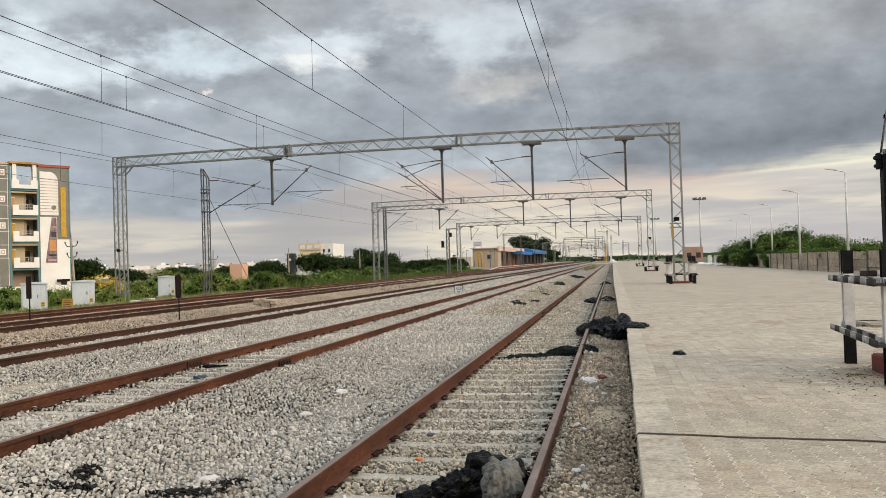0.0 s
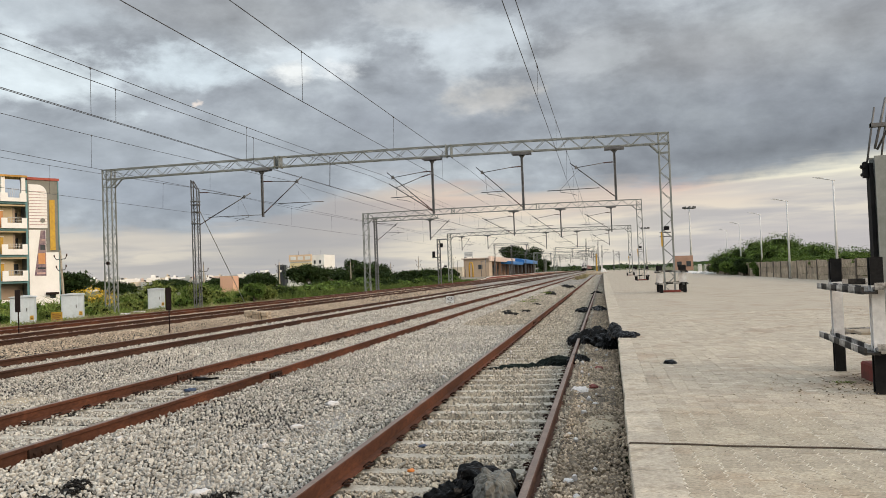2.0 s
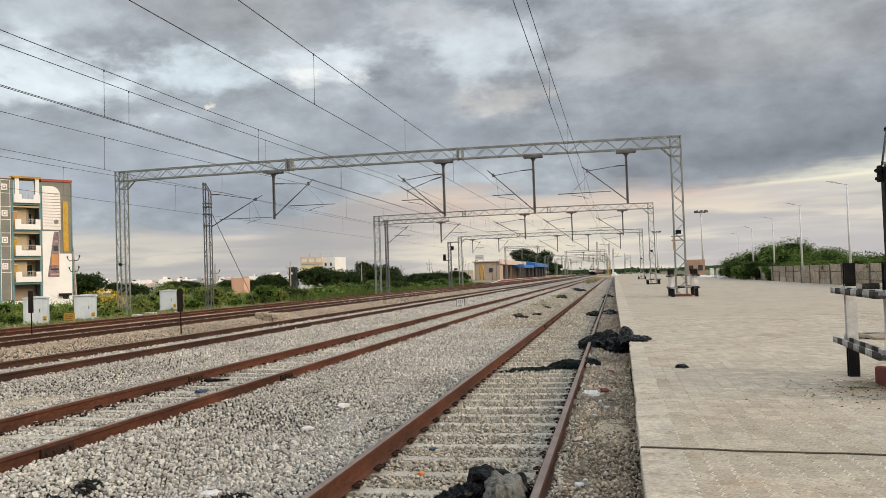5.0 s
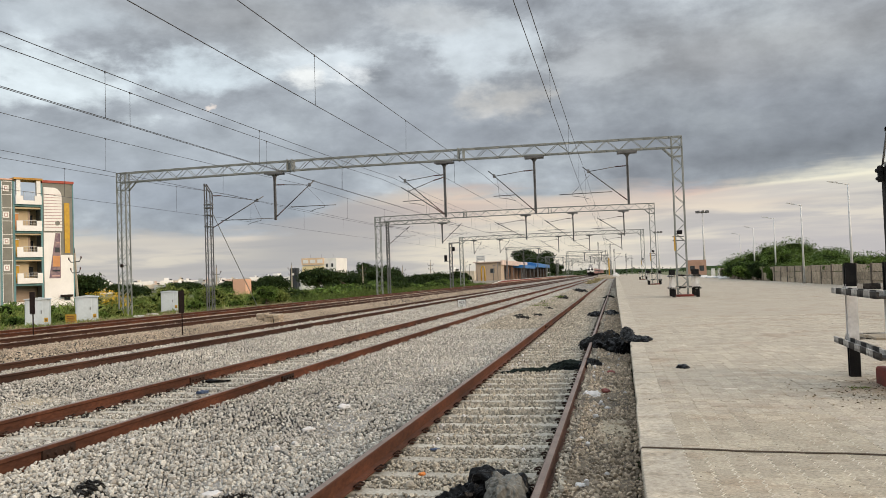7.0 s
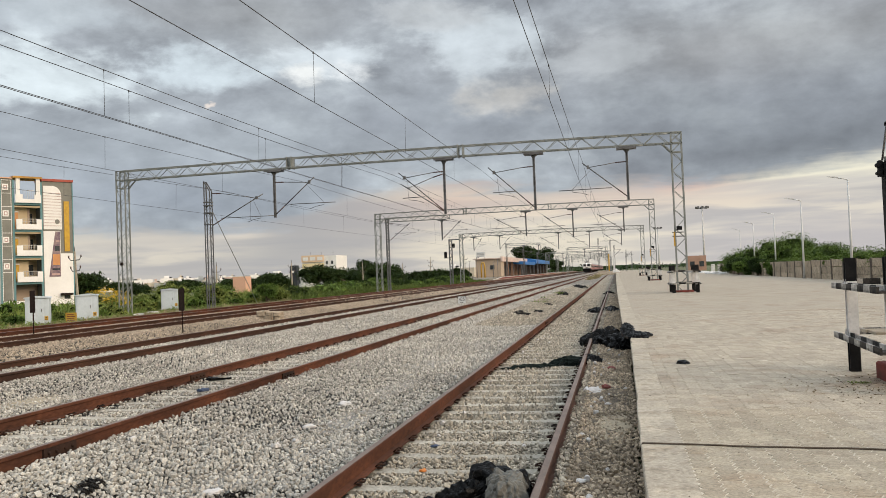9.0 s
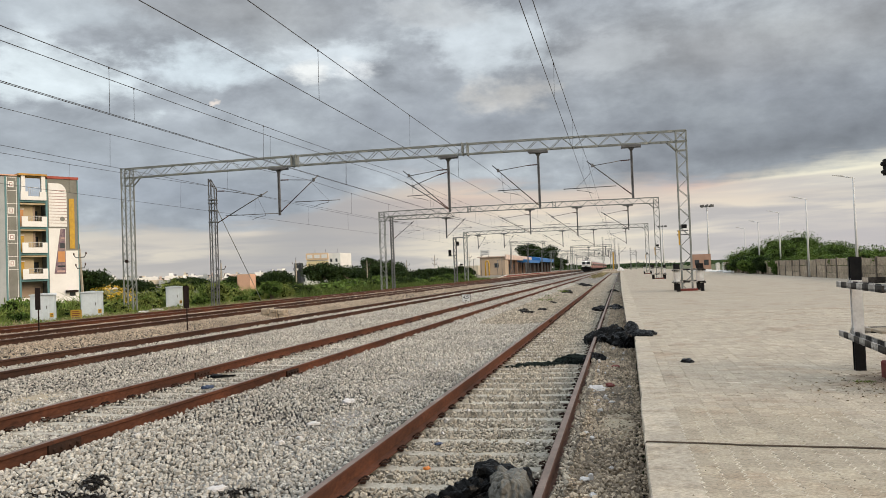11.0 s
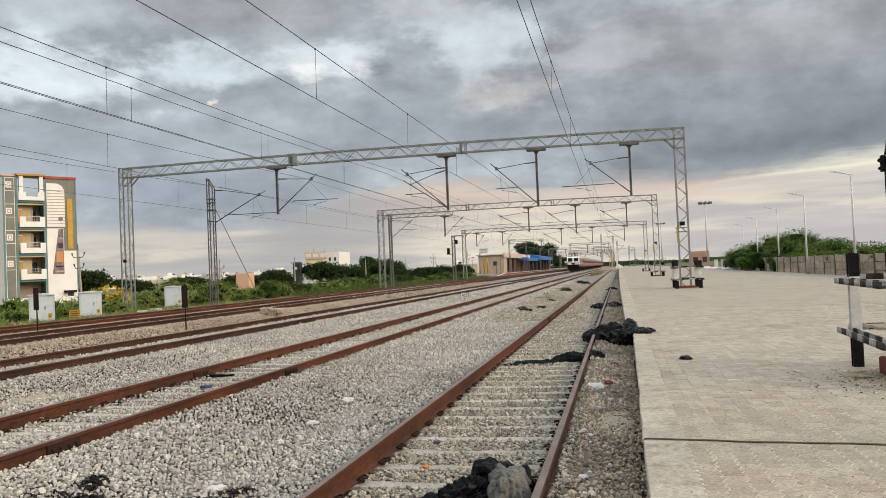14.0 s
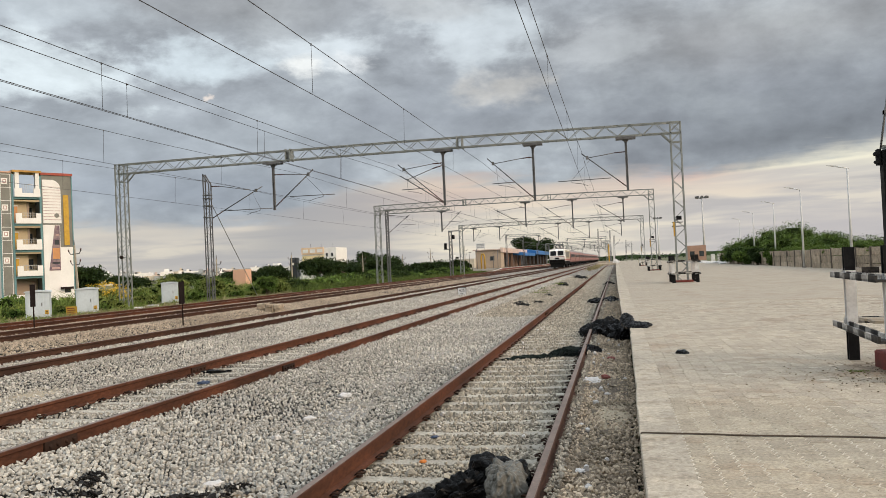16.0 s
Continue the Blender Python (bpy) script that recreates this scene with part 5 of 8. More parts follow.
# ---------------------------------------------------------------- grass beside the loop line
def grass(name, count, area, hgt, wid, material, label, seed, lean=0.35, spread=0.16):
    """Blades over (x0, x1, y0, y1), in tufts."""
    rng = np.random.default_rng(seed)
    x0, x1, y0, y1 = area
    tx, ty = rng.uniform(x0, x1, count // 12), rng.uniform(y0, y1, count // 12)
    th = rng.lognormal(0, 0.3, count // 12)
    k = rng.integers(0, len(tx), count)
    x, y = tx[k] + rng.normal(0, spread, count), ty[k] + rng.normal(0, spread, count)
    z = land(np.minimum(x, -24.0)) - 0.03 if x1 < 0 else np.full(count, 0.3 if x0 > 0.2 else -0.3)
    h = hgt * th[k] * rng.uniform(0.5, 1.1, count)
    a = rng.uniform(0, 2 * np.pi, count)
    w = np.stack([np.cos(a), np.sin(a), np.zeros(count)], -1) * wid * 0.5
    l = np.stack([rng.normal(0, lean, count), rng.normal(0, lean, count), np.ones(count)], -1) * h[:, None]
    p = np.stack([x, y, z], -1)
    mid = p + l * 0.55 + np.array([0, 0, 0.05]) * h[:, None]
    tip = p + l + np.stack([l[:, 0] * 0.5, l[:, 1] * 0.5, -0.1 * h], -1)
    v = np.stack([p - w, p + w, mid + w * 0.7, mid - w * 0.7, tip], 1).reshape(-1, 3)
    o = np.arange(count)[:, None] * 5
    f = np.concatenate([o + np.array([0, 1, 2]), o + np.array([0, 2, 3]), o + np.array([3, 2, 4])])
    return tagged(new(name, fast_mesh(name, v, f, material)), label, "grass", kind="stuff")


grass("short_grass", 9000, (-28.6, -24.4, 26, 56), 0.22, 0.045, M_GRASS, "short green grass round the signal cabinets", 20)
grass("tall_grass", 27000, (-36.5, -29.4, 30, 75), 0.5, 0.035, M_GRASS, "tall lush green grass beside the loop line", 21, 0.24)
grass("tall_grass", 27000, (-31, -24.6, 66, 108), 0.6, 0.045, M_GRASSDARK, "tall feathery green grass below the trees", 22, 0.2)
grass("tall_grass", 15000, (-44, -31, 40, 130), 1.0, 0.08, M_GRASS, "rank green grass in the field beyond the line", 23)
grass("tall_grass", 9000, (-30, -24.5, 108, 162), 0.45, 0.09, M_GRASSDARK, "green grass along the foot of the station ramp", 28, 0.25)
grass("dry_grass", 3000, (-25.2, -23.6, 26, 60), 0.28, 0.03, M_DRY, "dry yellow grass at the ballast edge", 24, 0.7)
grass("dry_grass", 700, (-4.6, -3.2, 120, 200), 0.4, 0.08, M_DRY, "yellowed weeds between the siding and the second track", 25, 0.5)
grass("dry_grass", 140, (-4.4, -3.4, 38, 60), 0.11, 0.03, M_GRASS, "a few small weeds in the ballast", 26, 0.7)

rg = random.Random(77)
for k in range(24):
    x, y = rg.uniform(-39, -31.0), 33 + k * 3.0
    shrub("weed_bush", x, y, -0.15, rg.uniform(1.2, 2.1), rg.uniform(0.7, 1.3), 1700, 0.1, "leafy green weed bush in the trackside grass", "bush", "weed bushes in the grass", (M_LEAF, M_WEED, M_WEED, M_LEAF)[k % 4], 300 + k)
for k in range(16):
    x, y = rg.uniform(-33, -29.5), 42 + k * 2.4
    shrub("weed_bush", x, y, -0.1, rg.uniform(0.6, 1.1), rg.uniform(0.7, 1.2), 1100, 0.07, "leafy green weed bush in the trackside grass", "bush", "weed bushes in the grass", M_WEED if k % 2 else M_LEAF, 330 + k)
for k in range(34):
    x, y = rg.uniform(-34.0, -27.4), 36 + k * 1.35
    if min(abs(x + 28.0) + abs(y - 48.0) * 0.6, abs(x + 27.2) + abs(y - 35.0), abs(x + 27.3) + abs(y - 38.9)) < 2.4 or (x > -29.5 and 44 < y < 52):
        continue
    shrub("weed_bush", x, y, -0.1, rg.uniform(0.5, 0.9), rg.uniform(0.5, 1.0), 1700, 0.05, "leafy light green weed bush in the trackside grass", "bush", "weed bushes in the grass", M_LEAF if k % 4 == 0 else M_WEED, 360 + k, spikes=10)
for k, (x, y, r, h) in enumerate([(-27.6, 62, 1.3, 1.7), (-29.2, 57, 1.4, 1.8), (-31.0, 60, 1.6, 2.0), (-28.6, 66.5, 1.2, 1.5), (-33.5, 66, 1.6, 2.1), (-36.5, 62, 1.8, 2.3)]):
    shrub("weed_bush", x, y, -0.1, r, h, 3800, 0.055, "tall ragged green bush beside the lattice mast", "bush", "bushes by the lattice mast", M_WEED if k % 2 else M_LEAF, 400 + k, spikes=26)
fl = shrub("flowering_bush", -32.0, 48.0, -0.2, 1.6, 1.7, 5200, 0.06, "green bush covered in yellow flowers by the tracks", "bush", "", M_WEED, 350)
v, f = leaf_cloud(np.random.default_rng(9), [(0, -0.4, 1.1, 1.5, 1.3, 0.75), (0.7, -0.4, 0.9, 0.9, 0.9, 0.5)], 1700, 0.075, 1.1)
o = new("blossom", fast_mesh("blossom", v, f, M_FLOWER))
o.parent, o["kind"] = fl, "stuff"

TREES = [(-68, 96, 3.6, 3.6), (-73, 104, 4.0, 3.6), (-72.6, 168, 3.6, 3.5), (-69, 160, 3.6, 3.4), (-81, 172, 4, 2.6), (-87, 176, 4.2, 2.8), (-94, 170, 4.5, 2.5), (-101, 178, 4, 2.9), (-108, 172, 4.4, 2.6), (-116, 180, 5, 3.0), (-62.8, 168, 4.6, 4.7), (-63.5, 180, 5.2, 4.6), (-58, 174, 5.0, 4.5),
         (-56.7, 185, 4.4, 6.8), (-53.6, 183, 3.6, 5.2), (-50.4, 182, 3.6, 4.3), (-52.5, 178, 4.6, 4.9), (-54, 192, 5.0, 4.3), (-49.0, 176, 4.2, 3.7), (-57, 228, 5.5, 3.4), (-60, 262, 5.5, 3.2), (-50, 250, 5.0, 3.0), (-46, 215, 4.5, 3.1), (-44, 190, 4.0, 2.7)]
for k, (x, y, r, h) in enumerate(TREES):
    shrub("tree", x, y, -0.5, r, h + 0.5, 4200, 0.19, "dark green spreading tree beyond the grass", "tree", "dark trees beyond the line", M_LEAFDARK, 400 + k, trunk=h * 0.3)
for k in range(26):
    x, y = -28.5 - rg.random() * 9 - 0.22 * (k * 5), 100 + k * 5
    shrub("scrub_bush", x, y, -0.4, rg.uniform(2.0, 3.4), rg.uniform(1.2, 2.1), 1600, 0.17, "low dark green scrub along the edge of the field", "bush", "scrub along the field", M_LEAFDARK if k % 2 else M_LEAF, 450 + k)
for k in range(26):
    x, y = rg.uniform(-31.0, -27.0), 70 + k * 3.4
    shrub("scrub_bush", x, y, -0.2, rg.uniform(1.3, 2.3), rg.uniform(1.0, 1.75), 1500, 0.12, "dark green scrub bush beside the loop line", "bush", "scrub beside the loop line", M_LEAFDARK if k % 3 == 0 else M_LEAF, 480 + k)
for k, (x, y, r, h) in enumerate([(-37, 334, 7, 13.2), (-31, 330, 6.5, 12.4), (-34.5, 336, 6, 12.6), (-28.0, 340, 5, 11.0), (-30.5, 425, 5, 7.4)]):
    shrub("tree", x, y, 0, r, h, 5000, 0.34, "broad dark green tree behind the station", "tree", "trees behind the station", M_LEAFDARK, 500 + k, trunk=2.2)


def far_woods():
    """A low ragged tree line round the horizon."""
    rng = np.random.default_rng(31)
    n = 5200
    a = np.concatenate([rng.uniform(radians(-62), radians(-24), n), rng.uniform(radians(-8), radians(60), n)])
    d = rng.uniform(520, 1300, 2 * n)
    h = rng.lognormal(0.9, 0.22, 2 * n) * (1 + 0.5 * np.sin(a * 19) * np.sin(a * 47)) * np.where(a > -0.3, 0.9, 0.8)
    blobs = np.stack([np.sin(a) * d, np.cos(a) * d, h * 0.4 - 0.4, h * 1.5, h * 1.5, h], -1)
    v, f = leaf_cloud(rng, blobs, 22000, 1.2, 1.3)
    # the closed mass of the woods behind the first crowns
    u = np.linspace(radians(-75), radians(75), 400)
    top = 2.2 + np.where(u > -0.1, 2.6, 0.0) + 1.3 * np.sin(u * 23) * np.sin(u * 61 + 1) + rng.normal(0, 0.35, 400)
    ring = np.stack([np.sin(u) * 1100, np.cos(u) * 1100, np.full(400, -2.0)], -1)
    crest = np.stack([np.sin(u) * 1110, np.cos(u) * 1110, top], -1)
    back = np.stack([np.sin(u) * 1300, np.cos(u) * 1300, np.full(400, -2.0)], -1)
    i = np.arange(399)
    q = np.concatenate([np.stack([i + k, i + k + 1, i + k + 401, i + k + 400], 1) for k in (0, 400)])
    tagged(new("far_woods", fast_mesh("far_woods", np.concatenate([ring, crest, back]), q, M_LEAFDARK)), "closed dark belt of woods on the horizon", "woods", kind="stuff")
    return tagged(new("far_woods", fast_mesh("far_woods", v, f, M_LEAFDARK)), "low dark tree line far off along the horizon", "woods", kind="stuff")


far_woods()

# ---------------------------------------------------------------- equipment by the line
M_CAB = mat("pale_grey_enamel", (0.56, 0.61, 0.64), (0.49, 0.54, 0.57), rough=0.45, big=1.5, fine=10, amount=0.06, bump=0.03)
M_PLATE = mat("dark_brown_plate", (0.018, 0.012, 0.011), (0.03, 0.02, 0.017), spec=0.12, rough=0.8, big=3, amount=0.2)
M_INK = mat("black_lettering", (0.015, 0.015, 0.015), rough=0.7, bump=0)
M_SIGN = mat("white_enamel_plate", (0.72, 0.72, 0.70), (0.62, 0.62, 0.6), rough=0.4, amount=0.05, bump=0)


def cabinet(x, y, z, label, tilt=0.0):
    c = thing("equipment_cabinet", label, "equipment cabinet", "grey signal cabinets", (x, y, z))
    c.rotation_euler = (0, 0, tilt)
    c.scale = (0.9, 0.9, 1.0)
    part("plinth", MB().box((-0.75, -0.5, -0.35), (0.75, 0.55, 0.03), 0.02), M_CONC, c)
    part("body", MB().box((-0.58, -0.36, 0.03), (0.58, 0.36, 1.28), 0.015), M_CAB, c)
    part("roof", MB().prism([(-0.64, 1.283), (0.64, 1.283), (0.60, 1.34), (0, 1.39), (-0.60, 1.34)], -0.42, 0.42), M_CAB, c)
    d = part("door", MB().box((-0.52, -0.385, 0.10), (0.30, -0.363, 1.22), 0.006), M_CAB, c)
    part("handle", MB().box((0.20, -0.41, 0.62), (0.24, -0.387, 0.78)), M_STEEL, d)
    part("vent", MB().box((0.34, -0.372, 0.8), (0.54, -0.362, 1.1)), M_CAB, c)
    p = part("warning_plate", MB().box((0.36, -0.375, 0.22), (0.54, -0.363, 0.42)), M_YELLOW, c, "yellow warning plate with black marks")
    for k in range(2):
        part("mark", MB().box((0.40, -0.381, 0.26 + k * 0.07), (0.50, -0.377, 0.29 + k * 0.07)), M_INK, p)
    return c


cabinet(-27.2, 35.0, 0.0, "pale grey metal signal cabinet with a sloping lid in the grass", 0.5)
cabinet(-27.3, 38.9, 0.0, "pale grey metal signal cabinet on a concrete plinth", 0.5)
cabinet(-28.9, 49.9, 0.06, "weathered pale grey signal cabinet beside the loop line", 0.5)


def sign_back(x, y, z, label):
    s = thing("line_side_sign", label, "railway sign", "signs seen from behind", (x, y, z))
    part("post", MB().tube((0, 0, -0.25), (0, 0, 1.5), 0.022, 8), M_PLATE, s)
    part("plate", MB().box((-0.105, -0.035, 0.82), (0.105, -0.02, 1.58), 0.006), M_PLATE, s)
    return s


sign_back(-19.55, 24.9, 0.08, "narrow dark sign plate on a thin post between tracks")
sign_back(-14.55, 25.9, -0.05, "narrow dark sign plate on a thin post in the ballast")


def number_board():
    s = thing("kilometre_board", "small white board with black numbers between tracks", "railway sign", at=(-8.95, 47.9, -0.12))
    for x in (-0.2, 0.2):
        part("post", MB().box((x - 0.02, -0.02, -0.2), (x + 0.02, 0.02, 0.42)), M_PLATE, s)
    b = part("board", MB().box((-0.30, -0.045, 0.05), (0.30, -0.022, 0.60)), M_SIGN, s)
    o = new("number", text_mesh("425", 0.36, M_INK))
    o.parent, o.matrix_basis = b, pose(0, -0.05, 0.38, 90)
    o.scale = (0.85, 1, 1)
    s.scale = (0.76, 0.76, 0.76)
    for k in range(2):
        part("bar", MB().box((-0.12 + k * 0.13, -0.052, 0.09), (-0.03 + k * 0.13, -0.047, 0.16)), M_INK, b)
    for xa, xb, za, zb in ((-0.33, 0.33, 0.60, 0.635), (-0.33, 0.33, 0.02, 0.05), (-0.33, -0.30, 0.05, 0.60), (0.30, 0.33, 0.05, 0.60)):
        part("frame_bar", MB().box((xa, -0.05, za), (xb, -0.018, zb)), M_PLATE, s)
    return s


number_board()
ys = thing("yellow_notice", "small yellow notice board with dark lines on two legs", "sign", at=(-25.7, 35.4, -0.03))
for x in (-0.22, 0.22):
    part("leg", MB().box((x - 0.02, -0.02, -0.2), (x + 0.02, 0.02, 0.3)), M_PLATE, ys)
yb = part("board", MB().box((-0.3, -0.04, 0.12), (0.3, -0.022, 0.56)), M_YELLOW, ys)
for k in range(4):
    part("bar", MB().box((-0.22, -0.047, 0.18 + k * 0.09), (0.22 - 0.06 * (k % 2), -0.042, 0.215 + k * 0.09)), M_RED, yb)
bk = thing("concrete_block", "broken block of mortared stones standing in the ballast between tracks", "concrete block", at=(-14.6, 33.3, -0.1))
rg = random.Random(15)
for xa, xb, za, zb in ((-0.68, -0.2, -0.1, 0.30), (-0.18, 0.32, -0.1, 0.34), (0.34, 0.70, -0.1, 0.28), (-0.62, -0.12, 0.30, 0.50), (-0.10, 0.30, 0.34, 0.47), (0.31, 0.66, 0.28, 0.44)):
    b = MB().box((xa, -0.33 + rg.uniform(-0.05, 0.05), za), (xb, 0.3 + rg.uniform(-0.08, 0.05), zb + rg.uniform(-0.03, 0.03)), 0.045)
    part("stone", b, M_PANEL, bk).rotation_euler = (rg.uniform(-0.03, 0.03), rg.uniform(-0.03, 0.03), rg.uniform(-0.06, 0.06))


bk.scale = (0.8, 1, 1)
for x, y, w in ((-26.0, 43.0, 0.35), (-24.9, 44.1, 0.25), (-25.2, 40.4, 0.28)):
    q = tagged(ob_of("kerb_block", MB().box((-w, -0.2, -0.15), (w, 0.2, 0.2), 0.04), M_WHITE), "whitewashed stone block lying by the cabinet", "stone block", "white blocks by the cabinets")
    q.location, q.rotation_euler = (x, y, 0.0), (0, 0, 0.4 + x)
jb = thing("leg_box", "small dark brown box strapped to the portal leg", "junction box", at=(-28.05, 43.28, 3.0))
part("box", MB().box((-0.07, -0.07, -0.09), (0.07, 0.07, 0.09), 0.01), M_PLATE, jb)
part("strap", MB().box((-0.3, 0.07, -0.02), (0.3, 0.09, 0.02)), M_STEEL, jb)


def utility_pole(x, y, z, h, label, cross=True):
    p = thing("utility_pole", label, "utility pole", "concrete utility poles", (x, y, z))
    part("pole", MB().prism([(-0.11, 0), (0.11, 0), (0.06, h), (-0.06, h)], -0.08, 0.08), M_CONC, p)
    if cross:
        for zz, w in ((h - 0.9, 0.7), (h - 2.0, 0.55)):
            a = part("crossarm", MB().path([(-w, 0, zz + 0.3), (-w * 0.7, 0, zz), (w * 0.7, 0, zz), (w, 0, zz + 0.3)], 0.05, 6), M_STEEL, p)
            for s in (-w, w):
                part("insulator", MB().tube((s, 0, zz + 0.28), (s, 0, zz + 0.5), 0.07, 8), M_INS, a)
    part("pin", MB().tube((0, 0, h), (0, 0, h + 0.5), 0.05, 6), M_STEEL, p)
    return p


utility_pole(-53.6, 75, -0.5, 6.0, "leaning pale concrete utility pole by the apartment block").rotation_euler = (0, radians(-3), 0)
utility_pole(-56.2, 110, -0.5, 4.7, "distant concrete utility pole with curved arms")
for x, y, h in ((-61, 150, 5.5), (-53, 170, 5.2), (-46, 205, 6.2), (-42, 232, 7.0), (-51, 196, 5)):
    utility_pole(x, y, -0.4, h, "thin far utility pole among the trees")


# ---------------------------------------------------------------- apartment block
M_GREYW = mat("grey_olive_plaster", (0.22, 0.215, 0.185), (0.18, 0.175, 0.15), rough=0.9, big=0.6, fine=8, amount=0.08, bump=0.1)
M_PALEW = mat("pale_grey_plaster", (0.38, 0.40, 0.40), (0.33, 0.35, 0.35), rough=0.9, big=0.6, fine=8, amount=0.08, bump=0.1)
M_WHITEW = mat("white_plaster", (0.82, 0.80, 0.76), (0.75, 0.73, 0.69), rough=0.85, big=0.5, fine=8, amount=0.05, bump=0.1)
M_TEAL = mat("teal_painted_band", (0.14, 0.26, 0.27), (0.11, 0.22, 0.23), rough=0.8, amount=0.06)
M_CREAM = mat("cream_inner_wall", (0.52, 0.42, 0.27), (0.45, 0.36, 0.23), rough=0.9, amount=0.06)
M_PINKB = mat("dusty_pink_band", (0.50, 0.33, 0.30), rough=0.85, amount=0.06)
M_ORANGE = mat("orange_parapet", (0.55, 0.30, 0.08), rough=0.85, amount=0.06)
M_REDB = mat("red_parapet", (0.42, 0.10, 0.07), rough=0.85, amount=0.06)
M_MURAL = mat("purple_brown_tile", (0.14, 0.09, 0.12), (0.24, 0.17, 0.17), rough=0.5, big=1.5, amount=0.2, contrast=0.05)
M_AMBER = mat("amber_tile", (0.62, 0.30, 0.10), (0.50, 0.22, 0.08), rough=0.5, amount=0.1)
M_GLASS = mat("dark_window_glass", (0.03, 0.035, 0.04), (0.05, 0.055, 0.06), rough=0.12, amount=0.05, bump=0, spec=0.6)
M_RAILING = mat("pale_steel_railing", (0.45, 0.46, 0.46), rough=0.4, metal=0.5, bump=0)
M_PINK2 = mat("salmon_plaster", (0.68, 0.41, 0.28), (0.60, 0.36, 0.25), rough=0.9, big=0.3, amount=0.07, bump=0.1)
M_TAN = mat("tan_plaster", (0.36, 0.28, 0.21), (0.31, 0.24, 0.18), rough=0.9, big=0.3, amount=0.07, bump=0.1)
M_BLUE = mat("blue_roof_sheet", (0.03, 0.16, 0.42), (0.025, 0.13, 0.34), rough=0.5, big=0.5, amount=0.1, bump=0.05)


def apartment_block():
    """Its front lies at x = 0 and runs along -y from the corner nearest the station."""
    h = thing("apartment_block", "four-storey grey and white apartment block with balconies", "building", at=(-65, 90.35, -0.55))
    h.rotation_euler = (0, 0, radians(-33.3))

    def slab(name, u0, u1, za, zb, m, out=0.0, depth=0.3, label=""):
        return part(name, MB().box((out - depth, -u1, za), (out, -u0, zb)), m, h, label)

    part("back_wall", MB().box((-9, -8.3, 0), (-2.2, 0, 12.3)), M_CREAM, h)
    slab("side_wall", 8.33, 18, 0, 15.3, M_PALEW, 0, 9.0)
    slab("grey_wall", 6.85, 8.33, 0, 15.4, M_GREYW, 0.0, 2.2, "grey strip with square ornaments")
    slab("tower_wall", 0.0, 3.6, 0, 15.3, M_GREYW, 0.0, 2.2)
    for u, w in ((8.15, 0.2), (6.72, 0.22), (3.6, 0.24), (0.0, 0.12)):
        slab("teal_band", u, u + w, 0, 15.3 if u > 4 else 15.2, M_TEAL, 0.05, 0.05, "teal vertical band")
    for z in (5.15, 8.22, 11.32, 14.41):
        o = slab("ornament", 7.36, 8.0, z - 0.36, z + 0.36, M_WHITEW, 0.05, 0.05, "white square ornament")
        part("inset", MB().box((0.05, -7.87, z - 0.23), (0.065, -7.49, z + 0.23)), M_PINKB, o)
        part("centre", MB().box((0.065, -7.79, z - 0.14), (0.08, -7.57, z + 0.14)), M_WHITEW, o)
        for dz in (-0.75, 0.78):
            slab("trim_line", 7.0, 8.14, z + dz, z + dz + 0.06, M_WHITEW, 0.03, 0.03)
    for u in (7.05, 8.08):
        slab("trim_line", u, u + 0.05, 1.2, 15.2, M_WHITEW, 0.03, 0.03)
    for z in (3.1, 6.2, 9.3):
        slab("floor_slab", 3.84, 6.72, z - 0.12, z + 0.14, M_TEAL, 0.12, 2.3, "teal floor slab edge")
        slab("parapet", 6.0, 6.65, z + 0.22, z + 1.36, M_WHITEW, 0.42, 0.12)
        slab("parapet", 3.84, 4.4, z + 0.22, z + 1.36, M_WHITEW, 0.42, 0.12)
        slab("parapet", 4.4, 6.0, z + 0.22, z + 0.78, M_WHITEW, 0.42, 0.12)
        slab("balcony_floor", 3.84, 6.65, z + 0.145, z + 0.22, M_WHITEW, 0.42, 0.44)
        r = slab("railing", 4.4, 6.0, z + 1.36, z + 1.41, M_RAILING, 0.38, 0.05)
        for j in range(6):
            y = -5.98 + j * 0.31
            part("baluster", MB().box((0.34, y, z + 0.78), (0.37, y + 0.03, z + 1.36)), M_RAILING, r)
        slab("inner_wall", 5.0, 6.72, z + 0.15, z + 2.97, M_CREAM, -0.9, 1.2)
        d = slab("door", 6.08, 6.55, z + 0.25, z + 2.25, M_YELLOW if z < 9 else M_AMBER, -0.86, 0.03, "bright yellow balcony door")
        part("door_frame", MB().box((-0.86, -6.62, z + 2.25), (-0.80, -6.02, z + 2.36)), M_WHITEW, d)
        slab("window", 4.05, 4.7, z + 1.0, z + 2.2, M_GLASS, -2.1, 0.08)
        slab("railing_bar", 4.4, 6.0, z + 1.06, z + 1.09, M_RAILING, 0.38, 0.04)
        slab("ceiling_slab", 3.84, 6.72, z + 2.78, z + 2.96, M_CREAM, 0.0, 2.2)
        if z > 3.5:
            slab("side_panel", 4.75, 4.98, z + 0.22, z + 2.9, M_TAN, -0.9, 1.2)
    slab("ground_floor_wall", 3.84, 6.72, 0, 2.95, M_TAN, -1.9, 0.3)
    slab("floor_slab", 3.84, 6.72, 12.35, 12.6, M_TEAL, 0.12, 2.3)
    slab("parapet", 5.9, 6.72, 12.6, 13.6, M_WHITEW, 0.42, 0.12)
    slab("parapet", 3.84, 4.6, 12.6, 13.6, M_WHITEW, 0.42, 0.12)
    slab("parapet", 4.6, 5.9, 12.6, 13.05, M_WHITEW, 0.42, 0.12)
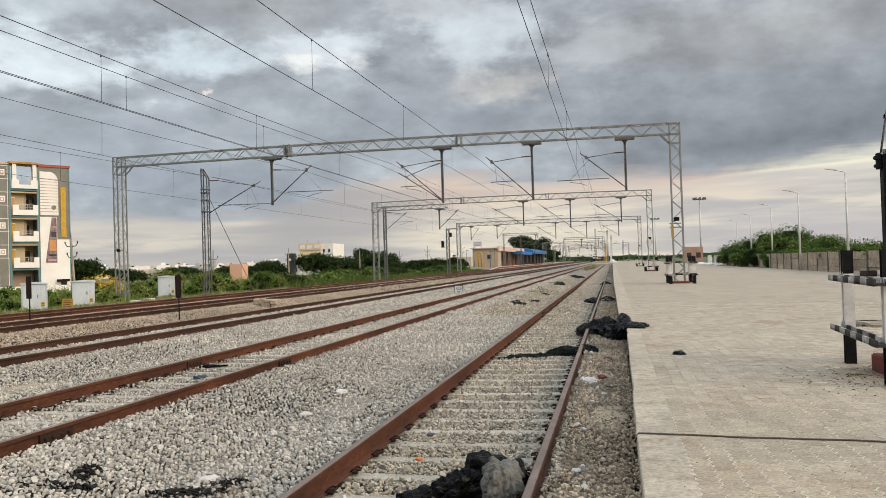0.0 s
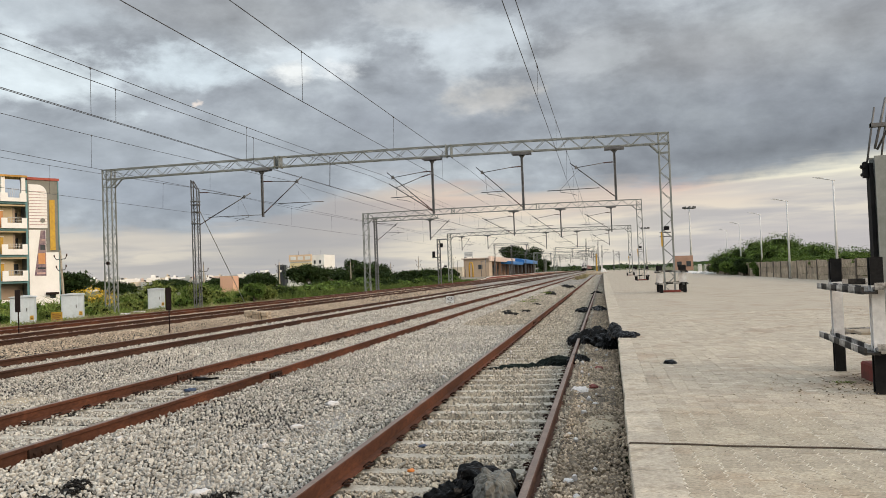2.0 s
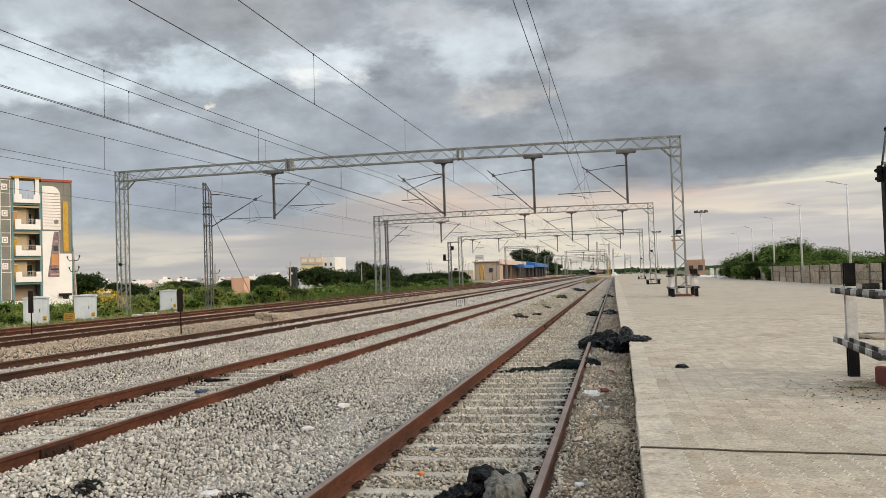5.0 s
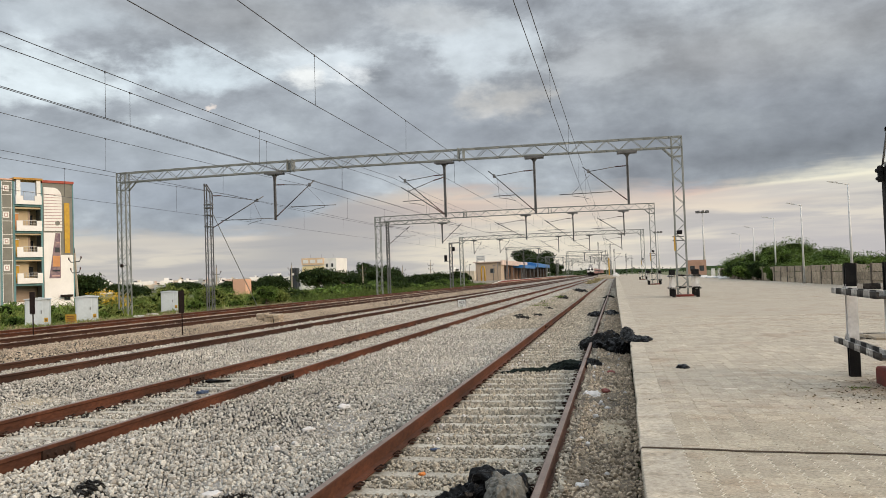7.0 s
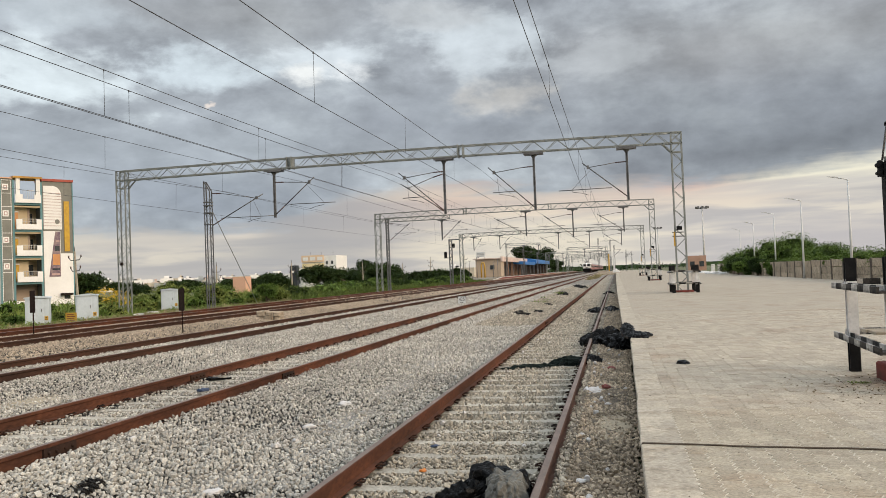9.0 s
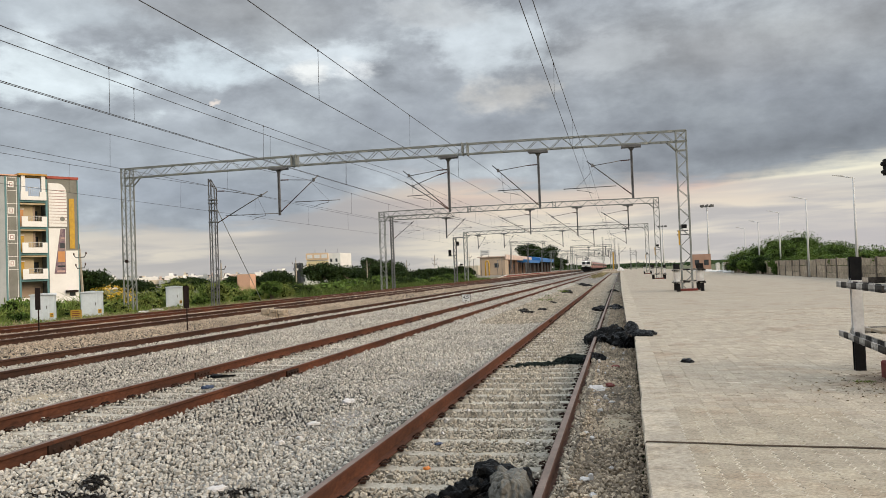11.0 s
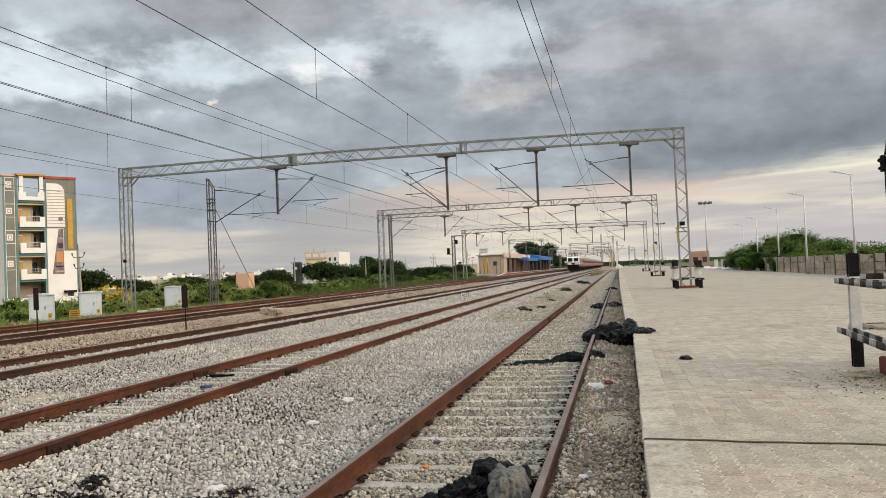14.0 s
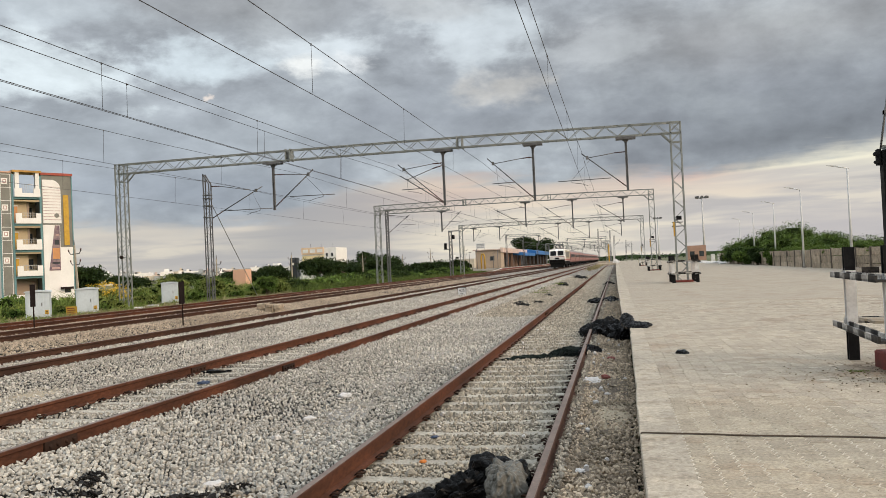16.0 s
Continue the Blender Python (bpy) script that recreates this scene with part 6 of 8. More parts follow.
    r = slab("railing", 4.6, 5.9, 14.05, 14.10, M_RAILING, 0.38, 0.05)
    for j in range(6):
        part("baluster", MB().box((0.34, -5.85 + j * 0.24, 13.05), (0.37, -5.82 + j * 0.24, 14.05)), M_RAILING, r)
    for u in (3.9, 6.15):
        slab("roof_pillar", u, u + 0.45, 12.6, 15.5, M_WHITEW, 0.3, 0.4)
    slab("roof_slab", 3.7, 6.9, 15.5, 15.72, M_ORANGE, 0.45, 2.6, "orange roof edge")
    slab("red_coping", -0.05, 3.65, 15.31, 15.6, M_REDB, 0.12, 2.4, "red roof coping")
    slab("grey_coping", 6.95, 18, 15.41, 15.55, M_PINK2, 0.1, 9.2)
    pts = [(-3.5, 9.5), (-1.4, 9.5), (-1.4, 13.6)] + [(-2.4 + 1.0 * math.cos(a), 13.6 + 1.15 * math.sin(a)) for a in np.linspace(0.15, 1.57, 8)] + [(-3.5, 14.75)]
    a = part("arched_panel", MB().prism(pts, 0.0, 0.10, "x"), M_WHITEW, h, "white arched wall panel")
    for j in range(12):
        z = 9.9 + j * 0.36
        part("pink_band", MB().box((0.10, -3.48, z), (0.12, -1.42 if z < 13.6 else -1.45 - (z - 13.6) ** 2 * 0.6, z + 0.06)), M_PINKB, a)
    part("round_ornament", MB().tube((0.12, -1.95, 10.45), (0.17, -1.95, 10.45), 0.27, 20), M_GREYW, a)
    slab("yellow_panel", 0.5, 1.12, 6.85, 12.95, M_YELLOW, 0.09, 0.09, "tall yellow wall panel")
    part("white_wall", MB().prism([(-3.55, 0), (-0.15, 0), (-0.15, 6.6), (-1.6, 6.6), (-1.6, 9.3), (-3.55, 9.3)], 0.0, 0.08, "x"), M_WHITEW, h)
    t = part("tiled_strip", MB().prism([(-3.0, 3.8), (-1.66, 3.8), (-1.66, 9.25), (-2.2, 9.25)], 0.08, 0.12, "x"), M_MURAL, h, "slanted purple tiled strip")
    for za, zb, m in ((5.2, 6.5, M_AMBER), (4.6, 4.8, M_GLASS), (6.9, 7.5, M_GLASS), (8.0, 8.2, M_PINKB), (4.0, 4.2, M_PINKB)):
        ya = -3.0 + (za - 3.8) / 5.45 * 0.8 + 0.25
        part("tile_panel", MB().box((0.12, ya, za), (0.14, -1.75, zb)), m, t)
    slab("canopy", 0.45, 1.75, 1.5, 1.78, M_PLATE, 0.7, 0.7, "dark brown door canopy")
    slab("doorway", 0.6, 1.3, 0, 1.5, M_GLASS, 0.1, 0.1)
    slab("compound_wall", 1.5, 9, 0, 1.1, M_WHITEW, 3.2, 0.2)
    return h


apartment_block()


def house(x, y, z, w, d, h, wall, label, group, windows=True, roof_box=True, turn=0.0):
    o = thing("house", label, "house", group, (x, y, z))
    o.rotation_euler = (0, 0, turn)
    part("shell", MB().box((-w / 2, -d / 2, 0), (w / 2, d / 2, h)), wall, o)
    p = MB()
    for a, b in (((-w / 2, -d / 2), (w / 2, -d / 2 + 0.2)), ((-w / 2, d / 2 - 0.2), (w / 2, d / 2)), ((-w / 2, -d / 2 + 0.2), (-w / 2 + 0.2, d / 2 - 0.2)), ((w / 2 - 0.2, -d / 2 + 0.2), (w / 2, d / 2 - 0.2))):
        p.box((*a, h), (*b, h + 0.8))
    part("parapet", p, wall, o)
    if roof_box:
        part("stair_room", MB().box((-w * 0.2, -d * 0.1, h), (w * 0.15, d * 0.3, h + 2.4)), wall, o)
        part("water_tank", MB().tube((w * 0.3, 0, h), (w * 0.3, 0, h + 1.5), 0.7, 10), M_BLACK, o)
    if windows:
        n = max(2, int(w / 3.2))
        for f in range(max(1, int(h / 3.1))):
            for k in range(n):
                xx = -w / 2 + w * (k + 0.5) / n
                part("window", MB().box((xx - 0.55, -d / 2 - 0.03, f * 3.1 + 1.0), (xx + 0.55, -d / 2 + 0.05, f * 3.1 + 2.3)), M_GLASS, o)
    return o


# the yellow and white house over the trees
yh = house(-83.5, 235, -0.5, 14.0, 10, 8.0, M_WHITEW, "white and yellow house with a decorated parapet over trees", "", False, False)
part("yellow_wall", MB().box((-7.05, -5.25, 3.0), (2.0, -5.01, 6.6)), mat("soft_yellow_plaster", (0.80, 0.68, 0.40), (0.75, 0.63, 0.36), rough=0.9, amount=0.06), yh, "soft yellow front wall")
part("front_parapet", MB().box((-7.2, -5.4, 7.0), (2.1, -5.05, 9.0)), mat("cream_parapet", (0.76, 0.56, 0.38), (0.70, 0.52, 0.35), rough=0.9, amount=0.06), yh, "pale orange parapet with panels")
for k in range(3):
    part("parapet_panel", MB().box((-6.6 + k * 3.0, -5.46, 7.5), (-4.4 + k * 3.0, -5.41, 8.5)), M_WHITEW, yh)
part("balcony_window", MB().box((-2.6, -5.32, 3.5), (1.4, -5.26, 5.8)), M_GLASS, yh)
for x in (3.2, 5.4):
    for z in (4.6, 6.2):
        part("window", MB().box((x - 0.4, -5.06, z), (x + 0.4, -5.01, z + 1.0)), M_GLASS, yh)
for x in (-6, -1.5, 3.5):
    part("roof_rod", MB().tube((x, 0, 8), (x, 0, 10.2), 0.06, 5), M_STEEL, yh)
yh.scale, yh.location = (0.74, 1, 1), (-84.9, 235, -0.2)
slate = house(-85.4, 212, -0.5, 1.9, 1.7, 5.4, mat("slate_grey_plaster", (0.035, 0.04, 0.046), (0.028, 0.032, 0.038), rough=0.8, amount=0.1), "small dark slate house with a white ring emblem", "", False, False)
part("ring_emblem", MB().tube((-0.1, -0.93, 4.5), (-0.1, -0.86, 4.5), 0.34, 16), M_WHITEW, slate, "round white emblem")
house(-71.3, 150, -1.6, 2.6, 2.6, 3.6, M_PINK2, "salmon-coloured hut above the grass", "", False, False)
rg = random.Random(5)
TOWN_WALLS = [M_WHITEW, M_WHITEW, M_WHITEW, mat("faded_cream_plaster", (0.66, 0.58, 0.46), rough=0.9, amount=0.06), M_PALEW, mat("faded_pink_plaster", (0.66, 0.52, 0.44), rough=0.9, amount=0.06)]
for k in range(150):
    a = radians(rg.uniform(-38, -20))
    d = rg.uniform(420, 800)
    house(math.sin(a) * d, math.cos(a) * d, -0.8, rg.uniform(3.5, 8.5), 8, rg.uniform(4.2, 7.0) * d / 600, TOWN_WALLS[(0, 1, 2, 3, 0, 4, 1, 5)[k % 8]], "far pale house of the town on the horizon", "houses of the far town", True, rg.random() < 0.4, -a)
for k, (x, y, w, h) in enumerate([(-112, 262, 5, 3.2), (-124, 290, 6, 3.4), (-99, 250, 5, 3.6), (-60, 330, 9, 3.8), (-68, 345, 7, 4.2)]):
    house(x, y, -0.5, w, 8, h, M_WHITEW if k % 2 == 0 else TOWN_WALLS[3], "low pale house behind the trees", "low houses", True, k % 2 == 0)
house(19.5, 216, 0.2, 4.4, 6, 2.9, mat("brick_brown_plaster", (0.42, 0.26, 0.19), (0.36, 0.22, 0.16), rough=0.9, amount=0.1), "small brown flat-roofed hut at the platform's far end", "", True, False)


# ---------------------------------------------------------------- station across the tracks
M_RAMP = mat("earthy_ramp", (0.24, 0.20, 0.15), (0.16, 0.14, 0.10), rough=0.95, big=0.3, fine=4, amount=0.3)
# brown darkened to paint in the shade below the canopy
M_REAR = mat("canopy_shade_brown", (0.085, 0.06, 0.048), (0.05, 0.037, 0.03), rough=0.95, big=0.5, amount=0.3)
M_FRONT = mat("dull_pink_plaster", (0.34, 0.22, 0.165), (0.27, 0.175, 0.13), rough=0.9, big=0.3, amount=0.1)
M_ENDWALL = mat("beige_plaster", (0.44, 0.345, 0.255), (0.39, 0.305, 0.225), rough=0.9, big=0.3, amount=0.07, bump=0.1)
M_DARKGLASS = mat("unlit_glass", (0.012, 0.012, 0.014), rough=0.35, spec=0.15, bump=0)


def station():
    sp = thing("station_platform", "low station platform with a red and white edge", "platform", kind="structure")
    part("slab", MB().prism([(158, 0.0), (178, 0.62), (520, 0.62), (520, -0.6), (158, -0.6)], -40, -24.2, "x"), M_RAMP, sp)
    part("edge_stripe", MB().prism([(164, 0.20), (178, 0.63), (520, 0.63), (520, 0.40), (164, 0.05)], -24.19, -24.05, "x"), M_CONC, sp, "pale concrete platform edge")
    part("red_line", MB().prism([(170, 0.33), (178, 0.58), (520, 0.58), (520, 0.50), (170, 0.26)], -24.05, -24.035, "x"), M_RED, sp, "thin red line along the platform edge")
    part("white_stripe", MB().prism([(164, 0.21), (178, 0.645), (520, 0.645), (520, 0.635), (164, 0.2)], -24.6, -24.06, "x"), M_WHITE, sp)
    b = MB()
    rg = random.Random(3)
    for k in range(26):
        y = 156 + k * 0.8
        b.box((-24.9 + rg.uniform(-0.3, 0.3), y, -0.1), (-24.3, y + rg.uniform(0.4, 0.9), 0.05 + (y - 158) / 20 * 0.5 + rg.uniform(0, 0.2)), 0.05)
    part("rubble_edge", b, M_RAMP, sp, "rough stones along the platform ramp")["kind"] = "stuff"
    s = thing("station_building", "tan and peach station building with a white roof slab", "building", at=(0, 0, 0.6))
    part("end_wall", MB().box((-33.6, 200, 0), (-27.4, 206, 4.4)), M_ENDWALL, s, "plain tan end wall")
    part("front_block", MB().box((-33.6, 206, 0), (-31.0, 258, 4.3)), M_FRONT, s, "peach front wall")
    part("roof_slab", MB().box((-34.2, 199.6, 4.41), (-27.38, 259, 4.62)), TOWN_WALLS[5], s, "pale concrete roof slab")
    part("fascia", MB().box((-27.37, 199.6, 3.75), (-27.1, 259, 4.95)), TOWN_WALLS[5], s, "deep pale pink fascia along the front of the roof")
    w = part("window", MB().box((-30.0, 199.93, 1.9), (-29.0, 200.02, 2.9)), M_GLASS, s)
    part("grille", MB().box((-30.05, 199.9, 1.85), (-28.95, 199.93, 1.92)), M_STEEL, w)
    for k in range(5):
        y = 210 + k * 9.5
        part("pillar", MB().box((-28.6, y, 0), (-28.0, y + 0.6, 4.4)), M_FRONT, s)
        # wide near-black panels stand in for the shaded veranda openings
        part("doorway", MB().box((-31.02, y + 1.4, 0), (-30.95, y + 7.4, 2.9)), M_DARKGLASS, s)
    c = thing("platform_canopy", "bright blue sheet canopy over the station platform", "canopy", at=(0, 0, 0.6))
    part("roof_sheet", MB().prism([(-29.5, 3.35), (-25.3, 3.0), (-25.3, 3.9), (-29.5, 4.3)], 236, 266), M_BLUE, c)
    part("roof_sheet", MB().prism([(-31.5, 4.0), (-25.0, 3.5), (-25.0, 4.6), (-28.5, 5.3), (-31.5, 4.8)], 266, 322), M_BLUE, c)
    for k in range(8):
        y = 234 + k * 12
        part("column", MB().box((-26.4, y, 0), (-26.0, y + 0.4, 3.2)), M_STEEL, c)
    part("rear_wall", MB().box((-31.5, 262, 0), (-31.0, 330, 4.0)), M_REAR, c, "rear wall darkened for the shade under the canopy")
    # added screen that closes the far end and keeps light out
    part("end_screen", MB().box((-31.0, 322, 0), (-26.5, 322.4, 3.6)), M_REAR, c)
    n = thing("station_name_board", "pale station board standing on the roof", "sign board", at=(-32.4, 200.8, 5.2))
    part("board", MB().box((-1.15, -0.05, 0.35), (1.15, 0.05, 1.6)), M_SIGN, n)
    for k in range(3):
        part("bar", MB().box((-0.9, -0.07, 0.55 + k * 0.35), (0.9, -0.055, 0.75 + k * 0.35)), M_PALEW, n)
    for x in (-0.9, 0.9):
        part("leg", MB().box((x - 0.04, -0.04, 0), (x + 0.04, 0.04, 0.4)), M_STEEL, n)
    a = thing("yellow_arch", "yellow painted arch post at the platform end", "post", at=(-29.9, 188, 0.5))
    part("arch", MB().path([(-0.4, 0, 0), (-0.4, 0, 2.9), (-0.2, 0, 3.5), (0.2, 0, 3.5), (0.4, 0, 2.9), (0.4, 0, 0)], 0.17, 8), M_YELLOW, a)
    for x, y, hh in ((-30.6, 184, 4.6), (-26.2, 186, 4.2), (-33.4, 190, 4.0), (-25.6, 175, 3.4)):
        l = thing("platform_lamp", "thin grey lamp post on the station platform", "lamp post", "station lamp posts", (x, y, 0.5))
        part("pole", MB().tube((0, 0, 0), (0, 0, hh), 0.06, 6), M_STEEL, l)
        part("head", MB().box((-0.1, -0.1, hh), (0.5, 0.1, hh + 0.1)), M_STEEL, l)
    for k, (x, y, r, h) in enumerate([(-36.2, 192, 2.0, 3.0), (-38.5, 196, 2.4, 3.6), (-34.6, 194, 1.3, 1.8)]):
        shrub("platform_shrub", x, y, 0.4, r, h, 1500, 0.16, "dark green shrub beside the station wall", "bush", "shrubs by the station wall", M_LEAFDARK, 610 + k)
    for k, (x, y) in enumerate([(-35, 168), (-33, 176), (-36, 186), (-31, 170)]):
        shrub("platform_shrub", x, y, 0.2, 1.4, 1.2, 500, 0.2, "small green shrub by the platform ramp", "bush", "shrubs by the ramp", M_LEAF, 600 + k)


station()


def signal_mast():
    s = thing("signal_mast", "lattice railway signal mast with dark signal heads", "railway signal", at=(-23.4, 118, 0))
    b = MB()
    portal_leg(b, -0.2, 0.2, -0.2, 0.2, -0.2, 6.7, 0.08, 0.45, 0.045)
    b.box((-0.2, -0.3, 6.6), (1.3, 0.3, 6.72))
    part("mast", b, M_STEEL, s)
    part("platform", MB().box((-1.0, -0.35, 4.0), (0.2, 0.35, 4.1)), M_STEEL, s)
    for x, z in ((-0.75, 4.1), (0.45, 5.5)):
        h = part("signal_head", MB().box((x - 0.19, -0.3, z), (x + 0.19, 0.1, z + (0.85 if x < 0 else 0.6)), 0.05), M_BLACK, s)
        part("hood", MB().tube((x, -0.3, z + 0.3), (x, -0.55, z + 0.3), 0.14, 8), M_BLACK, h)
    return s


signal_mast()


# masts and brackets that carry the wires on towards the horizon
def far_mast(x, y, h, reach, label="distant grey mast carrying the overhead wires"):
    m = thing("overhead_mast", label, "mast", "distant overhead masts", (x, y, 0))
    b = MB()
    portal_leg(b, -0.15, 0.15, -0.15, 0.15, -0.2, h, 0.09, 0.6, 0.05)
    part("mast", b, M_STEEL, m)
    if reach:
        b = MB()
        b.tube((0, 0, 5.3), (reach, 0, 7.1), 0.045, 5)
        b.tube((0, 0, 6.95), (reach * 0.9, 0, 7.0), 0.035, 5)
        b.tube((reach * 0.3, 0, 6.0), (reach * 1.25, 0, 6.05), 0.035, 5)
        part("bracket", b, M_STEEL, m)
    return m


def far_boom(y, x0, x1, top, xs):
    p = thing("distant_portal", "distant lattice portal with a row of hanging posts", "gantry", "distant portals", (0, y, 0))
    for x in (x0, x1):
        b = MB()
        portal_leg(b, x - 0.25, x + 0.25, -0.2, 0.2, -0.2, top, 0.11, 0.8, 0.06)
        part("leg", b, M_GALV, p)
    b = MB()
    for zz in (0, -0.5):
        b.beam((x0, 0, top + zz), (x1, 0, top + zz), 0.12, 0.12)
    n = round((x1 - x0) / 0.9)
    for k in range(n):
        za, zb = (top, top - 0.5) if k % 2 else (top - 0.5, top)
        b.beam((x0 + (x1 - x0) * k / n, 0, za), (x0 + (x1 - x0) * (k + 1) / n, 0, zb), 0.06, 0.06)
    part("boom", b, M_GALV, p)
    for x, s in xs:
        a = MB().box((x - 0.45, -0.25, top - 0.72), (x + 0.45, 0.25, top - 0.56))
        a.box((x - 0.09, -0.09, 5.2), (x + 0.09, 0.09, top - 0.72))
        part("drop_post", a, M_STEEL, p)
        a = MB()
        a.tube((x, 0, 5.3), (x + s * 2.4, 0, 7.05), 0.04, 5)
        a.tube((x, 0, 6.95), (x + s * 2.2, 0, 7.0), 0.03, 5)
        a.tube((x + s * 0.8, 0, 6.0), (x + s * 3.0, 0, 6.05), 0.03, 5)
        part("bracket", a, M_STEEL, p)
    return p


ROW = [(0.9, -1), (-4.1, -1), (-8.9, -1)]
for y in (245.0, 300.0, 360.0, 420.0, 480.0):
    far_boom(y, -13.9 if y < 290 else -24.5, 4.6 if y < 200 else -2.6, 8.1, [(x, s) for x, s in ROW if y < 200 or x < -3] + ([] if y < 290 else [(-18.6, 1)]))
for k, (x, y) in enumerate([(-24.2, 222), (-24.2, 262), (-24.3, 310), (-24.2, 345), (-24.3, 395), (-24.3, 450)]):
    far_mast(x, y, 7.6, 2.6)
far_mast(-5.2, 262, 11.0, -2.4, "tall dark mast beside the end of the siding")
far_mast(-1.6, 265, 10.6, -2.4, "tall dark mast beside the end of the siding")
far_mast(-0.4, 248, 8.4, 2.0)
far_mast(3.4, 290, 7.8, 2.0)
far_mast(6.0, 330, 7.4, -2.0)


def siding_end():
    e = thing("buffer_stop", "rough whitewashed concrete block closing the siding", "buffer stop", at=(-1.5, 238, -0.2))
    part("block", MB().box((-3.6, -0.8, 0), (-1.3, 1.0, 1.25), 0.12), M_CONC, e)
    part("block", MB().box((-1.2, -0.6, 0), (0.6, 1.2, 1.0), 0.12), M_CONC, e)
    part("slab", MB().box((-4.4, -1.5, -0.6), (2.8, 1.4, 0.62), 0.15), M_CONC, e, "pale stained concrete slab across the siding's end")
    m = MB()
    rg = random.Random(2)
    for k in range(40):
        a, r = rg.uniform(0, 6.28), rg.uniform(0, 1.4)
        s = rg.uniform(0.2, 0.45)
        x, y, z = 1.3 + r * math.cos(a), r * math.sin(a), (1.4 - r) * 0.9
        m.box((x - s, y - s, max(z - s, -0.05)), (x + s, y + s, z + s), s * 0.3)
    t = tagged(ob_of("rubble_heap", m, M_WHITE), "heap of whitewashed rubble at the siding end", "rubble", kind="stuff")
    t.location = (-1.5, 238, -0.2)
    p = thing("yellow_post", "tall yellow painted post at the siding end", "post", at=(-2.0, 243, 0))
    part("post", MB().box((-0.18, -0.15, -0.3), (0.18, 0.15, 5.6)), M_YELLOW, p)
    part("cap", MB().box((-0.26, -0.22, 5.6), (0.26, 0.22, 5.72)), M_YELLOW, p)
    w = thing("white_post", "white painted post beside the yellow one", "post", at=(-0.6, 243, 0))
    part("post", MB().box((-0.25, -0.2, -0.3), (0.25, 0.2, 4.6)), M_WHITE, w)
    part("foot", MB().box((-0.4, -0.35, -0.3), (0.4, 0.35, 0.2)), M_WHITE, w)


siding_end()
for x, y, s in ((18.5, 169.8, 0.5), (19.1, 164, 0.5), (14.9, 122, 0.4)):
    b = MB().box((-s * 0.7, -s * 0.6, -0.1), (s * 0.7, s * 0.6, 1.4 if s > 0.45 else 0.5), 0.05)
    o = tagged(ob_of("marker_stone", b, M_WHITE), "whitewashed marker stone at the platform side", "marker stone", "white marker stones")
    o.location = (x, y, 0.25)
b = MB()
rg = random.Random(12)
for k in range(26):
    x, y, s = rg.uniform(13.2, 14.8), rg.uniform(112, 170), rg.uniform(0.3, 0.7)
    b.box((x - s, y - s * 2, 0.2), (x + s, y + s * 2, 0.3 + s * 0.5), 0.1)
tagged(ob_of("rubble_kerb", b, M_WHITE), "line of pale rubble along the far platform side", "rubble", kind="stuff")


# ---------------------------------------------------------------- the train
M_LOCOSIDE = mat("dull_olive_panel", (0.36, 0.31, 0.19), (0.28, 0.25, 0.16), rough=0.5, big=0.4, amount=0.1, bump=0)
M_LOCO = mat("cream_white_enamel", (0.78, 0.76, 0.72), (0.70, 0.68, 0.63), rough=0.4, big=0.4, amount=0.06, bump=0)
M_LOCORED = mat("red_band", (0.34, 0.05, 0.035), rough=0.4, amount=0.08, bump=0)
M_COACH = mat("red_coach_paint", (0.30, 0.13, 0.108), (0.25, 0.11, 0.092), rough=0.45, big=0.3, amount=0.08, bump=0)
M_COACHBAND = mat("pale_coach_band", (0.33, 0.18, 0.15), rough=0.45, amount=0.06, bump=0)
M_ROOF = mat("grey_coach_roof", (0.30, 0.27, 0.26), rough=0.6, amount=0.1, bump=0)
M_UNDER = mat("black_underframe", (0.010, 0.0095, 0.009), rough=0.9, spec=0.06, amount=0.3, bump=0)
M_BEAM = glow("head_lamp", (1.0, 0.93, 0.78), 0.7)


def wheels(t, ys, n):
    for y in ys:
        b = part("bogie", MB().box((-1.1, y - 1.9, 0.35), (1.1, y + 1.9, 0.8)), M_UNDER, t)
        for k in range(n):
            yy = y + (k - (n - 1) / 2) * 1.75
            part("wheelset", MB().tube((-0.88, yy, 0.53), (-0.78, yy, 0.53), 0.53, 14).tube((0.78, yy, 0.53), (0.88, yy, 0.53), 0.53, 14).tube((-0.78, yy, 0.53), (0.78, yy, 0.53), 0.09, 8), M_UNDER, b)


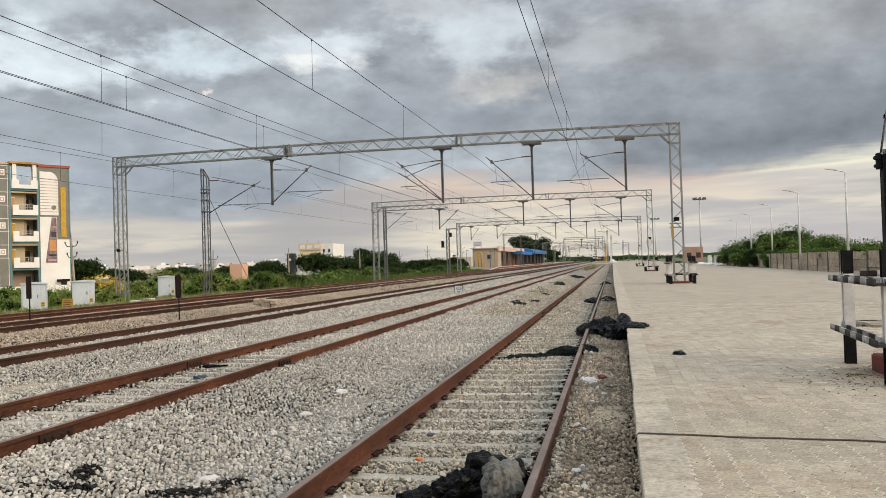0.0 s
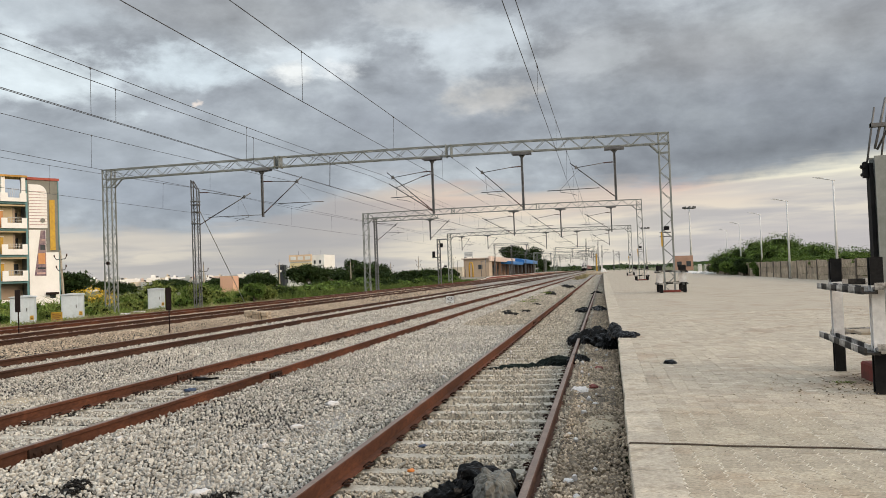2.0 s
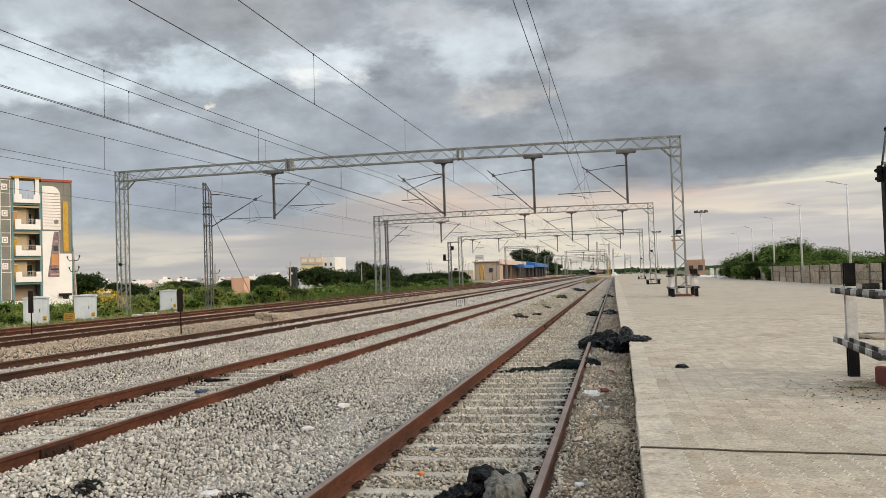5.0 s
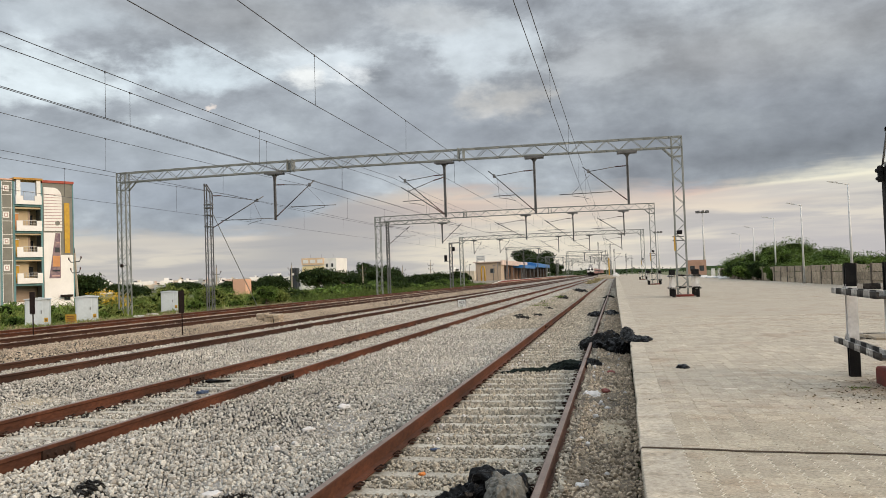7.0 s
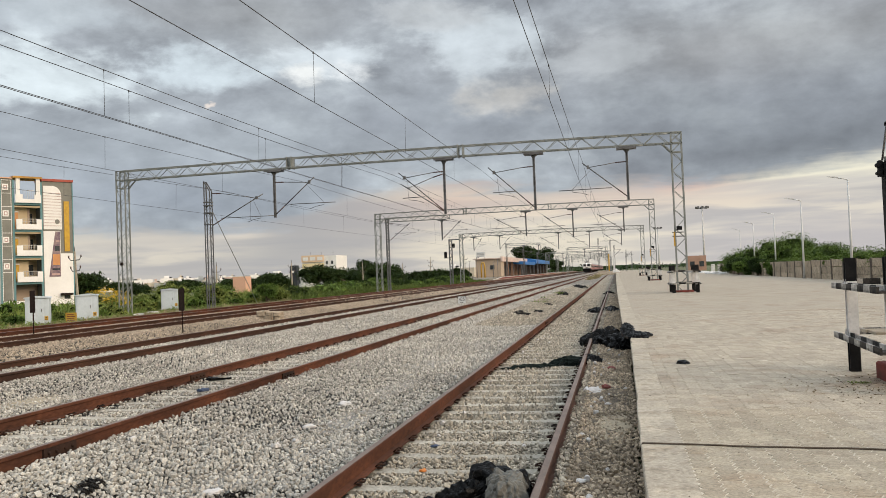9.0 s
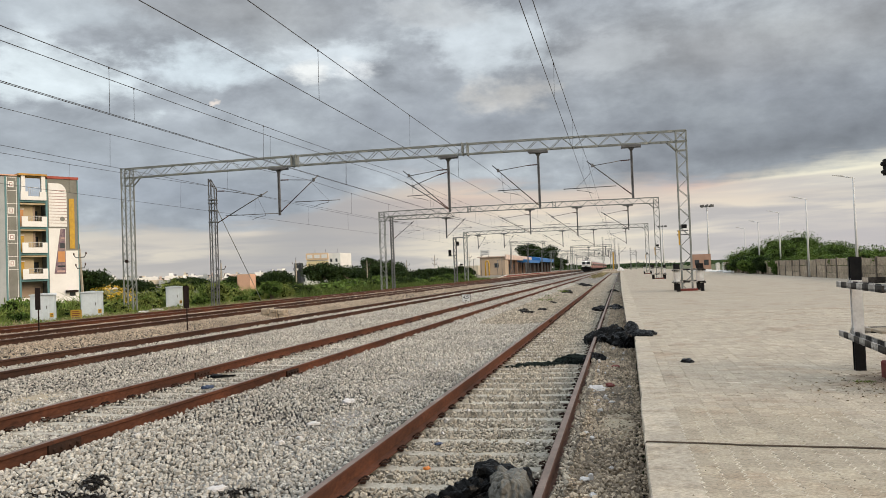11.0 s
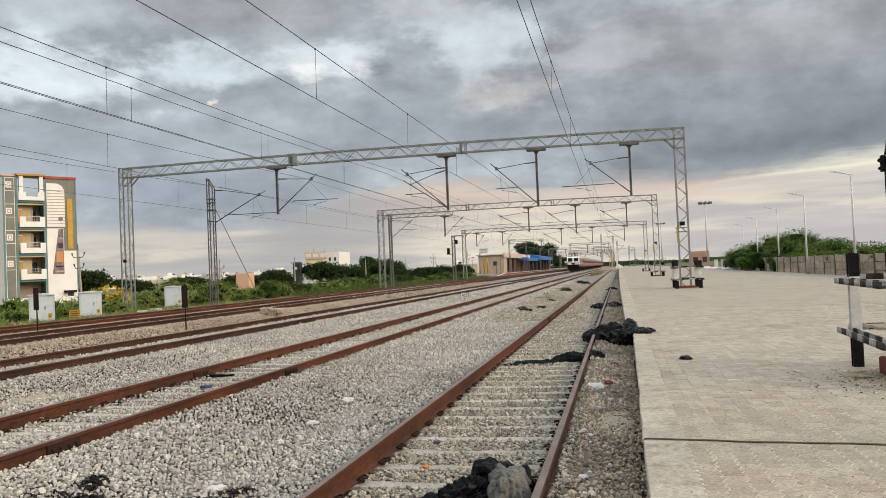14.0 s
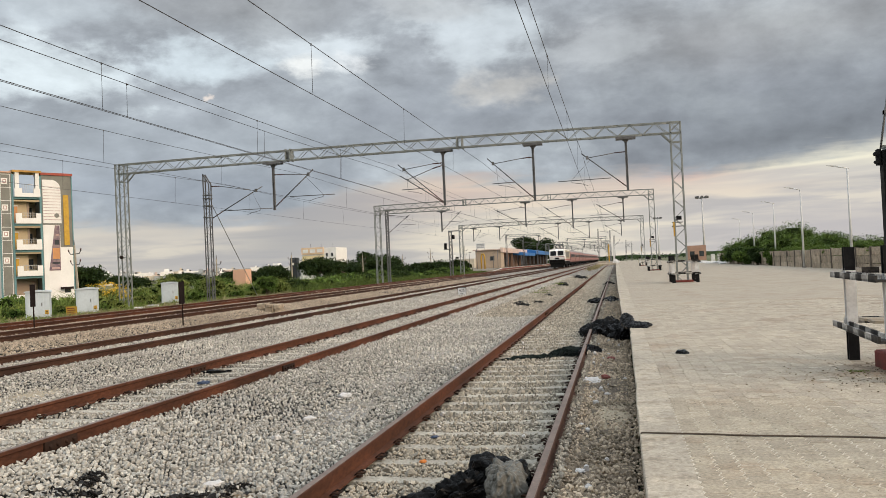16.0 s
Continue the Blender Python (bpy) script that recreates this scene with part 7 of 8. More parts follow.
def locomotive():
    t = thing("locomotive", "white electric locomotive with red bands, headlamp and raised pantograph", "locomotive")
    side = [(0.1, 1.42), (0.0, 1.5), (-0.02, 2.35), (0.42, 3.55), (0.7, 3.85), (19.6, 3.85), (20.0, 3.5), (20.3, 2.35), (20.3, 1.5), (20.2, 1.42)]
    part("body", MB().prism(side, -1.54, 1.54, "x"), M_LOCO, t, bevel=0.09)
    for x in (-0.74, 0.74):
        q = [(x - 0.54, 2.55), (x + 0.54, 2.55), (x + 0.60, 2.62), (x + 0.58, 3.40), (x + 0.50, 3.50), (x - 0.50, 3.50), (x - 0.58, 3.40), (x - 0.60, 2.62)]
        lean = lambda z: 0.02 + (z - 2.35) * 0.367
        b = MB().add([(px, lean(pz) - 0.05, pz) for px, pz in q] + [(px, lean(pz) + 0.06, pz) for px, pz in q], [tuple(range(8)), tuple(range(15, 7, -1))] + [(k, (k + 1) % 8, (k + 1) % 8 + 8, k + 8) for k in range(8)])
        w = part("windscreen", b, M_DARKGLASS, t)
        part("wiper", MB().tube((x * 0.8, lean(2.6) - 0.07, 2.6), (x * 1.1, lean(3.1) - 0.07, 3.1), 0.02, 4), M_UNDER, w)
        part("marker_lamp", MB().tube((x * 1.4, -0.07, 1.98), (x * 1.4, 0.02, 1.98), 0.13, 12), M_SIGN, t, "round front lamp")
        part("buffer", MB().tube((x * 1.32, -0.55, 1.08), (x * 1.32, 0.2, 1.08), 0.14, 10).tube((x * 1.32, -0.6, 1.08), (x * 1.32, -0.53, 1.08), 0.24, 12), M_UNDER, t)
        part("hand_rail", MB().tube((x * 1.95, -0.06, 1.5), (x * 1.95, -0.06, 2.4), 0.03, 5), M_UNDER, t)
    part("headlight", MB().box((-0.22, 0.42, 3.55), (0.22, 0.66, 3.8), 0.04), M_BEAM, t, "twin headlamp above the windscreen")
    part("front_band", MB().box((-1.55, -0.06, 1.40), (1.55, -0.022, 1.74)), M_UNDER, t, "dark front band")
    part("front_stripe", MB().box((-1.5, -0.05, 2.30), (1.5, -0.028, 2.37)), M_LOCORED, t, "thin red stripe below the windscreen")
    part("number_panel", MB().box((-0.45, -0.06, 1.8), (0.45, -0.03, 2.15)), M_UNDER, t)
    part("buffer_beam", MB().box((-1.54, -0.15, 0.82), (1.54, 0.6, 1.42)), M_UNDER, t)
    part("cowcatcher", MB().add([(-1.35, -0.1, 0.8), (1.35, -0.1, 0.8), (1.2, -0.45, 0.15), (-1.2, -0.45, 0.15), (-1.35, 0.3, 0.8), (1.35, 0.3, 0.8), (1.2, 0.1, 0.15), (-1.2, 0.1, 0.15)],
         [(0, 1, 2, 3), (4, 7, 6, 5), (0, 4, 5, 1), (1, 5, 6, 2), (2, 6, 7, 3), (3, 7, 4, 0)]), M_UNDER, t)
    for x, s in ((-1.545, -1), (1.545, 1)):
        part("side_band", MB().box((min(x, x + s * 0.02), 0.3, 1.5), (max(x, x + s * 0.02), 20, 1.85)), M_LOCORED, t, "dull red side band")
        part("side_panel", MB().box((min(x, x + s * 0.012), 3.4, 1.9), (max(x, x + s * 0.012), 19.5, 3.6)), M_LOCOSIDE, t, "dull olive side panel")
        for k in range(5):
            part("side_grille", MB().box((min(x, x + s * 0.02), 4.0 + k * 2.6, 2.2), (max(x, x + s * 0.02), 6.0 + k * 2.6, 3.3)), M_STEEL, t)
        part("cab_window", MB().box((min(x, x + s * 0.02), 1.3, 2.5), (max(x, x + s * 0.02), 2.1, 3.3)), M_DARKGLASS, t)
        part("cab_door", MB().box((min(x, x + s * 0.025), 2.5, 1.3), (max(x, x + s * 0.025), 3.2, 3.4)), M_LOCO, t)
    b = MB()
    b.box((-1.2, 3.4, 3.85), (1.2, 6.4, 4.05), 0.03)
    b.box((-0.9, 8.5, 3.85), (0.9, 12, 4.15), 0.05)
    b.box((-1.2, 14.5, 3.85), (1.2, 17.5, 4.05), 0.03)
    part("roof_gear", b, M_ROOF, t)
    for y0, up in ((3.0, 0.75), (7.0, 0.6), (15.5, 1.5)):
        b = MB()
        for x in (-0.5, 0.5):
            b.path([(x, y0 + 1.2, 4.1), (x * 0.8, y0 - 0.5, 4.1 + up * 0.5), (x * 0.5, y0 + 0.6, 4.1 + up)], 0.075, 5)
        b.path([(-0.95, y0 + 0.6, 4.0 + up), (-0.6, y0 + 0.6, 4.12 + up), (0.6, y0 + 0.6, 4.12 + up), (0.95, y0 + 0.6, 4.0 + up)], 0.075, 5)
        part("pantograph", b, M_WIRE, t)
    part("underframe", MB().box((-1.5, 0.6, 0.75), (1.5, 20, 1.42)), M_UNDER, t)
    part("transformer_case", MB().box((-1.35, 8.2, 0.35), (1.35, 12.2, 0.78)), M_UNDER, t)
    wheels(t, (4.6, 15.8), 3)
    return t


def coach(label):
    t = thing("railway_coach", label, "railway coach", "coaches of the train")
    L = 23.4
    sec = [(-1.45, 1.12), (1.45, 1.12), (1.6, 1.5), (1.6, 2.9), (1.45, 3.45), (-1.45, 3.45), (-1.6, 2.9), (-1.6, 1.5)]
    part("body", MB().prism(sec, 0.35, L), M_COACH, t, "red coach body")
    part("roof", MB().prism([(-1.45, 3.452), (1.45, 3.452), (1.2, 3.8), (0.6, 4.0), (-0.6, 4.0), (-1.2, 3.8)], 0.35, L), M_ROOF, t)
    for s in (-1, 1):
        a, c = sorted((s * 1.602, s * 1.615))
        part("window_band", MB().box((a, 2.2, 2.15), (c, L - 2.0, 2.92)), M_COACHBAND, t, "pale band along the windows")
        for k in range(9):
            y = 3.3 + k * 2.05
            a, c = sorted((s * 1.612, s * 1.66))
            part("window", MB().box((a, y, 2.2), (c, y + 1.45, 2.9)), M_DARKGLASS, t)
        for y in (0.9, L - 1.6):
            a, c = sorted((s * 1.602, s * 1.62))
            part("door", MB().box((a, y, 1.3), (c, y + 0.8, 3.2)), M_COACHBAND, t)
    part("gangway", MB().box((-0.6, 0.05, 1.2), (0.6, 0.35, 3.3)), M_UNDER, t)
    part("underframe", MB().box((-1.35, 0.4, 0.75), (1.35, L, 1.12)), M_UNDER, t)
    part("battery_box", MB().box((-1.3, 9, 0.35), (1.3, 14, 0.75)), M_UNDER, t)
    wheels(t, (3.6, L - 3.6), 2)
    return t


TRAIN = [(locomotive(), 0.0)]
first = coach("long red railway coach with a pale window band")
TRAIN.append((first, 20.9))
for k in range(1, 13):
    TRAIN.append((copy_thing(first, pose(0, 0, 0)), 20.9 + k * 23.9))


# ---------------------------------------------------------------- litter
def crumpled(name, x, y, z, sx, sy, sz, material, label, seed, folds=5.0, parent=None, turn=0.0, category="plastic sheet"):
    """A heap of crumpled film: a slumped lump with sharp folds at three sizes and a ragged rim."""
    bm = bmesh.new()
    bmesh.ops.create_icosphere(bm, subdivisions=6 if parent and parent.location.y < 10 else 5 if parent else 4, radius=1.0)
    off = Vector((seed * 3.7, seed * 1.3, 0))
    rg = random.Random(seed)
    lean = rg.uniform(0, 3.14)
    axis = Vector((math.cos(lean), math.sin(lean), 0))

    def crest(p, f):
        # creases run mostly one way, as in a pulled sheet
        q = (p + axis * p.dot(axis) * -0.55) * f + off
        return 1 - 2.6 * abs(noise.noise(q))

    for v in bm.verts:
        p = v.co.copy()
        fold = 0.30 * crest(p, folds * 0.32) + 0.15 * crest(p + Vector((3, 1, 2)), folds * 0.75) + 0.075 * crest(p + Vector((7, 5, 1)), folds * 1.7) + 0.035 * crest(p + Vector((2, 9, 4)), folds * 3.2)
        rim = 1 + 0.45 * noise.noise(Vector((p.x * 1.8, p.y * 1.8, 0)) + off) + 0.35 * fold
        up = max(p.z, -0.12)
        hgt = up ** 1.0 * (0.62 + 0.6 * noise.noise(p * 1.3 + off)) if up > 0 else up
        hgt += 0.62 * fold * min(1.0, max(up, 0) * 2.5)
        v.co = Vector((p.x * rim * sx, p.y * rim * sy, max(hgt, -0.12) * sz))
    me = bpy.data.meshes.new(name)
    bm.to_mesh(me)
    bm.free()
    me.polygons.foreach_set("use_smooth", [True] * len(me.polygons))
    me.materials.append(material)
    o = new(name, me)
    o.location, o.rotation_euler = (x, y, z), (0, 0, turn)
    if parent:
        o.parent = parent
        return o
    return tagged(o, label, category)


def heap(name, parent, at, rx, ry, h, turn, fold, size, material, seed, drag=0.0, sharp=1.0):
    """A slumped bag of film, broken into flat facets by creases that cross one another; drag pulls long folds across it."""
    n, m = (200, 64) if parent.location.y < 10 else (90, 36)
    rg = random.Random(seed)
    off = Vector((seed * 5.1, seed * 2.3, 0))
    dirs = []
    for k in range(7):
        d = Vector((rg.gauss(0, 1), rg.gauss(0, 1), rg.gauss(0, 0.8))).normalized()
        dirs.append((d, (1.0, 1.35, 1.8, 2.5, 3.3, 4.4, 6.0)[k] / size, rg.uniform(0, 9)))
    ca, sa = math.cos(turn), math.sin(turn)

    def tri(w):
        return abs(2 * (w - math.floor(w)) - 1) * 2 - 1

    v, f = [], []
    for j in range(m + 1):
        th = min(j / m, 1.0) * math.pi * 0.5
        r, z = math.sin(th), math.cos(th) ** sharp
        for i in range(n if j else 1):
            a = 2 * math.pi * i / n
            c = Vector((math.cos(a), math.sin(a), 0))
            ragged = 1 + 0.30 * noise.noise(c * 1.5 + off) + 0.16 * noise.noise(c * 4.5 + off) * r
            p = Vector((rx * c.x * ragged * r, ry * c.y * ragged * r, h * z * (0.94 + 0.2 * noise.noise(c * r * 1.2 + off))))
            bend = noise.noise(p * (1.3 / size) + off)
            crease = 0.0
            for k, (d, fr, ph) in enumerate(dirs):
                w = p.dot(d) * fr + ph + 0.4 * bend + 0.3 * noise.noise(p * (fr * 0.5) + off * (k + 2))
                mask = min(max(0.5 + 1.6 * noise.noise(p * (0.8 / size) + off * (k + 5)), 0.0), 1.0)
                crease += mask * tri(w) / (fr * size) ** 0.75
            crease += drag * tri((p.y + 0.25 * p.x) * 2.2 / size + 0.8 * bend)
            nrm = Vector((c.x * r / rx, c.y * r / ry, math.cos(th) / h)).normalized()
            p += nrm * fold * crease * (1.0 if j < m - 3 else 0.4)
            v.append((at[0] + p.x * ca - p.y * sa, at[1] + p.x * sa + p.y * ca, at[2] + (max(p.z, 0.004) if j < m else -0.03)))
    f += [(0, 1 + i, 1 + (i + 1) % n) for i in range(n)]
    for j in range(m):
        o = 1 + j * n
        if j < m - 1:
            f += [(o + i, o + n + i, o + n + (i + 1) % n, o + (i + 1) % n) for i in range(n)]
    return part(name, MB().add(v, f), material, parent)


s = thing("plastic_sheet", "crumpled black plastic sheet lying between the siding rails", "plastic sheet", at=(-1.12, 6.6, -0.20))
heap("grey_film", s, (0.19, -0.10, 0), 0.18, 0.23, 0.31, 0.1, 0.016, 0.17, M_BAGGREY, 2, 0.0, 0.6)
heap("black_film", s, (0.06, 0.11, 0), 0.23, 0.20, 0.29, 0.2, 0.022, 0.22, M_BAG, 1, 0.7, 0.7)
heap("black_film", s, (0.27, 0.10, 0), 0.09, 0.20, 0.27, 0.2, 0.014, 0.16, M_BAG, 5, 0.6, 0.7)
heap("trailing_film", s, (-0.08, -0.08, 0), 0.32, 0.24, 0.18, 0.5, 0.024, 0.20, M_BAG, 3, 1.3, 1.2)
heap("trailing_film", s, (-0.36, -0.10, 0), 0.28, 0.15, 0.06, 0.3, 0.016, 0.18, M_BAG, 9, 1.2, 1.2)
s = thing("plastic_sheet", "large black plastic sheet draped from the rail to the platform", "plastic sheet", at=(-0.3, 20.3, -0.22))
heap("black_film", s, (-0.02, 0.15, 0), 0.50, 0.85, 0.38, 0.0, 0.07, 0.50, M_BAG, 4, 0.7, 0.8)
heap("black_film", s, (0.28, -0.75, 0), 0.28, 0.55, 0.36, 0.0, 0.055, 0.42, M_BAG, 13, 0.7, 0.8)
heap("trailing_film", s, (-0.36, 0.4, 0), 0.28, 0.9, 0.26, 0.1, 0.05, 0.42, M_BAG, 6, 0.7, 1.0)
heap("draped_end", s, (0.46, -2.3, 0.52), 0.13, 1.3, 0.12, 0.0, 0.03, 0.36, M_BAG, 7, 0.6, 0.8)
heap("draped_end", s, (0.64, -3.6, 0.52), 0.25, 0.45, 0.085, 0.1, 0.02, 0.24, M_BAG, 8, 0.6, 0.9)
s = thing("torn_net", "torn dark green net lying across the siding rail", "net", at=(-1.2, 16.3, -0.21))
heap("bunched_net", s, (0.25, 0.15, 0), 0.42, 0.40, 0.15, 0.2, 0.03, 0.25, M_BAGGREEN, 21, 0.6, 1.1)
heap("net_tail", s, (-0.50, -0.28, 0), 0.55, 0.13, 0.07, 0.35, 0.02, 0.25, M_BAGGREEN, 22, 0.6, 1.1)
heap("net_corner", s, (0.62, 0.0, 0.05), 0.2, 0.38, 0.15, 0.0, 0.03, 0.2, M_BAG, 23, 0.4, 1.0)
s = thing("plastic_sheet", "flattened black plastic sheet beside the siding rail", "plastic sheet", at=(-0.45, 36.6, -0.25))
heap("black_film", s, (0.08, 0, 0), 0.42, 1.5, 0.24, 0.0, 0.05, 0.4, M_BAG, 11, 0.3, 0.9)
heap("trailing_film", s, (-0.45, -0.9, 0.1), 0.36, 0.5, 0.15, 0.3, 0.035, 0.3, M_BAG, 12, 0.4, 0.9)
for k, (x, y, sx, sy, sz) in enumerate([(-3.95, 35.0, 0.35, 0.6, 0.16), (-3.55, 37.5, 0.3, 0.7, 0.14), (-4.35, 36.6, 0.2, 1.0, 0.12), (-4.0, 62.5, 0.45, 1.9, 0.32), (-3.5, 84, 0.6, 3.0, 0.35), (-4.1, 90, 0.4, 2.5, 0.3), (-0.6, 60, 0.3, 1.2, 0.25), (-3.7, 45, 0.25, 1.0, 0.12)]):
    for j in range(3):
        dx, dy = (0.0, 0.55, -0.5)[j] * sx, (0.1, -0.6, 0.55)[j] * sy
        q = (0.62, 0.42, 0.36)[j]
        crumpled("black_rag", x + dx, y + dy, float(land(x + dx)), sx * q, sy * q, sz * (0.7, 0.5, 0.42)[j], M_RAG, "dark plastic scrap half buried in the ballast", 20 + k * 3 + j, 7, None, 0.25 * (j - 1) + 0.06 * k)


def charred(cx, cy, rx, ry, n, turn, seed):
    """Strips of burnt film strewn over the stones, thickest in the middle."""
    rg = random.Random(seed)
    b = MB()
    for _ in range(n):
        u, w = rg.gauss(0, 0.45), rg.gauss(0, 0.45)
        x, y = cx + rx * u * math.cos(turn) - ry * w * math.sin(turn), cy + rx * u * math.sin(turn) + ry * w * math.cos(turn)
        a, ln = rg.uniform(0, 6.28), rg.uniform(0.03, 0.11)
        z = float(land(x)) + rg.uniform(0.012, 0.03)
        pts = [(x + ln * q * math.cos(a + q), y + ln * q * math.sin(a + q), z + 0.02 * math.sin(q * 5 + a)) for q in (0, 0.35, 0.7, 1.0)]
        b.path(pts, rg.uniform(0.003, 0.009), 4)
    for _ in range(n // 3):
        u, w = rg.gauss(0, 0.4), rg.gauss(0, 0.4)
        x, y = cx + rx * u * math.cos(turn) - ry * w * math.sin(turn), cy + rx * u * math.sin(turn) + ry * w * math.cos(turn)
        z, s = float(land(x)) + 0.022, rg.uniform(0.02, 0.05)
        q = [(x + s * rg.uniform(0.5, 1) * math.cos(t), y + s * rg.uniform(0.5, 1) * math.sin(t), z + rg.uniform(-0.015, 0.03)) for t in (0, 1.3, 2.5, 3.8, 5.0)]
        b.add(q + [(p[0], p[1], p[2] - 0.004) for p in q] + [(x, y, z + 0.012)], [(k, (k + 1) % 5, 10) for k in range(5)] + [(k, k + 5, (k + 1) % 5 + 5, (k + 1) % 5) for k in range(5)])
    return tagged(ob_of("charred_scrap", b, M_CHAR), "charred strips of black plastic strewn on the ballast", "litter", kind="stuff")


M_CHAR = mat("burnt_plastic", (0.008, 0.007, 0.006), (0.02, 0.017, 0.014), rough=0.7, spec=0.2, bump=0)
charred(-4.68, 6.62, 0.12, 0.30, 60, 0.5, 1)
charred(-4.5, 6.2, 0.4, 0.10, 40, 0.1, 2)
charred(-3.5, 6.28, 0.36, 0.11, 90, 0.3, 3)
charred(-3.3, 6.6, 0.2, 0.08, 26, 0.7, 4)
M_NAVY = mat("dark_blue_film", (0.03, 0.05, 0.10), rough=0.5)
M_CARD = mat("brown_card", (0.16, 0.11, 0.06), rough=0.8)
M_PAPER = mat("white_litter", (0.62, 0.59, 0.56), (0.48, 0.45, 0.42), rough=0.7, amount=0.1)
crumpled("torn_card", -3.12, 6.3, -0.19, 0.16, 0.09, 0.05, M_CARD, "torn brown card lying on the ballast", 60, 5, None, 0.3, "litter")
crumpled("plastic_bag", -0.44, 12.35, -0.14, 0.14, 0.24, 0.075, M_PAPER, "crumpled white plastic bag beside the rail", 61, 4, None, 0, "litter")
crumpled("plastic_wrapper", -0.25, 12.7, -0.13, 0.06, 0.1, 0.05, M_RED, "small red wrapper beside the white bag", 62, 4, None, 0, "litter")
crumpled("plastic_wrapper", -0.18, 15.2, -0.15, 0.07, 0.1, 0.05, M_RED, "small red wrapper in the trackside stones", 63, 4, None, 0, "litter")
crumpled("foil_wrapper", -3.55, 6.72, -0.17, 0.09, 0.07, 0.04, M_PAPER, "crumpled pale wrapper on the ballast", 64, 5, None, 0, "litter")
crumpled("blue_wrapper", -6.75, 12.6, -0.10, 0.09, 0.07, 0.05, M_NAVY, "small blue wrapper between the rails", 65, 4, None, 0.4, "litter")
crumpled("black_scrap", 0.83, 11.9, PLAT_Z, 0.085, 0.11, 0.055, M_BAG, "small black plastic scrap on the pavers", 66, 5, None, 0.4, "litter")
crumpled("dark_rag", -7.4, 14.2, -0.12, 0.25, 0.1, 0.06, M_BAG, "dark rag lying by the rail", 67, 5, None, 0.4, "litter")
rg = random.Random(19)
for k in range(84):
    on = rg.random() < 0.4
    x = rg.uniform(-0.5, 0.05) if on else rg.choice([rg.uniform(-2.25, -2.0), rg.uniform(-2.25, -2.05), rg.uniform(-2.2, -0.8), rg.uniform(-5.5, -2.8)])
    y = rg.uniform(5.5, 24)
    z = float(land(x)) + 0.02
    bb = MB()
    r = rg.uniform(0.012, 0.026)
    if k % 5:
        bb.box((-r, -r * 0.8, -r * 0.5), (r, r * 0.8, r * 0.7), r * 0.3)
        o = tagged(ob_of("white_pebble", bb, M_PAPER), "white stone chip among the grey ballast", "pebble", "white chips in the ballast")
    else:
        bb.tube((0, 0, 0), (0, 0, 0.06), 0.027, 9, 0.021)
        o = tagged(ob_of("paper_cup", bb, M_PAPER), "discarded small white paper cup", "paper cup", "discarded cups")
    o.location = (x, y, z)
    o.rotation_euler = (rg.uniform(-1.5, 1.5), rg.uniform(-1.5, 1.5), rg.uniform(0, 6))

# soil and weeds round the guard's feet
def dirt_patch(name, cx, cy, rx, ry, z, h, material, label, seed):
    rng = np.random.default_rng(seed)
    n, m = 40, 14
    v = [(cx, cy, z + h)]
    for j in range(1, m + 1):
        for i in range(n):
            a, q = 2 * math.pi * i / n, j / m
            w = 1 + 0.35 * noise.noise(Vector((math.cos(a) * 2, math.sin(a) * 2, seed))) + 0.25 * noise.noise(Vector((math.cos(a) * 7, math.sin(a) * 7, seed)))
            v.append((cx + rx * q * w * math.cos(a), cy + ry * q * w * math.sin(a), z + (h * (1 - q ** 1.5) + rng.normal(0, 0.004)) - 0.004 * (j == m)))
    f = [(0, 1 + i, 1 + (i + 1) % n) for i in range(n)]
    for j in range(m - 1):
        for i in range(n):
            o = 1 + j * n
            f.append((o + i, o + n + i, o + n + (i + 1) % n, o + (i + 1) % n))
    b = MB().add(v, f, True)
    return tagged(ob_of(name, b, material), label, "soil", kind="structure")


M_DIRT = mat("dusty_brown_soil", (0.36, 0.285, 0.205), (0.22, 0.165, 0.115), rough=0.95, big=2.5, fine=25, amount=0.25, bump=0.5, depth=0.02)
dirt_patch("soil_patch", 3.2, 9.8, 0.75, 0.9, PLAT_Z - 0.004, 0.012, M_DIRT, "bare brown soil round the guard posts", 3)


M_SAND = mat("pale_trackside_sand", (0.40, 0.335, 0.235), (0.30, 0.25, 0.175), rough=0.95, big=2, fine=30, amount=0.25, bump=0.4, depth=0.015)
M_ASH = mat("grey_stone_dust", (0.29, 0.275, 0.25), (0.19, 0.18, 0.165), rough=0.95, big=2.5, fine=40, amount=0.3, bump=0.5, depth=0.012)
dirt_patch("sand_patch", -0.22, 9.8, 0.3, 1.15, float(land(-0.22)) - 0.026, 0.034, M_SAND, "patch of pale sand beside the siding rail", 5)
dirt_patch("sand_patch", -9.2, 11.6, 0.5, 0.7, float(land(-9.2)) - 0.015, 0.03, M_SAND, "patch of pale sand between the tracks", 7)
dirt_patch("sand_patch", -0.2, 6.0, 0.2, 0.6, float(land(-0.2)) - 0.02, 0.02, M_SAND, "patch of pale sand beside the siding rail", 6)
for k, (x, y, rx, ry) in enumerate([(-3.3, 8.4, 0.4, 0.9), (-3.6, 10.3, 0.35, 1.1), (-3.75, 7.1, 0.45, 0.5), (-3.7, 13.4, 0.3, 1.3), (-3.85, 16.6, 0.35, 1.6), (-3.8, 21, 0.4, 2.2), (-3.9, 27, 0.4, 3.0)]):
    dirt_patch("dust_patch", x, y, rx, ry, float(land(x)) - 0.03, 0.022, M_ASH, "grey stone dust filling the ballast", 11 + k)
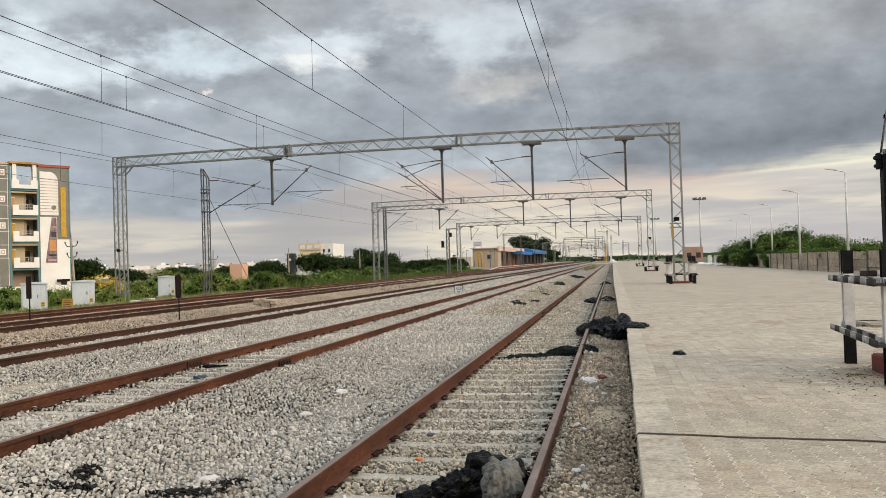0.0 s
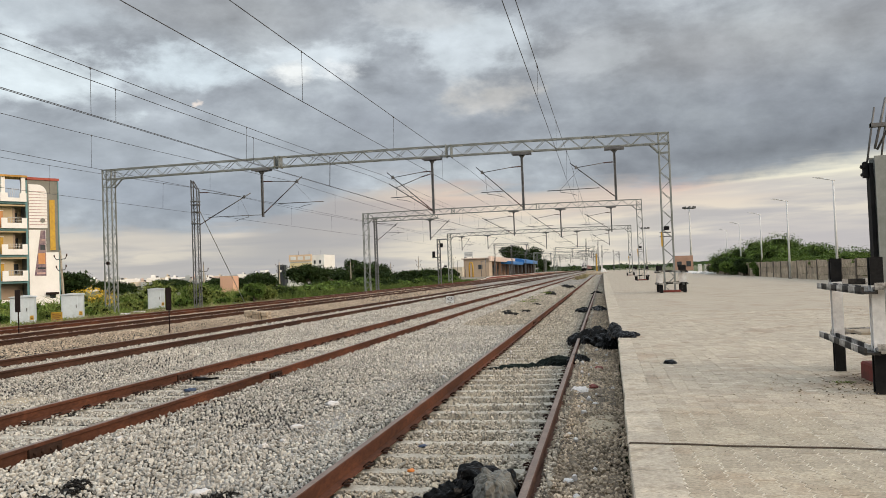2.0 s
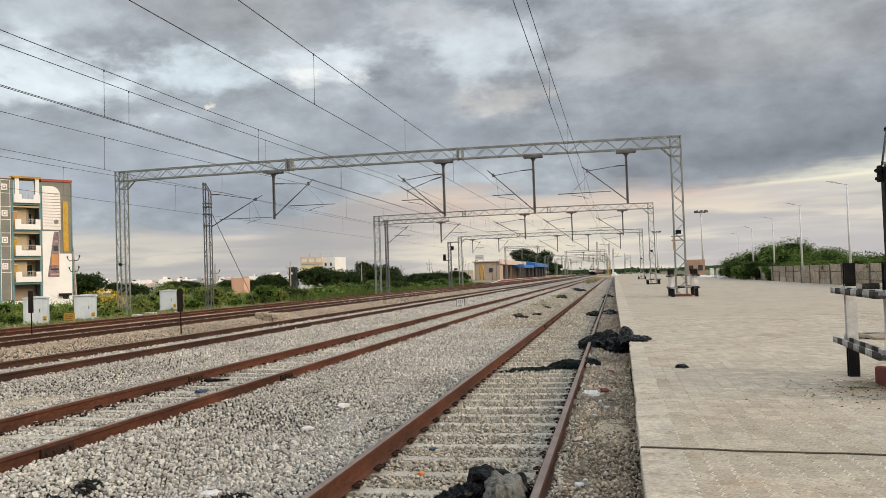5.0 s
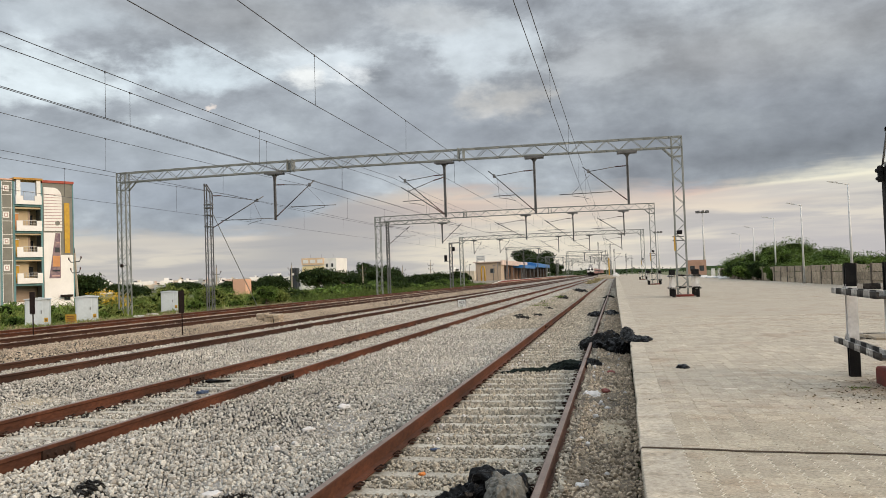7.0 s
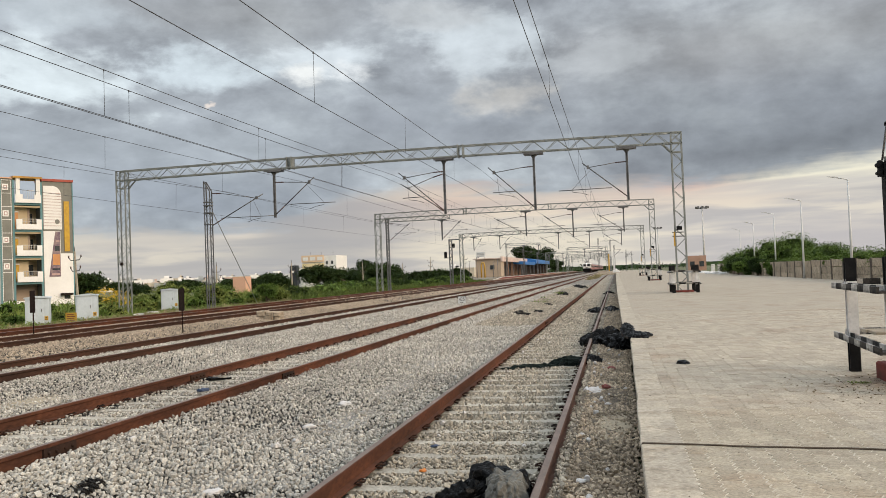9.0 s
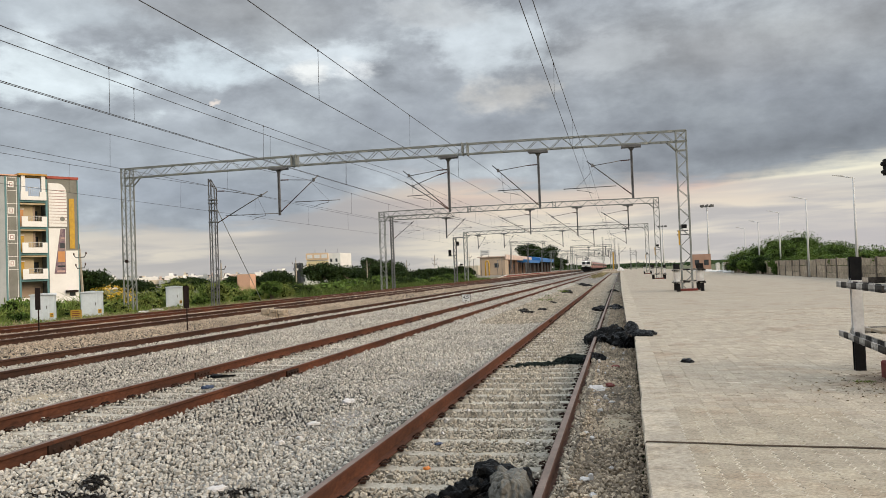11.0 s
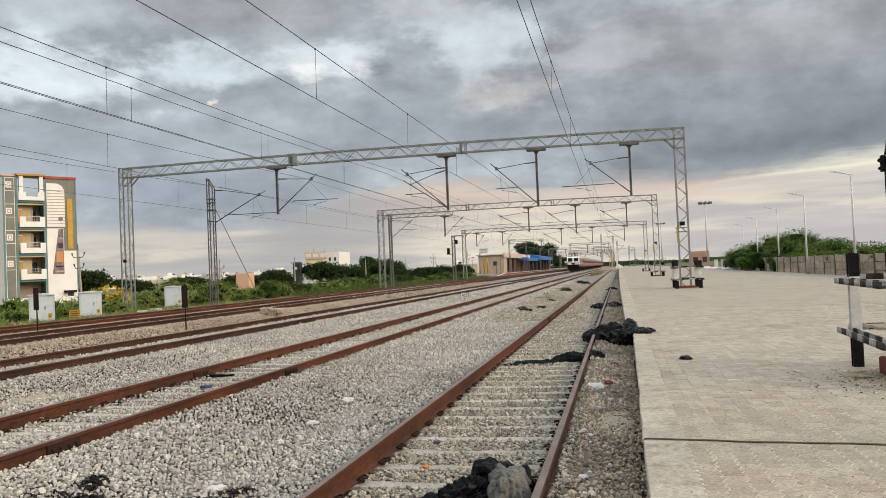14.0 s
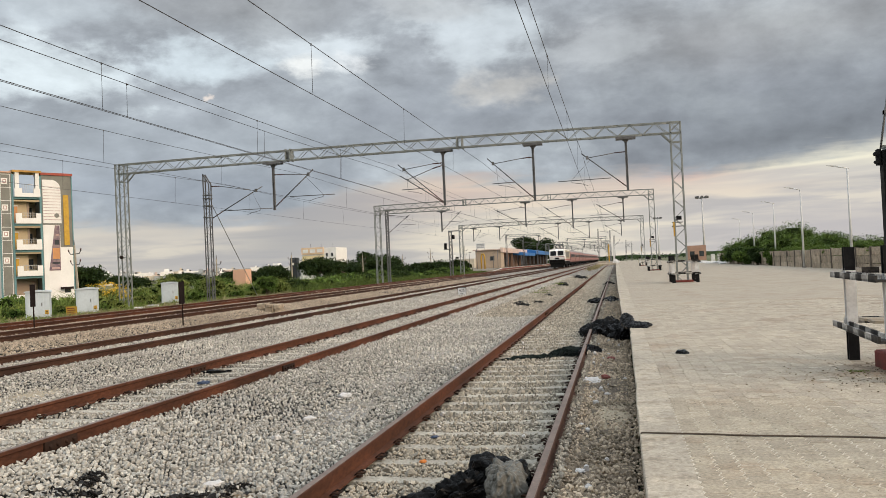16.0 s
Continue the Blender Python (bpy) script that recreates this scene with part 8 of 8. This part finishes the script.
M_ORANGE2 = mat("orange_wrapper_film", (0.60, 0.19, 0.03), rough=0.5, bump=0)
crumpled("plastic_wrapper", -1.88, 7.66, -0.19, 0.032, 0.035, 0.022, M_ORANGE2, "small orange wrapper between the siding sleepers", 71, 5, None, 0.3, "litter")
crumpled("plastic_wrapper", -2.0, 8.75, -0.185, 0.045, 0.04, 0.02, M_NAVY, "small blue wrapper between the siding sleepers", 75, 5, None, 0.3, "litter")
crumpled("plastic_wrapper", -0.52, 12.3, -0.11, 0.03, 0.04, 0.025, M_YELLOW, "small yellow wrapper beside the siding rail", 76, 5, None, 0.3, "litter")
crumpled("paper_scrap", -3.81, 9.75, -0.16, 0.08, 0.07, 0.035, M_PAPER, "torn white paper scrap on the ballast", 72, 5, None, 0.3, "litter")
crumpled("paper_scrap", -3.95, 11.5, -0.16, 0.09, 0.16, 0.04, M_PAPER, "torn white paper scrap on the ballast", 73, 5, None, 0.3, "litter")
crumpled("paper_scrap", -3.73, 8.53, -0.15, 0.045, 0.04, 0.05, M_PAPER, "small white scrap on the ballast", 74, 5, None, 0.3, "litter")
for k, (x, y) in enumerate([(-0.45, 9.0), (-0.2, 11.2), (-0.38, 7.05), (-0.3, 6.6), (-0.42, 12.2)]):
    crumpled("paper_scrap", x, y, float(land(x)) + 0.015, 0.026 + 0.008 * (k % 3), 0.04, 0.022, M_PAPER, "small white scrap in the trackside stones", 80 + k, 5, None, k, "litter")
grass("platform_weeds", 90, (2.42, 2.58, 9.7, 9.85), 0.018, 0.010, M_GRASS, "a few small weeds at the guard's foot", 41, 0.9, 0.04)
grass("platform_weeds", 50, (1.3, 5.5, 10.4, 10.6), 0.03, 0.012, M_DRY, "dry grass bits blown over the pavers", 42, 1.5)


def grit():
    """Small flakes of leaf, soil and stone blown over the paving."""
    rng = np.random.default_rng(44)
    n = 1500
    x, y = 0.2 + 7.5 * rng.random(n) ** 1.0, 3.4 + 22 * rng.random(n) ** 1.4
    s = 0.0038 * rng.lognormal(0, 0.55, n)
    a = rng.uniform(0, 6.28, n)
    e = rng.uniform(0.3, 0.9, n)
    v = np.empty((n, 5, 3))
    for k in range(4):
        r = s * (1 if k % 2 == 0 else e)
        v[:, k] = np.stack([x + r * np.cos(a + k * 1.57), y + r * np.sin(a + k * 1.57), np.full(n, PLAT_Z - 0.001)], -1)
    v[:, 4] = np.stack([x, y, PLAT_Z + 0.002 + s * 0.5], -1)
    f = (np.array([(0, 1, 4), (1, 2, 4), (2, 3, 4), (3, 0, 4)])[None] + 5 * np.arange(n)[:, None, None]).reshape(-1, 3)
    o = new("platform_grit", fast_mesh("platform_grit", v.reshape(-1, 3), f, mat("dark_grit", (0.13, 0.10, 0.07), (0.22, 0.18, 0.13), rough=0.95, island=0.6, bump=0)))
    tagged(o, "specks of grit and dry leaf scattered on the pavers", "grit", kind="stuff")


grit()


def leaf_bits():
    """Dry leaf scraps and twigs blown against the guard."""
    rg = random.Random(88)
    b = MB()
    for _ in range(700):
        x, y = rg.gauss(3.0, 0.55), rg.gauss(9.35, 0.5)
        a, ln = rg.uniform(0, 6.28), rg.uniform(0.010, 0.035)
        z = PLAT_Z + rg.uniform(0.006, 0.012)
        if rg.random() < 0.35:
            b.path([(x, y, z), (x + ln * 2 * math.cos(a), y + ln * 2 * math.sin(a), z + 0.004)], 0.002, 3)
        else:
            c, d = math.cos(a) * ln * 0.5, math.sin(a) * ln * 0.5
            b.add([(x - c, y - d, z), (x - d * 0.5, y + c * 0.5, z + 0.006), (x + c, y + d, z + 0.002), (x + d * 0.5, y - c * 0.5, z + 0.004), (x, y, z - 0.006)],
                  [(0, 1, 2, 3), (0, 4, 1), (1, 4, 2), (2, 4, 3), (3, 4, 0)])
    tagged(ob_of("leaf_litter", b, mat("brown_leaf_bits", (0.17, 0.12, 0.07), (0.27, 0.21, 0.13), rough=0.95, island=0.6, bump=0)), "dry brown leaf bits and twigs round the guard's feet", "leaf litter", kind="stuff")


leaf_bits()


M_PLANK = mat("weathered_plank", (0.42, 0.35, 0.26), (0.30, 0.245, 0.175), rough=0.85, big=2, fine=30, amount=0.25, stretch=(0.15, 1, 1), bump=0.3)
pk = thing("loose_plank", "weathered pale wooden planks laid across the guard's bars", "plank", at=(3.05, 9.7, 0.842))
for k in range(3):
    part("board", MB().box((-0.44 + 0.02 * (k % 2), -0.27 + k * 0.185, 0), (0.75 - 0.05 * k, -0.10 + k * 0.185, 0.03), 0.004), M_PLANK, pk)


def trackside_soil():
    xs, ys = np.arange(-0.56, 0.13, 0.07), np.arange(-2, 240, 0.3)
    X, Y = np.meshgrid(xs, ys)
    Z = land(X) + np.random.default_rng(6).normal(0, 0.010, X.shape) - 0.008 + 0.014 * np.sin(Y * 0.9) * np.sin(Y * 0.37)
    n, m = len(xs), len(ys)
    i = (np.arange(m - 1)[:, None] * n + np.arange(n - 1)).ravel()
    me = fast_mesh("soil_strip", np.stack([X, Y, Z], -1).reshape(-1, 3), np.stack([i, i + 1, i + n + 1, i + n], 1), M_SOIL, True)
    tagged(new("soil_strip", me), "brown soil strip between siding and platform", "soil", kind="structure")


trackside_soil()


def motions():
    for t, back in TRAIN:
        rows = [0, 0.1, 0.5] + [k * 0.5 for k in range(2, 32)] + [15.9, 16.0]
        walk(t, [(u, pose(TX[2], 170.0 + 24.6 * (16.0 - u) + back, TZ[2])) for u in rows])


motions()
